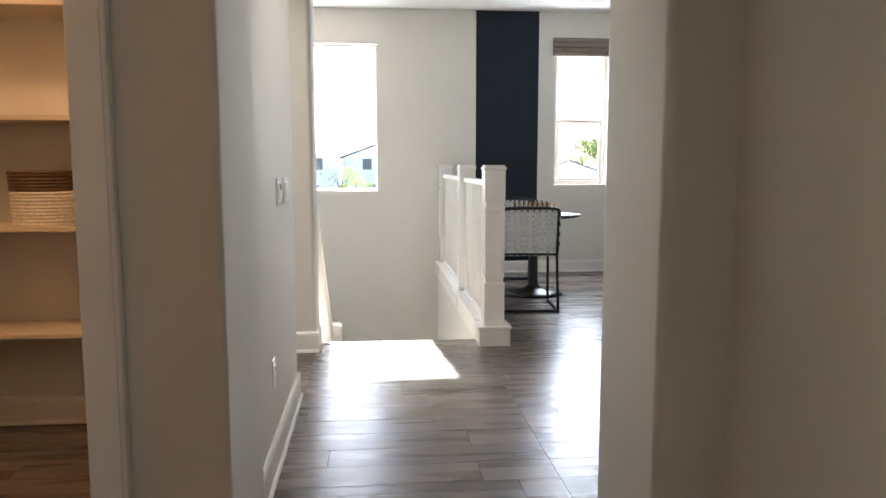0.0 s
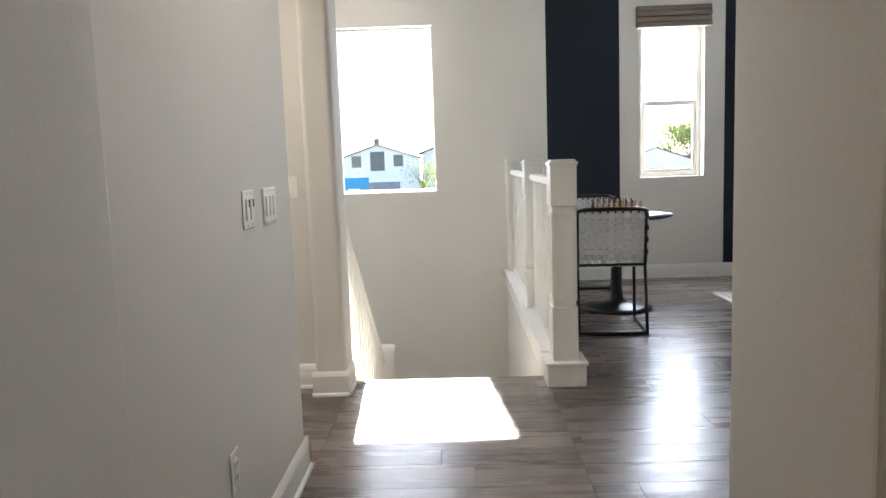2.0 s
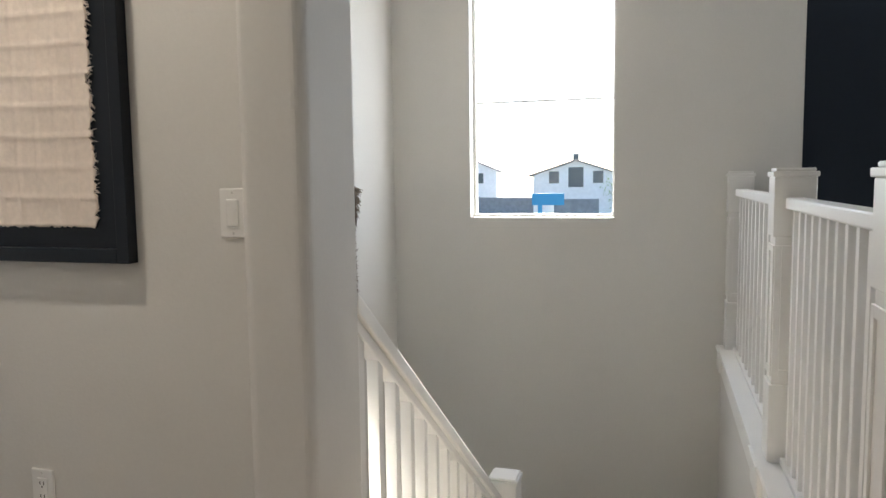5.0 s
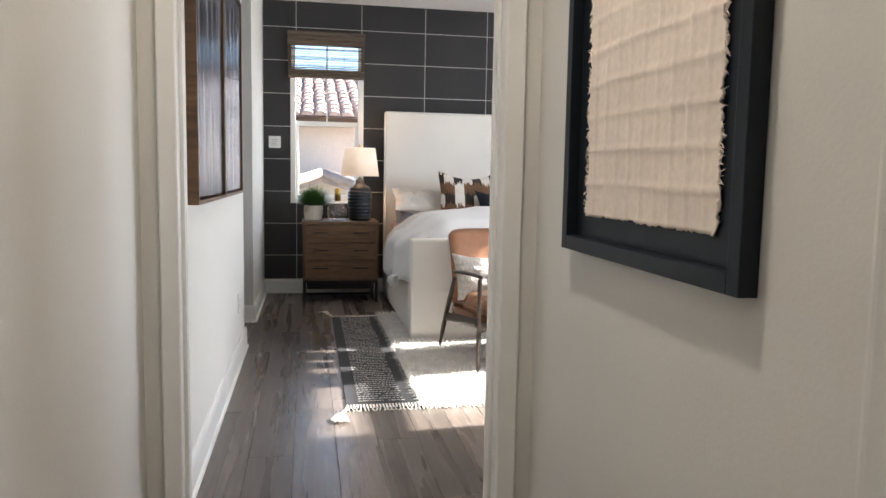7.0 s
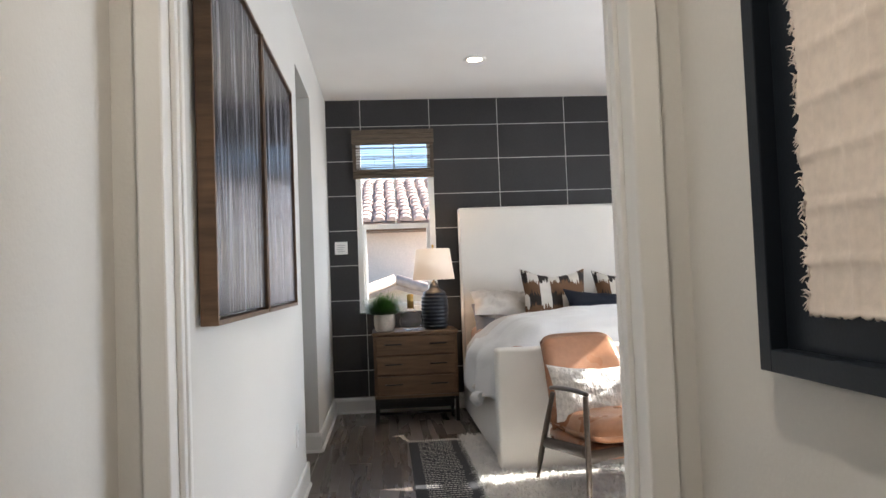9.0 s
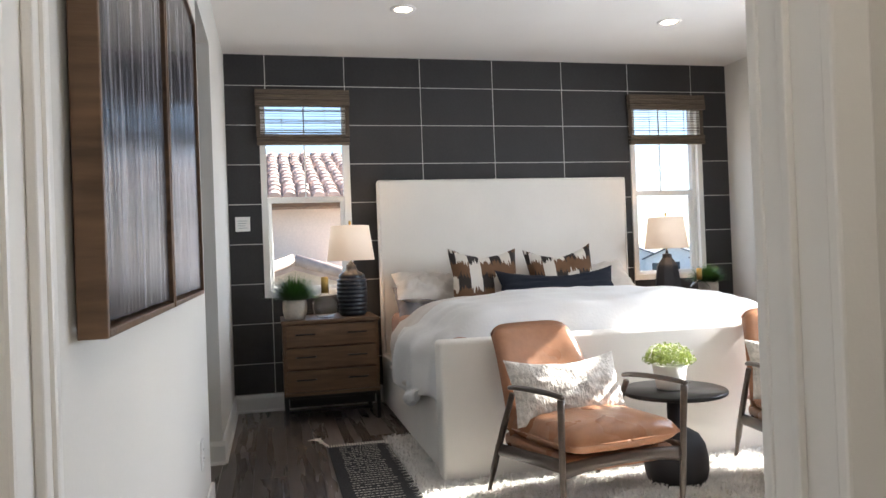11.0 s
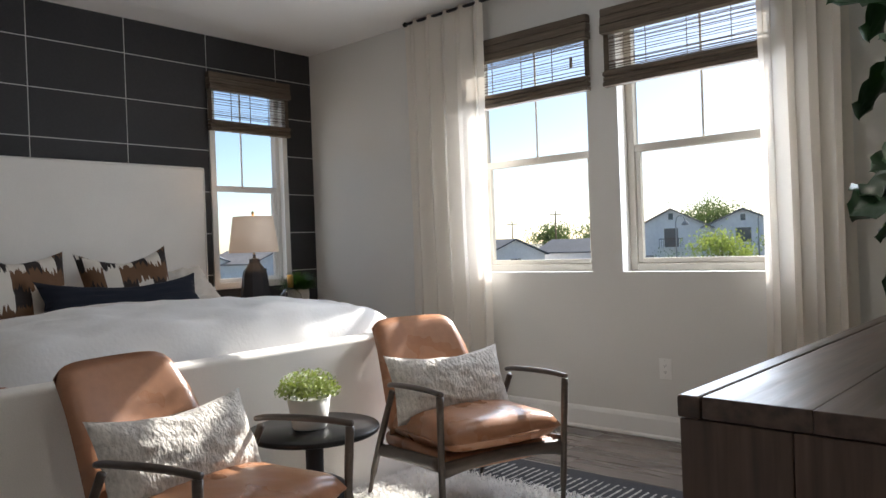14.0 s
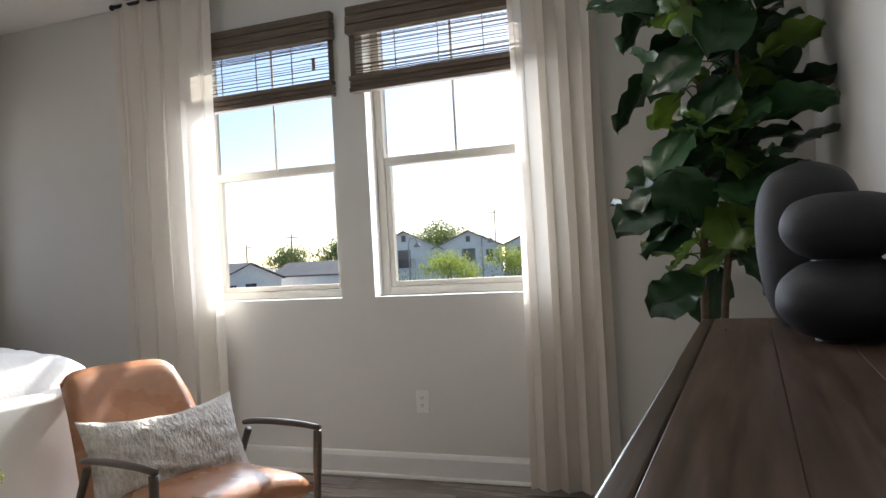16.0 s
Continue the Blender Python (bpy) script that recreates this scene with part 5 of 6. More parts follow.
def framed_fibre():
    rng = random.Random(8)
    cx, cz = 5.748, 1.587
    f = thing("framed_art", pose(cx, 1.10, cz), "handmade cream paper with torn edges in a blue-black frame", "framed art")
    w, h = 0.402, 0.62
    for r in ((-w, -w + 0.035, -0.036, -0.002, -h, h), (w - 0.035, w, -0.036, -0.002, -h, h), (-w + 0.035, w - 0.035, -0.036, -0.002, -h, -h + 0.035), (-w + 0.035, w - 0.035, -0.036, -0.002, h - 0.035, h)):
        rbox("frame", *r, ARTFRAME, f, 0.002, "blue-black box frame")
    rbox("mount", -w + 0.035, w - 0.035, -0.008, -0.002, -h + 0.035, h - 0.035, ARTFRAME, f, 0, "blue-black mount board")
    pw, ph = 0.295, 0.53
    bm = bmesh.new()
    nx, nz = 90, 150
    g = []
    for i in range(nz + 1):
        row = []
        for j in range(nx + 1):
            u, v = 2 * j / nx - 1, 2 * i / nz - 1
            x, z = u * pw, v * ph
            if j in (0, nx):
                x += rng.uniform(-0.010, 0.006) * (1 if j else -1) + 0.008 * noise.noise(Vector((z * 9, j, 0)))
            if i in (0, nz):
                z += 0.008 * noise.noise(Vector((x * 9, i, 1))) + rng.uniform(-0.003, 0.003)
            lines = z / 0.076 + 0.10 * noise.noise(Vector((x * 2.2, z * 2, 3)))
            d1 = abs(lines - round(lines)) * 0.076
            cols = x / 0.062 + 0.08 * noise.noise(Vector((x, z * 3, 9)))
            d2 = abs(cols - round(cols)) * 0.062
            y = -0.014 - 0.0018 * noise.noise(Vector((x * 12, z * 12, 0)))
            y -= 0.0030 * math.exp(-(d1 / 0.006) ** 2) + 0.0042 * math.exp(-(d2 / 0.005) ** 2)
            row.append(bm.verts.new((x, y, z)))
        g.append(row)
    for i in range(nz):
        for j in range(nx):
            bm.faces.new((g[i][j], g[i][j + 1], g[i + 1][j + 1], g[i + 1][j]))
    p = part("paper", bm, FIBRE, f, "ribbed cream handmade paper", True)
    sol = p.modifiers.new("thick", "SOLIDIFY")
    sol.thickness = 0.003
    bm = bmesh.new()
    for _ in range(420):
        s = rng.choice((-1, 1))
        z = rng.uniform(-ph, ph)
        b = Vector((s * (pw - 0.004), -0.014, z))
        e = b + Vector((s * rng.uniform(0.006, 0.020), rng.uniform(-0.004, 0.002), rng.uniform(-0.012, 0.012)))
        bm_tube(bm, [b, (b + e) / 2 + Vector((0, 0, 0.002)), e], [0.0016, 0.0012, 0.0006], 4)
    part("frayed_fibres", bm, FIBRE, f)["kind"] = "stuff"


framed_fibre()


# ------------------------------------------------------------ switches and outlets
def plate(name, m, gangs, kind, label):
    w = 0.035 + 0.046 * (gangs - 1) / 2 if gangs > 1 else 0.036
    e = thing(name, m, label, "switch" if kind != "outlet" else "outlet")
    rbox("plate", -w, w, -0.006, 0.0, -0.058, 0.058, PLATE, e, 0.003)
    for k in range(gangs):
        x = (k - (gangs - 1) / 2) * 0.046
        if kind == "outlet":
            rbox("receptacle", x - 0.017, x + 0.017, -0.0085, -0.005, -0.034, 0.034, PLATE, e, 0.003)
            for dz in (-0.018, 0.018):
                for dx in (-0.006, 0.006):
                    rbox("slot", x + dx - 0.0012, x + dx + 0.0012, -0.0092, -0.008, dz - 0.002, dz + 0.007, DARKSLOT, e, 0)
                rbox("ground_hole", x - 0.002, x + 0.002, -0.0092, -0.008, dz - 0.010, dz - 0.006, DARKSLOT, e, 0)
        else:
            rbox("rocker", x - 0.016, x + 0.016, -0.011, -0.005, -0.033, 0.033, PLATE, e, 0.003)
            if kind == "dimmer":
                rbox("slider", x + 0.004, x + 0.012, -0.0125, -0.010, 0.006, 0.030, DARKSLOT, e, 0)
        for dz in (-0.048, 0.048):
            rbox("screw", x - 0.0025, x + 0.0025, -0.0072, -0.0055, dz - 0.0025, dz + 0.0025, GROUT, e, 0)
    return e


plate("light_switch", pose(6.66, -0.563, 1.08, 0, 0, 90), 2, "dimmer", "white two-gang dimmer switch plate")
plate("light_switch", pose(6.66, -0.305, 1.077, 0, 0, 90), 3, "rocker", "white three-gang rocker switch plate")
plate("outlet", pose(6.66, -0.86, 0.38, 0, 0, 90), 1, "outlet", "white wall outlet low on the hall wall")
plate("light_switch", pose(6.425, 1.10, 1.09), 1, "rocker", "white single rocker switch plate")
plate("outlet", pose(5.81, 1.10, 0.345), 1, "outlet", "white wall outlet under the framed art")
plate("outlet", pose(3.03, NB, 0.395), 1, "outlet", "white wall outlet under the windows")
plate("outlet", pose(2.62, 0.0, 0.36, 0, 0, 180), 1, "outlet", "white wall outlet on the bedroom wall")


# Ceiling lights: seen ones, plus unseen ones added to fill dim areas.
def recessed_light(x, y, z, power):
    l = thing("recessed_light", pose(x, y, z), "round recessed ceiling light, switched on, some added as fill", "ceiling light", "recessed ceiling lights")
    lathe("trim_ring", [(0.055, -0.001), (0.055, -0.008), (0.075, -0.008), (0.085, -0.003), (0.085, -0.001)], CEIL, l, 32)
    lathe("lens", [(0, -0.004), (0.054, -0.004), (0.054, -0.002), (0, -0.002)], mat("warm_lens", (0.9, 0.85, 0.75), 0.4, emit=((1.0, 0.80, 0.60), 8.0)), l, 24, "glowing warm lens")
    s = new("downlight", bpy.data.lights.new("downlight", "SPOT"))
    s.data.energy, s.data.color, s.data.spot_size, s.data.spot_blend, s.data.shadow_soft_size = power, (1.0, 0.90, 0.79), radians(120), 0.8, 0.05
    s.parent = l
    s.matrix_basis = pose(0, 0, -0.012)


recessed_light(1.16, 1.19, HB, 1.5)
recessed_light(1.12, 3.11, HB, 0.8)
# Next five: unseen, added to brighten bed foot, alcove, hall and passage.
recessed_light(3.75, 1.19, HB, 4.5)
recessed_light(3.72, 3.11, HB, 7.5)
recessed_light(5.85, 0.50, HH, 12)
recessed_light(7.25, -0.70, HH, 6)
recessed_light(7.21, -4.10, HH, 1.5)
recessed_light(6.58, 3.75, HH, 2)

# ceiling vent in the game room
cv = thing("ceiling_vent", pose(9.26, 3.66, HH), "white slatted ceiling vent", "vent")
rbox("frame", -0.17, 0.17, -0.10, 0.10, -0.010, -0.001, WHITE, cv, 0.003)
for k in range(7):
    rbox("slat", -0.14, 0.14, -0.075 + k * 0.024, -0.062 + k * 0.024, -0.016, -0.010, WHITE, cv, 0.001)

# ------------------------------------------------------------ stairs and guards
def newel(loc, h, z0=0.0, label="white painted box newel post with recessed panels"):
    n = thing("newel_post", loc, label, "newel post", "newel posts of the stair")
    w = 0.060
    rbox("plinth", -0.103, 0.103, -0.103, 0.103, z0, z0 + 0.115, WHITE, n, 0.004)
    rbox("plinth_cap", -0.112, 0.112, -0.112, 0.112, z0 + 0.115, z0 + 0.132, WHITE, n, 0.004)
    rbox("shaft", -w, w, -w, w, z0 + 0.132, h - 0.03, WHITE, n, 0.004)
    for s, (a, b) in enumerate(((z0 + 0.132, z0 + 0.42), (h - 0.24, h - 0.03))):
        rbox("band", -w - 0.008, w + 0.008, -w - 0.008, w + 0.008, a, b, WHITE, n, 0.004)
    for dx, dy in ((0, -1), (1, 0), (-1, 0), (0, 1)):
        z1, z2 = z0 + 0.45, h - 0.27
        for a0, a1, c0, c1 in ((-w, -w + 0.022, z1, z2), (w - 0.022, w, z1, z2), (-w + 0.022, w - 0.022, z1, z1 + 0.025), (-w + 0.022, w - 0.022, z2 - 0.025, z2)):
            if dx == 0:
                y = dy * w
                rbox("panel_mould", a0, a1, min(y, y + dy * 0.006), max(y, y + dy * 0.006), c0, c1, WHITE, n, 0.001)
            else:
                x = dx * w
                rbox("panel_mould", min(x, x + dx * 0.006), max(x, x + dx * 0.006), a0, a1, c0, c1, WHITE, n, 0.001)
    rbox("cap", -w - 0.014, w + 0.014, -w - 0.014, w + 0.014, h - 0.03, h - 0.012, WHITE, n, 0.003)
    rbox("cap_top", -w - 0.004, w + 0.004, -w - 0.004, w + 0.004, h - 0.012, h, WHITE, n, 0.004)
    return n


newel(pose(7.846, 1.075, 0), 1.187)
newel(pose(7.838, 2.42, 0), 1.187)
newel(pose(7.838, NW - 0.07, 0), 1.187)
curb = structure(boxes("curb_cap", [(7.735, 7.945, 1.19, NW, 0.112, 0.137), (7.755, 7.925, 1.19, NW, -0.03, 0.112)], WHITE, None, 0.003), "white painted curb cap along the stairwell", "trim")
guard = thing("guard_rail", pose(7.838, 1.15, 0), "white painted balustrade beside the stairwell", "railing")
for a, b in ((0.0, 1.20), (1.34, 2.99)):
    rbox("top_rail", -0.032, 0.032, a, b, 1.045, 1.085, WHITE, guard, 0.006)
    rbox("bottom_rail", -0.026, 0.026, a, b, 0.137, 0.16, WHITE, guard, 0.004)
    n = 11
    for k in range(n):
        y = a + (b - a) * (k + 0.7) / (n + 0.4)
        rbox("baluster", -0.016, 0.016, y - 0.016, y + 0.016, 0.16, 1.045, WHITE, guard, 0.002)

RISE, RUN = 0.178, 0.254
stair = thing("staircase", pose(7.22, 1.155, 0), "carpeted stair flight down to a landing", "stairs")
CARPET = mat("beige_carpet", (0.34, 0.30, 0.25), 0.95, grain=0.2, scale=150, bump=0.003, bump_scale=220)
for k in range(8):
    rbox("step", -0.46, 0.53, k * RUN, (k + 1) * RUN + 0.02, -RISE * (k + 1) - 0.16, -RISE * (k + 1), CARPET, stair, 0.012)
rbox("landing", -1.55, 0.53, 8 * RUN, NW - 1.155 - 0.004, -RISE * 8 - 0.2, -RISE * 8, CARPET, stair, 0.01)
for k in range(6):
    rbox("step", -1.55, -0.60, 8 * RUN - (k + 1) * RUN, 8 * RUN - k * RUN + 0.02, -RISE * (9 + k) - 0.16, -RISE * (9 + k), CARPET, stair, 0.012)
nose = structure(boxes("stair_nosing", [(6.70, 7.755, 1.125, 1.185, -0.028, 0.004)], FLOOR, None, 0.008), "grey oak stair nosing", "trim")

rail = thing("stair_rail", pose(6.66, 1.20, 0), "white painted sloping stair railing with square balusters", "railing")
SL = -0.74
L = 1.66


def sloped(name, y0, y1, za, h, w, m, parent):
    bm = bmesh.new()
    v = [bm.verts.new((x, y, za + SL * y + dz)) for y in (y0, y1) for x in (-w, w) for dz in (0, h)]
    for f in ((0, 1, 3, 2), (4, 6, 7, 5), (0, 4, 5, 1), (2, 3, 7, 6), (0, 2, 6, 4), (1, 5, 7, 3)):
        bm.faces.new([v[i] for i in f])
    bevel(bm, 0.005)
    return part(name, bm, m, parent)


sloped("hand_rail", 0.0, L, 0.845, 0.05, 0.034, WHITE, rail)
sloped("under_rail", 0.0, L, 0.805, 0.04, 0.022, WHITE, rail)
sloped("shoe_rail", 0.0, L, 0.10, 0.03, 0.026, WHITE, rail)
sloped("stringer", 0.0, L, -0.30, 0.40, 0.020, WHITE, rail)
for k in range(13):
    y = 0.05 + k * 0.128
    rbox("baluster", -0.017, 0.017, y - 0.017, y + 0.017, 0.12 + SL * y, 0.82 + SL * y, WHITE, rail, 0.002)
nl = newel(pose(6.69, 2.945, 0), -0.255, -1.42, "white painted newel post at the foot of the flight")

# ------------------------------------------------------------ woven fans on the stairwell wall
def fan(y, z, r, spread, tilt, ring, label, seed):
    rng = random.Random(seed)
    f = thing("woven_fan", pose(5.665, y, z), label, "wall decoration", "woven fans on the stairwell wall")
    if ring:
        pts = [(0.02, ring * math.cos(a), ring * 1.15 * math.sin(a)) for a in np.linspace(0, 2 * math.pi, 40)]
        tube("ring", pts, 0.011, RING, f, 8, "bent rattan ring")
    else:
        pts = [(0.02, 0.035 * math.cos(a), 0.06 * math.sin(a) + 0.02) for a in np.linspace(0, 2 * math.pi, 24)]
        tube("loop", pts, 0.008, RING, f, 6, "twisted straw loop")
    bm = bmesh.new()
    for k in range(1500):
        a = radians(tilt) + rng.uniform(-spread, spread)
        ln = r * rng.uniform(0.78, 1.05)
        d = Vector((0, math.sin(a), -math.cos(a)))
        base = Vector((0.02 + rng.uniform(-0.008, 0.012), 0, -0.02))
        if ring:
            base = Vector((0.02, ring * math.sin(a), -ring * 1.1 * math.cos(a)))
        mid = base + d * ln * 0.55 + Vector((rng.uniform(0, 0.03), rng.uniform(-0.01, 0.01), 0))
        bm_tube(bm, [base, mid, base + d * ln + Vector((rng.uniform(0, 0.02), rng.uniform(-0.012, 0.012), -0.02))], [0.004, 0.0035, 0.0015], 4, False)
    part("straw", bm, STRAW, f, "fanned dry straw")["kind"] = "stuff"


fan(3.21, 1.175, 0.37, 1.25, 14, 0, "fan of dry straw hanging from a loop", 1)
fan(2.86, 0.615, 0.46, 1.05, 52, 0.20, "large straw fan on a rattan ring", 2)
fan(2.58, 1.215, 0.36, 1.0, 10, 0, "fan of dry straw hanging from a loop", 3)


# ------------------------------------------------------------ game room
def woven_chair(loc):
    c = thing("woven_chair", loc, "black tubular chair with woven pale leather straps", "chair", "woven chairs at the game table")
    for s in (-1, 1):
        x = s * 0.225
        pts = smooth_path([(x, -0.20, 0.835), (x, -0.17, 0.60), (x, -0.14, 0.46), (x, 0.10, 0.445), (x, 0.26, 0.445), (x, 0.29, 0.42), (x, 0.28, 0.2), (x, 0.27, 0.03), (x, 0.22, 0.012), (x, -0.05, 0.012), (x, -0.24, 0.012)], 4)
        tube("side_tube", pts, 0.012, BLACK, c, 8)
        tube("rear_leg", [(x, -0.24, 0.012), (x, -0.20, 0.2), (x, -0.15, 0.46)], 0.011, BLACK, c, 8)
    tube("floor_bar", [(-0.225, -0.24, 0.012), (0.225, -0.24, 0.012)], 0.012, BLACK, c, 8)
    tube("top_bar", smooth_path([(-0.225, -0.20, 0.828), (-0.15, -0.205, 0.842), (0.15, -0.205, 0.842), (0.225, -0.20, 0.828)], 4), 0.013, BLACK, c, 8)
    tube("seat_bar", [(-0.225, 0.27, 0.445), (0.225, 0.27, 0.445)], 0.012, BLACK, c, 8)
    tube("seat_bar", [(-0.225, -0.14, 0.46), (0.225, -0.14, 0.46)], 0.012, BLACK, c, 8)
    nh, nv = 8, 9
    for i in range(nh):
        t = (i + 0.5) / nh
        z = 0.49 + 0.325 * t
        y = -0.155 - 0.045 * t
        bm = bmesh.new()
        pr = []
        for j in range(nv * 2 + 1):
            xx = -0.235 + 0.47 * j / (nv * 2)
            off = 0.004 * math.cos(math.pi * j / 1.0 + math.pi * i)
            pr.append((xx, y + off))
        for (x0, ya), (x1, yb) in zip(pr, pr[1:]):
            v = [bm.verts.new(q) for q in ((x0, ya, z - 0.018), (x1, yb, z - 0.018), (x1, yb, z + 0.018), (x0, ya, z + 0.018))]
            bm.faces.new(v)
        bmesh.ops.remove_doubles(bm, verts=bm.verts, dist=0.0002)
        o = part("cross_strap", bm, STRAPS, c)
        o.modifiers.new("thick", "SOLIDIFY").thickness = 0.003
        for s in (-1, 1):
            rbox("strap_end", s * 0.238 - 0.004, s * 0.238 + 0.004, y - 0.016, y + 0.016, z - 0.016, z + 0.016, DARKSLOT if i % 2 else STRAPS, c, 0.002)
    for j in range(nv):
        x = -0.20 + 0.40 * j / (nv - 1)
        bm = bmesh.new()
        pr = []
        for i in range(nh * 2 + 1):
            t = i / (nh * 2)
            pr.append((0.472 + 0.355 * t, -0.152 - 0.049 * t + 0.004 * math.cos(math.pi * i + math.pi * (j + 1))))
        for (z0, ya), (z1, yb) in zip(pr, pr[1:]):
            v = [bm.verts.new(q) for q in ((x - 0.018, ya, z0), (x + 0.018, ya, z0), (x + 0.018, yb, z1), (x - 0.018, yb, z1))]
            bm.faces.new(v)
        bmesh.ops.remove_doubles(bm, verts=bm.verts, dist=0.0002)
        o = part("long_strap", bm, STRAPS, c)
        o.modifiers.new("thick", "SOLIDIFY").thickness = 0.003
        rbox("seat_strap", x - 0.019, x + 0.019, -0.15, 0.275, 0.448 + 0.002 * (j % 2), 0.454 + 0.002 * (j % 2), STRAPS, c, 0.002)
    for i in range(8):
        y = -0.115 + 0.05 * i
        rbox("seat_cross_strap", -0.23, 0.23, y - 0.019, y + 0.019, 0.455, 0.460, STRAPS, c, 0.002)
    return c


wc = woven_chair(pose(8.335, 2.30, 0, 0, 0, -4))
copy_thing(wc, pose(8.42, 3.52, 0, 0, 0, 176))
gt = thing("game_table", pose(8.53, 2.93, 0), "round black pedestal game table", "table")
lathe("tabletop", [(0, 0.715), (0.39, 0.715), (0.42, 0.725), (0.42, 0.735), (0, 0.735)], BLACK, gt, 56)
lathe("pedestal", [(0, 0), (0.27, 0.0), (0.275, 0.012), (0.20, 0.026), (0.09, 0.050), (0.05, 0.085), (0.042, 0.16), (0.040, 0.55), (0.05, 0.66), (0.10, 0.715), (0, 0.715)], BLACK, gt, 40, "glossy black trumpet base")
board = thing("chess_board", pose(8.53, 2.93, 0.735), "wooden chess board on the game table", "chess board")
LIGHTW, DARKW = mat("light_wood", (0.42, 0.27, 0.14), 0.4, grain=0.15), mat("dark_wood", (0.05, 0.025, 0.015), 0.35, grain=0.15)
rbox("frame", -0.20, 0.20, -0.20, 0.20, 0.0, 0.050, DARKW, board, 0.003)
for i in range(8):
    for j in range(8):
        rbox("square", -0.176 + 0.044 * i, -0.132 + 0.044 * i, -0.176 + 0.044 * j, -0.132 + 0.044 * j, 0.0495, 0.0515, LIGHTW if (i + j) % 2 else DARKW, board, 0)
prof = [(0, 0), (0.014, 0), (0.014, 0.006), (0.008, 0.012), (0.006, 0.03), (0.010, 0.034), (0.005, 0.036), (0.008, 0.044), (0.005, 0.052), (0, 0.053)]
first = {}
for j, m, lab in ((0, LIGHTW, "pale wooden chess piece on the board"), (1, LIGHTW, ""), (6, DARKW, "dark wooden chess piece on the board"), (7, DARKW, "")):
    for i in range(8):
        tall = 1.0 if j in (1, 6) else (1.25, 1.35, 1.45, 1.6, 1.75, 1.45, 1.35, 1.25)[i]
        p = lathe("chess_piece", [(r, z * tall) for r, z in prof], m, None, 12, "", pose(8.53 - 0.154 + 0.044 * i, 2.93 - 0.154 + 0.044 * j, 0.7865))
        tagged(p, "pale wooden chess piece on the board" if m is LIGHTW else "dark wooden chess piece on the board", "chess piece", "chess pieces")

co = thing("media_console", pose(11.0, 4.0, 0), "black media console with red-brown drawers", "console")
rbox("top", -0.80, 0.80, -0.25, 0.25, 0.84, 0.865, DARKWOOD, co, 0.003)
rbox("bottom", -0.80, 0.80, -0.25, 0.25, 0.20, 0.225, DARKWOOD, co, 0.003)
for x in (-0.80, -0.27, 0.25, 0.78):
    rbox("upright", x, x + 0.022, -0.245, 0.24, 0.225, 0.84, DARKWOOD, co, 0.002)
rbox("back", -0.79, 0.79, 0.225, 0.24, 0.225, 0.84, NAVY, co, 0)
for x in (-0.775, -0.245, 0.275):
    for z in (0.65, 0.235):
        rbox("drawer", x, x + 0.50, -0.248, 0.20, z, z + 0.175, REDWOOD, co, 0.003)
    rbox("shelf_box", x, x + 0.50, -0.20, 0.20, 0.42, 0.64, NAVY, co, 0.002)
for x in (-0.76, 0.76):
    for y in (-0.21, 0.21):
        tube("leg", [(x, y, 0.20), (x * 1.01, y * 1.03, 0.0)], [0.024, 0.013], DARKWOOD, co, 10)
tv = thing("television", pose(11.27, NW, 1.49), "large dark flat television on the wall", "television")
rbox("housing", -0.80, 0.80, -0.09, -0.002, -0.45, 0.45, DARKWOOD, tv, 0.006)
rbox("screen", -0.765, 0.765, -0.093, -0.089, -0.41, 0.41, SCREEN, tv, 0.001)
for k in range(6):
    rbox("text_line", -0.62, -0.62 + 0.5 + 0.06 * (k % 3), -0.0945, -0.092, 0.20 - 0.085 * k, 0.225 - 0.085 * k, SCREENTXT, tv, 0)

RUGP = mat("grey_cream_rug", (0.52, 0.50, 0.46), 0.95, grain=0.15, scale=70, bump=0.003, bump_scale=120)
RUGL = mat("rug_line", (0.13, 0.125, 0.12), 0.95, grain=0.3, scale=70)
gr = thing("game_room_rug", pose(10.9, 1.9, 0), "pale rug with fine dark broken lines", "rug")
rbox("field", -1.46, 1.6, -1.5, 1.5, 0.0, 0.010, RUGP, gr, 0.003)
bm = bmesh.new()
rng = random.Random(3)
for k in range(26):
    x = -1.40 + k * 0.055
    y = -1.45
    while y < 1.42:
        ln = rng.choice((0.14, 0.22, 0.30, 0.44))
        bm_box(bm, x, x + 0.008, y, min(y + ln, 1.45), 0.0098, 0.0112)
        if rng.random() < 0.5:
            bm_box(bm, x, x + 0.055, min(y + ln, 1.44), min(y + ln, 1.44) + 0.008, 0.0098, 0.0112)
        y += ln + 0.06
part("woven_line", bm, RUGL, gr, "fine dark woven lines")["kind"] = "stuff"

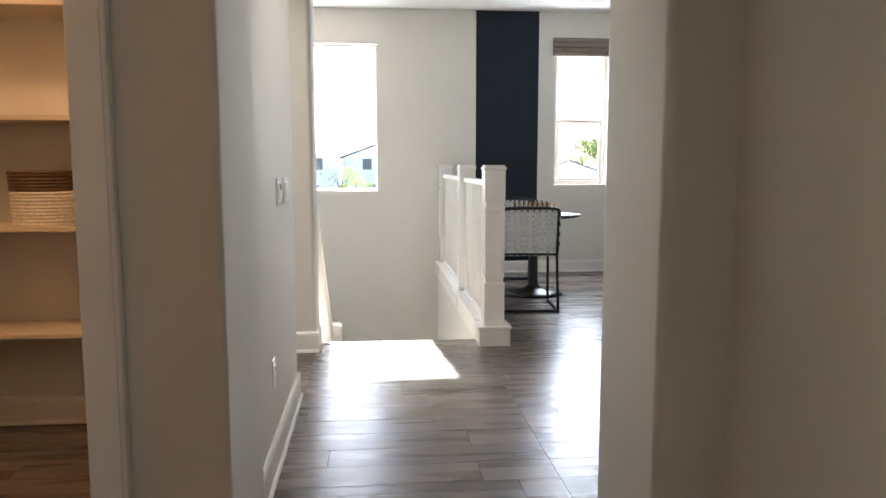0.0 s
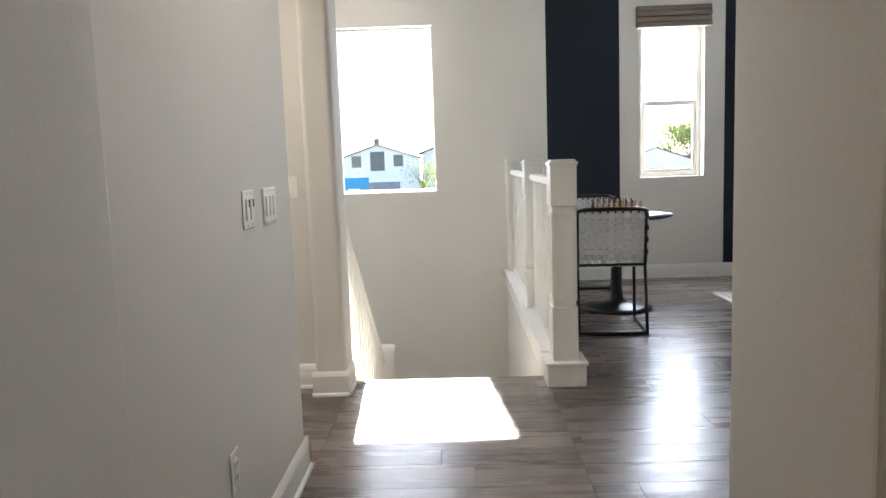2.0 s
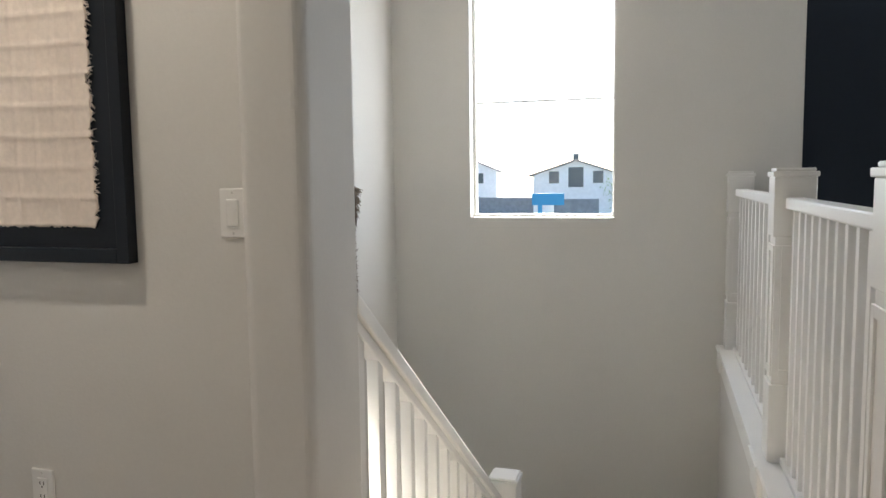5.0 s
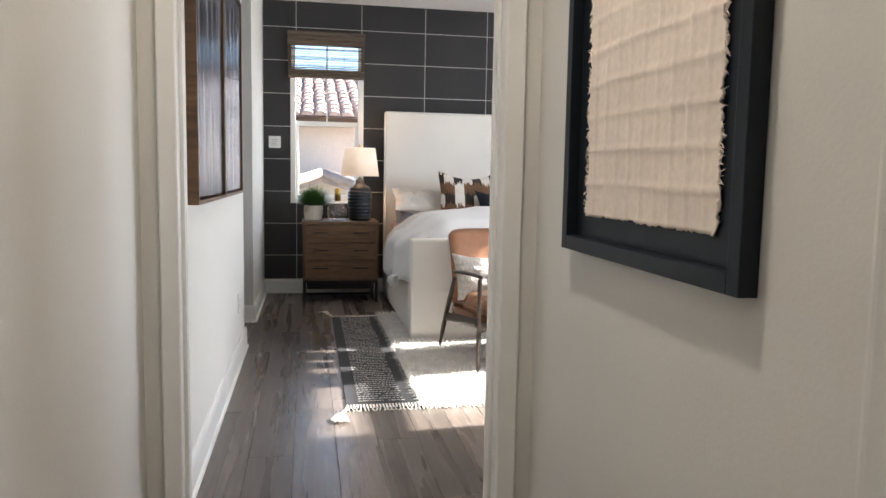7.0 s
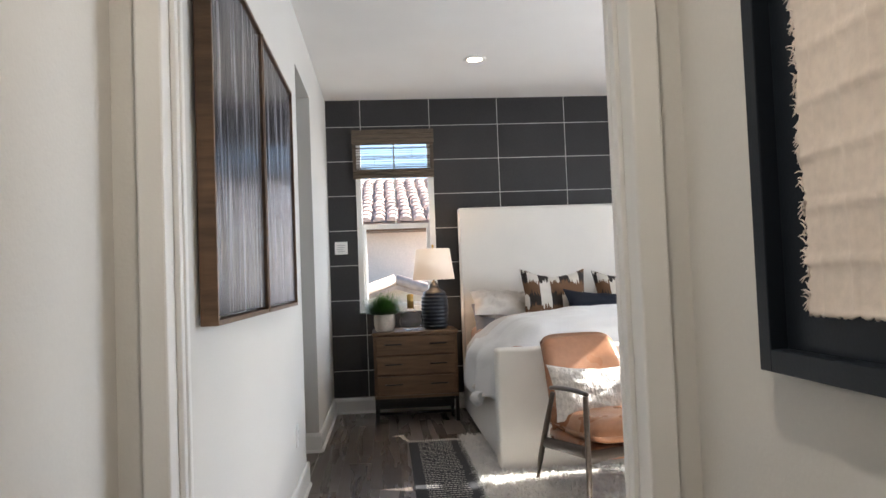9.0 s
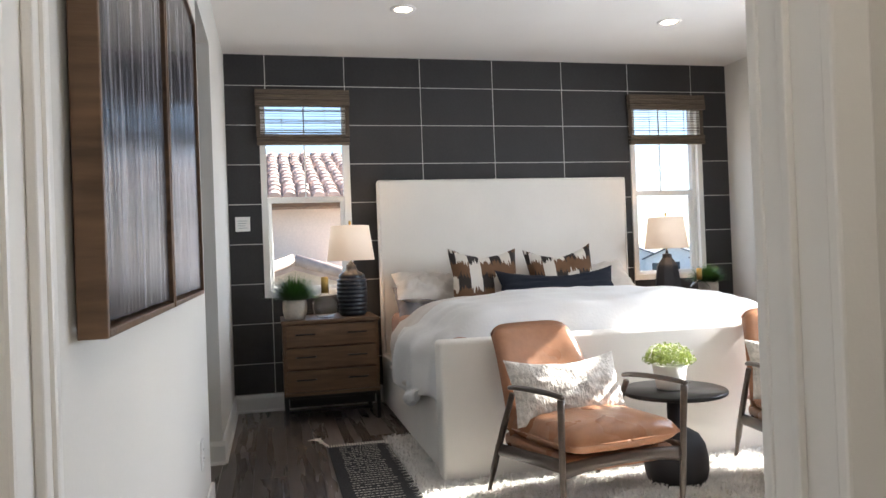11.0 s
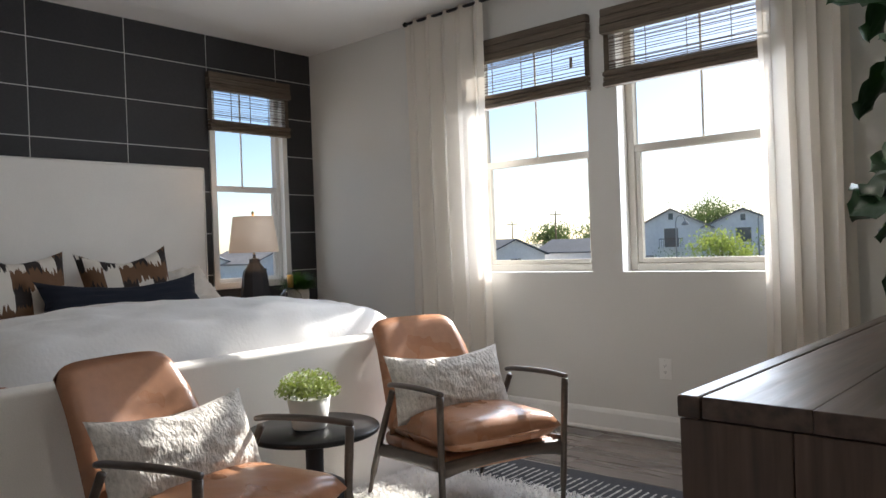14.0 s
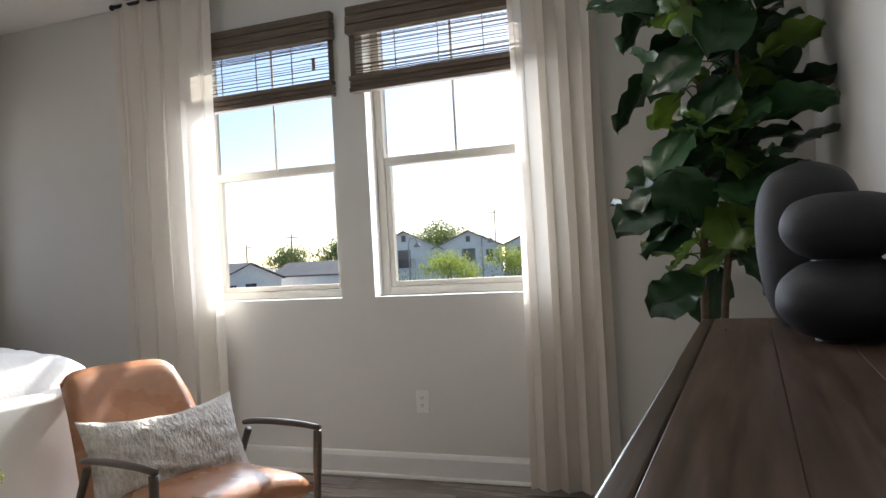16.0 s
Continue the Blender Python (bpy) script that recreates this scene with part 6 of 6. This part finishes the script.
# ------------------------------------------------------------ closet
CLOSETW = mat("closet_white", (0.62, 0.55, 0.45), 0.6, stain=0.03)
for z in (1.845, 1.39, 0.935, 0.486):
    s = rbox("closet_shelf", 5.03, 6.495, -0.55, -0.252, z - 0.02, z, CLOSETW, None, 0.003)
    tagged(s, "plain white closet shelf on the wall", "shelf", "closet shelves")
tagged(rbox("closet_divider", 5.30, 5.32, -0.56, -0.252, 0.0, 2.3, CLOSETW, None, 0.002), "white upright panel between closet shelves", "shelf panel")
bk = thing("storage_basket", pose(5.66, -0.41, 0.935), "woven basket with brown and cream bands", "basket")
for k in range(16):
    lathe("coil", [(0.0, k * 0.0145), (0.125 + 0.0008 * k, k * 0.0145), (0.130 + 0.0008 * k, k * 0.0145 + 0.007), (0.125 + 0.0008 * k, k * 0.0145 + 0.0147), (0.0, k * 0.0145 + 0.0147)], CREAM if k < 10 else NSWOOD, bk, 28)
cl = thing("closet_light", pose(5.8, -1.5, HH), "round closet ceiling light, switched on", "ceiling light")
lathe("diffuser", [(0, -0.06), (0.10, -0.055), (0.13, -0.03), (0.14, -0.002), (0, -0.002)], mat("warm_diffuser", (0.9, 0.8, 0.65), 0.5, emit=((1.0, 0.62, 0.32), 3.0)), cl, 28)
pt = new("closet_bulb", bpy.data.lights.new("closet_bulb", "POINT"))
pt.data.energy, pt.data.color, pt.data.shadow_soft_size = 2.5, (1.0, 0.52, 0.24), 0.1
pt.parent = cl
pt.matrix_basis = pose(0, 0, -0.12)

# ------------------------------------------------------------ outside
STUCCO = mat("white_stucco", (0.82, 0.81, 0.80), 0.9, grain=0.06, scale=3, stain=0.06, stain_scale=0.3)
BEIGE = mat("beige_stucco", (0.68, 0.60, 0.53), 0.9, grain=0.06, scale=30, bump=0.004, bump_scale=60, stain=0.05, stain_scale=1)
ROOF = mat("grey_roof_tile", (0.26, 0.24, 0.23), 0.85, grain=0.2, scale=4, stain=0.15, stain_scale=0.4)
ROOFD = mat("slate_roof", (0.10, 0.11, 0.13), 0.85, grain=0.2, scale=4, stain=0.15, stain_scale=0.4)
CLAY = mat("clay_roof_tile", (0.47, 0.36, 0.31), 0.8, grain=0.2, scale=6, stain=0.2, stain_scale=1.5, rnd=0.15)
PANE = mat("far_window", (0.06, 0.08, 0.10), 0.15)
ASPHALT = mat("asphalt", (0.055, 0.055, 0.058), 0.95, spec=0.1, grain=0.2, scale=6, stain=0.1, stain_scale=0.3)
CONC = mat("garden_wall", (0.30, 0.30, 0.30), 0.9, grain=0.15, scale=2, stain=0.1, stain_scale=0.2)
TREE = leaf_material("tree_leaf", (0.20, 0.26, 0.08), 0.22, 0.7)
TREED = leaf_material("dark_tree_leaf", (0.07, 0.105, 0.05), 0.3, 0.8, 0.25)
GZ = -3.3


def house(x, y, rz, w, d, eave, ridge, roof, label, openings, balcony=False):
    """Gabled house; the gable faces local -y."""
    h = thing("house", pose(x, y, GZ, 0, 0, rz), label, "house", "houses across the street")
    bm = bmesh.new()
    pts = [(-w / 2, 0), (w / 2, 0), (w / 2, eave), (0, ridge), (-w / 2, eave)]
    a = [bm.verts.new((px, -d / 2, pz)) for px, pz in pts]
    b = [bm.verts.new((px, d / 2, pz)) for px, pz in pts]
    bm.faces.new(a), bm.faces.new(b[::-1])
    for i in range(5):
        bm.faces.new((a[i], a[(i + 1) % 5], b[(i + 1) % 5], b[i]))
    part("wall", bm, STUCCO, h)
    for s in (-1, 1):
        bm = bmesh.new()
        o = 0.45
        sl = (ridge - eave) / (w / 2)
        x1, z1 = s * (w / 2 + o), eave - sl * o
        v = [bm.verts.new(p) for p in ((0, -d / 2 - o, ridge + 0.02), (x1, -d / 2 - o, z1 + 0.02), (x1, d / 2 + o, z1 + 0.02), (0, d / 2 + o, ridge + 0.02), (0, -d / 2 - o, ridge + 0.2), (x1, -d / 2 - o, z1 + 0.2), (x1, d / 2 + o, z1 + 0.2), (0, d / 2 + o, ridge + 0.2))]
        for f in ((0, 1, 2, 3), (4, 7, 6, 5), (0, 4, 5, 1), (1, 5, 6, 2), (2, 6, 7, 3), (3, 7, 4, 0)):
            bm.faces.new([v[i] for i in f])
        part("roof", bm, roof, h)
    for ox, oz, ow, oh, kind in openings:
        win = rbox(kind, ox - ow / 2 - 0.08, ox + ow / 2 + 0.08, -d / 2 - 0.05, -d / 2 + 0.05, oz - 0.08, oz + oh + 0.08, VINYLW if kind == "window" else STUCCO, h, 0.01)
        rbox("pane" if kind == "window" else "door_leaf", ox - ow / 2, ox + ow / 2, -d / 2 - 0.06, -d / 2 - 0.045, oz, oz + oh, PANE if kind == "window" else CONC, win, 0)
    if balcony:
        bal = rbox("balcony", -1.3, 1.3, -d / 2 - 0.8, -d / 2, 3.1, 3.25, STUCCO, h, 0.02)
        for k in range(12):
            rbox("balcony_bar", -1.28 + k * 0.23, -1.24 + k * 0.23, -d / 2 - 0.8, -d / 2 - 0.76, 3.25, 4.2, BLACK, bal, 0)
        rbox("balcony_rail", -1.3, 1.3, -d / 2 - 0.82, -d / 2 - 0.74, 4.2, 4.27, BLACK, bal, 0)
    return h


WIN2 = [(-2.2, 3.9, 1.0, 1.2, "window"), (0, 3.5, 1.5, 2.0, "window"), (2.2, 3.9, 1.0, 1.2, "window"), (0, 0, 4.6, 2.3, "garage_door"), (0, 6.1, 0.5, 0.7, "window")]
house(-1, 79.5, 2, 8.6, 9, 4.7, 6.1, ROOF, "white two-storey house with a grey tile gable roof", WIN2)
house(-32.6, 85, 20, 8.4, 10, 5.4, 7.5, ROOF, "white two-storey house with a small balcony", [(0, 3.3, 1.5, 2.1, "window"), (0, 6.4, 0.5, 0.7, "window"), (-3, 0.2, 2.0, 2.2, "garage_door")], True)
house(-25.6, 88, 20, 8.0, 10, 5.4, 7.2, ROOF, "white two-storey house with a grey tile gable roof", [(0, 3.6, 1.6, 1.6, "window"), (0, 6.0, 0.5, 0.7, "window"), (2.5, 3.6, 0.8, 1.4, "window")])
house(-16.5, 91, 8, 8.5, 10, 5.4, 7.2, ROOF, "white two-storey house with a grey tile gable roof", WIN2)
house(9, 84, -4, 10, 9, 5.2, 7.0, ROOFD, "white two-storey house with a dark roof", WIN2)
house(36, 105, -10, 11, 9, 3.0, 5.0, ROOFD, "low house with a dark roof", [(0, 1.0, 1.6, 1.2, "window")])
rng = random.Random(21)
for k in range(11):
    hx, hy = -44 - k * 7.5, 100 - k * 5.5 + rng.uniform(-4, 4)
    house(hx, hy, 70 + rng.uniform(-25, 25), rng.uniform(8, 10), rng.uniform(10, 14), 2.8, 4.4 + rng.uniform(0, 0.5), ROOFD if k % 3 else ROOF, "low single-storey house with a dark roof", [(0, 1.0, 1.6, 1.2, "window"), (-2.6, 1.0, 1.0, 1.1, "window")])
gw = rbox("garden_wall", -140, -40, 78, 78.3, GZ, GZ + 2.2, CONC, None, 0.02, loc=pose(30, -10, 0, 0, 0, -18) @ Matrix.Identity(4))
structure(gw, "long grey block wall along the field", "wall")
structure(rbox("road", -300, 300, 62, 70, GZ, GZ + 0.012, ASPHALT, None, 0), "asphalt road across the field", "road")


def tree(x, y, h, crown, m, n, seed, label, trunk_h=0.35):
    r = random.Random(seed)
    t = thing("tree", pose(x, y, GZ), label, "tree", "trees outside")
    bm = bmesh.new()
    bm_tube(bm, [(0, 0, 0), (0.05, 0.02, h * 0.3), (0, 0.05, h * 0.75)], [0.035 * h * 0.6, 0.02 * h, 0.008 * h], 7)
    limbs = []
    for k in range(7):
        a = k * 2.4
        e = Vector((math.cos(a) * crown * 0.7, math.sin(a) * crown * 0.7, h * r.uniform(0.55, 0.95)))
        limbs.append(e)
        bm_tube(bm, [(0, 0, h * trunk_h), e * 0.5 + Vector((0, 0, h * 0.22)), e], [0.012 * h, 0.008 * h, 0.003 * h], 5)
    part("trunk", bm, BARK, t)
    bm = bmesh.new()
    for _ in range(n):
        c = r.choice(limbs) if r.random() < 0.75 else Vector((0, 0, h * 0.8))
        p = c + Vector((r.gauss(0, crown * 0.30), r.gauss(0, crown * 0.30), r.gauss(0, h * 0.10)))
        s = crown * r.uniform(0.03, 0.07)
        q = Euler((r.uniform(0, 6), r.uniform(0, 6), r.uniform(0, 6))).to_matrix()
        bm.faces.new([bm.verts.new(p + q @ Vector(w) * s) for w in ((-1, 0, 0), (0, -0.6, 0.2), (1, 0, 0), (0, 0.6, 0.2))])
    part("crown", bm, m, t)
    return t


tree(-17.6, 60, 4.6, 2.3, TREE, 2200, 1, "young yellow-green tree by the street")
tree(-12.2, 61, 4.6, 2.1, TREE, 2000, 2, "young yellow-green tree by the street")
tree(-22, 60, 3.4, 1.6, TREED, 250, 3, "sparse young tree by the street")
tree(5.5, 66, 3.6, 1.6, TREE, 500, 4, "young yellow-green tree by the street")
tree(4.0, 72, 4.2, 1.7, TREE, 500, 5, "young yellow-green tree by the street")
tree(-38, 66, 2.0, 1.3, TREED, 300, 6, "low shrub on the open ground")
for k, (tx, ty, th_, tc) in enumerate(((-66, 128, 9, 4.5), (-74, 122, 8, 4.0), (-48, 132, 11, 3.4), (-95, 112, 8, 4.5), (-42, 125, 9, 3.5), (20, 130, 6.5, 4.5), (30, 126, 6, 4.5), (46, 120, 9, 5), (-120, 95, 9, 5), (12, 140, 9, 4))):
    tree(tx, ty, th_, tc, TREED, 2600, 30 + k, "dark green tree behind the far roofs")


def pole(x, y, h, label, lamp):
    p = thing("street_lamp" if lamp else "utility_pole", pose(x, y, GZ), label, "street lamp" if lamp else "utility pole", "poles outside")
    tube("post", [(0, 0, 0), (0, 0, h)], [0.10 if lamp else 0.14, 0.05 if lamp else 0.10], CONC if lamp else BARK, p, 8)
    if lamp:
        tube("arm", smooth_path([(0, 0, h), (0.15, 0, h + 0.45), (0.6, 0, h + 0.5), (0.8, 0, h + 0.1)], 5), 0.035, CONC, p, 6)
        lathe("lamp_head", [(0, 0), (0.32, 0), (0.28, 0.12), (0.08, 0.36), (0, 0.4)], CONC, p, 14, "", pose(0.8, 0, h - 0.25))
    else:
        rbox("cross_arm", -1.2, 1.2, -0.06, 0.06, h - 0.7, h - 0.55, BARK, p, 0)


pole(-20.5, 58, 5.6, "grey arched street lamp", True)
pole(-14.0, 58, 5.6, "grey arched street lamp", True)
pole(-62, 105, 9.5, "wooden utility pole with a cross arm", False)
pole(-76, 112, 8.5, "wooden utility pole with a cross arm", False)
pole(-34, 128, 12.5, "wooden utility pole with a cross arm", False)
def car(x, y, rz, paint, label):
    """Parked saloon: shaped body, glasshouse, four wheels."""
    c = thing("car", pose(x, y, GZ, 0, 0, rz), label, "car", "parked cars outside")

    def shell(nm, prof, half, tuck, m, lab=""):
        bm = bmesh.new()
        a = [bm.verts.new((px, -half + (tuck if pz > prof[0][1] + 0.2 else 0), pz)) for px, pz in prof]
        b = [bm.verts.new((px, half - (tuck if pz > prof[0][1] + 0.2 else 0), pz)) for px, pz in prof]
        bm.faces.new(a), bm.faces.new(b[::-1])
        for k in range(len(prof)):
            bm.faces.new((a[k], a[(k + 1) % len(prof)], b[(k + 1) % len(prof)], b[k]))
        bevel(bm, 0.03, 2)
        return part(nm, bm, m, c, lab, True)

    shell("body", [(-2.2, 0.28), (2.2, 0.28), (2.25, 0.55), (2.1, 0.78), (1.0, 0.92), (-1.5, 0.94), (-2.2, 0.86), (-2.25, 0.5)], 0.88, 0.04, paint)
    shell("windows", [(-1.5, 0.92), (1.0, 0.90), (0.35, 1.36), (-0.9, 1.38)], 0.80, 0.14, PANE, "dark tinted windows")
    shell("roof", [(-0.98, 1.34), (0.42, 1.33), (0.30, 1.42), (-0.85, 1.44)], 0.64, 0.0, paint)
    for wx in (-1.35, 1.35):
        for wy in (-0.82, 0.82):
            lathe("wheel", [(0, -0.1), (0.25, -0.1), (0.32, -0.07), (0.32, 0.07), (0.25, 0.1), (0, 0.1)], DARKSLOT, c, 18, "black tyre", pose(wx, wy, 0.32, 90, 0, 0))


CARBLUE = mat("pale_blue_paint", (0.35, 0.42, 0.52), 0.25, spec=0.6)
CARGREY = mat("silver_paint", (0.45, 0.47, 0.50), 0.25, spec=0.6)
car(-35.8, 71, 4, CARBLUE, "pale blue saloon parked by the field")
car(-18.4, 72, -3, CARGREY, "silver saloon parked under the young trees")
BLUE = mat("blue_sign", (0.03, 0.22, 0.42), 0.6)
sg = thing("sales_banner", pose(0, 50, GZ), "bright blue banner board on white posts", "sign")
rbox("board", -1.1, 1.1, -0.05, 0.05, 2.6, 3.4, BLUE, sg, 0.01)
for s in (-0.7, 0.1):
    rbox("post", s, s + 0.3, -0.04, 0.04, 0, 2.6, BLUE if s < 0 else WHITE, sg, 0.01)
fl = thing("banner_flag", pose(24.4, 50, GZ), "white feather flag on a pole", "flag")
tube("pole", [(0, 0, 0), (0, 0, 4.4)], 0.03, CONC, fl, 6)
rbox("cloth", 0.03, 0.65, -0.01, 0.01, 1.6, 4.3, WHITE, fl, 0.004)

# neighbour's house seen through the west windows: stucco wall under a clay tile roof
nb = thing("house", pose(-7.6, -2.2, GZ), "beige stucco neighbour house with a clay tile roof", "house")
rbox("wall", -9.0, 0.0, -9.0, 5.0, 0.0, 5.45, BEIGE, nb, 0.02)
rbox("eave", 0.0, 0.55, -9.2, 5.2, 5.36, 5.50, NSWOOD, nb, 0.01, "dark eave board")
slope = math.atan2(1.9, 5.0)
bm = bmesh.new()
v = [bm.verts.new(p) for p in ((0.6, -9.2, 5.50), (0.6, 5.2, 5.50), (-5.0, 5.2, 5.50 + 5.6 * 0.28), (-5.0, -9.2, 5.50 + 5.6 * 0.28), (-5.0, -9.2, 5.4), (-5.0, 5.2, 5.4))]
bm.faces.new((v[0], v[1], v[2], v[3])), bm.faces.new((v[3], v[2], v[5], v[4]))
part("roof", bm, CLAY, nb)


def barrel_tile(ln, r):
    bm = bmesh.new()
    n = 6
    ra = [bm.verts.new((0, r * math.cos(math.pi * k / n), r * 0.75 * math.sin(math.pi * k / n) + 0.03)) for k in range(n + 1)]
    rb = [bm.verts.new((-ln, r * 0.9 * math.cos(math.pi * k / n), r * 0.7 * math.sin(math.pi * k / n) + 0.005)) for k in range(n + 1)]
    for k in range(n):
        bm.faces.new((ra[k], ra[k + 1], rb[k + 1], rb[k]))
    bm.faces.new([bm.verts.new(x.co) for x in ra])
    me = bpy.data.meshes.new("roof_tile")
    bm.to_mesh(me)
    bm.free()
    me.materials.append(CLAY)
    return me


tile_me = barrel_tile(0.44, 0.115)
ang = math.degrees(math.atan(0.28))
for i in range(13):
    for j in range(23):
        o = new("roof_tile", tile_me)
        o.parent = nb
        d = 0.62 - i * 0.42 * math.cos(radians(ang))
        o.matrix_basis = pose(d, -0.4 + j * 0.25 + 0.01 * ((i * 7 + j * 3) % 3), 5.505 + (0.6 - d) * 0.28, 0, ang, 0)
rf = thing("porch_roof", pose(-6.4, 0.65, GZ), "small clay tile gable over a porch", "roof")
for s in (-1, 1):
    bm = bmesh.new()
    v = [bm.verts.new(p) for p in ((-1, 0, 4.45), (0.9, 0, 4.45), (0.9, s * 1.9, 3.85), (-1, s * 1.9, 3.85), (-1, 0, 4.3), (0.9, 0, 4.3), (0.9, s * 1.9, 3.7), (-1, s * 1.9, 3.7))]
    for f in ((0, 1, 2, 3), (4, 7, 6, 5), (0, 4, 5, 1), (1, 5, 6, 2), (2, 6, 7, 3), (3, 7, 4, 0)):
        bm.faces.new([v[i] for i in f])
    part("slope", bm, CLAY, rf)
    tube("verge_tile", [(0.9, 0, 4.46), (0.9, s * 1.95, 3.84)], 0.085, CLAY, rf, 8)
bm = bmesh.new()
v = [bm.verts.new(p) for p in ((0.7, -1.7, 0), (0.7, 1.7, 0), (0.7, 1.7, 3.75), (0.7, 0, 4.3), (0.7, -1.7, 3.75))]
w = [bm.verts.new((-1.0, q.co.y, q.co.z)) for q in v]
bm.faces.new(v), bm.faces.new(w[::-1])
for i in range(5):
    bm.faces.new((v[i], v[(i + 1) % 5], w[(i + 1) % 5], w[i]))
part("gable", bm, BEIGE, rf)


# ------------------------------------------------------------ wall tiles
def shared_box(name, sx, sy, sz, m, bw):
    bm = bmesh.new()
    bm_box(bm, -sx / 2, sx / 2, -sy / 2, sy / 2, -sz / 2, sz / 2)
    if bw:
        top = [e for e in bm.edges]
        bmesh.ops.bevel(bm, geom=top, offset=bw, segments=1, affect="EDGES")
    me = bpy.data.meshes.new(name)
    bm.to_mesh(me)
    bm.free()
    me.materials.append(m)
    return me


cache = {}


def piece(name, parent, x0, x1, y0, y1, z0, z1, m, bw):
    key = (name, round(x1 - x0, 3), round(y1 - y0, 3), round(z1 - z0, 3), m.name)
    if key not in cache:
        cache[key] = shared_box(name, x1 - x0, y1 - y0, z1 - z0, m, bw)
    o = new(name, cache[key])
    o.parent = parent
    o.location = ((x0 + x1) / 2, (y0 + y1) / 2, (z0 + z1) / 2)
    return o


G = 0.0032
zs = [0.135] + [2.50 - 0.305 * k for k in range(7, -1, -1)] + [HB]
ys = [0.0] + [0.305 + 0.61 * k for k in range(7)] + [NB]
for z0, z1 in zip(zs, zs[1:]):
    for y0, y1 in zip(ys, ys[1:]):
        for a, b, c, d in cut_rects(y0 + G, y1 - G, z0 + G, z1 - G, [W1, W2]):
            if b - a > 0.006 and d - c > 0.006:
                piece("tile", wall_west, -0.003, 0.0, a, b, c, d, TILE, 0.0008)


# ------------------------------------------------------------ floor planks
def planks(parent, x0, x1, y0, y1, seed):
    rng = random.Random(seed)
    w = 0.178
    r0 = math.floor(y0 / w)
    for r in range(r0, math.ceil(y1 / w)):
        a, b = max(r * w, y0), min((r + 1) * w, y1)
        if b - a < 0.01:
            continue
        x = -1.2 * ((r * 0.37 + 0.13 * (r % 3)) % 1.0) + math.floor(x0 / 1.2) * 1.2
        while x < x1:
            c, d = max(x, x0), min(x + 1.2, x1)
            if d - c > 0.012:
                piece("plank", parent, c + 0.0006, d - 0.0006, a + 0.0006, b - 0.0006, FZ, rng.choice((0.0, -0.0003, 0.0003)), FLOOR, 0.0008)
            x += 1.2


fb, fh = bpy.data.objects["floor"], bpy.data.objects["floor_hall"]
planks(fb, 0.0, 4.9, 0.0, NB, 1)
planks(fb, 1.41, 2.22, -0.9, 0.0, 2)
planks(fb, 4.9, 5.02, 0.040, 1.010, 3)
planks(fh, 5.02, 6.69, -0.037, 1.10, 4)
planks(fh, 6.66, 7.76, -2.06, 0.035, 5)
planks(fh, 6.69, 7.76, 0.035, 1.127, 6)
planks(fh, 7.76, 10.6, -1.56, NW, 7)
planks(fh, 6.495, 7.92, -4.6, -2.06, 8)
planks(fh, 5.05, 6.495, -3.1, -0.25, 9)
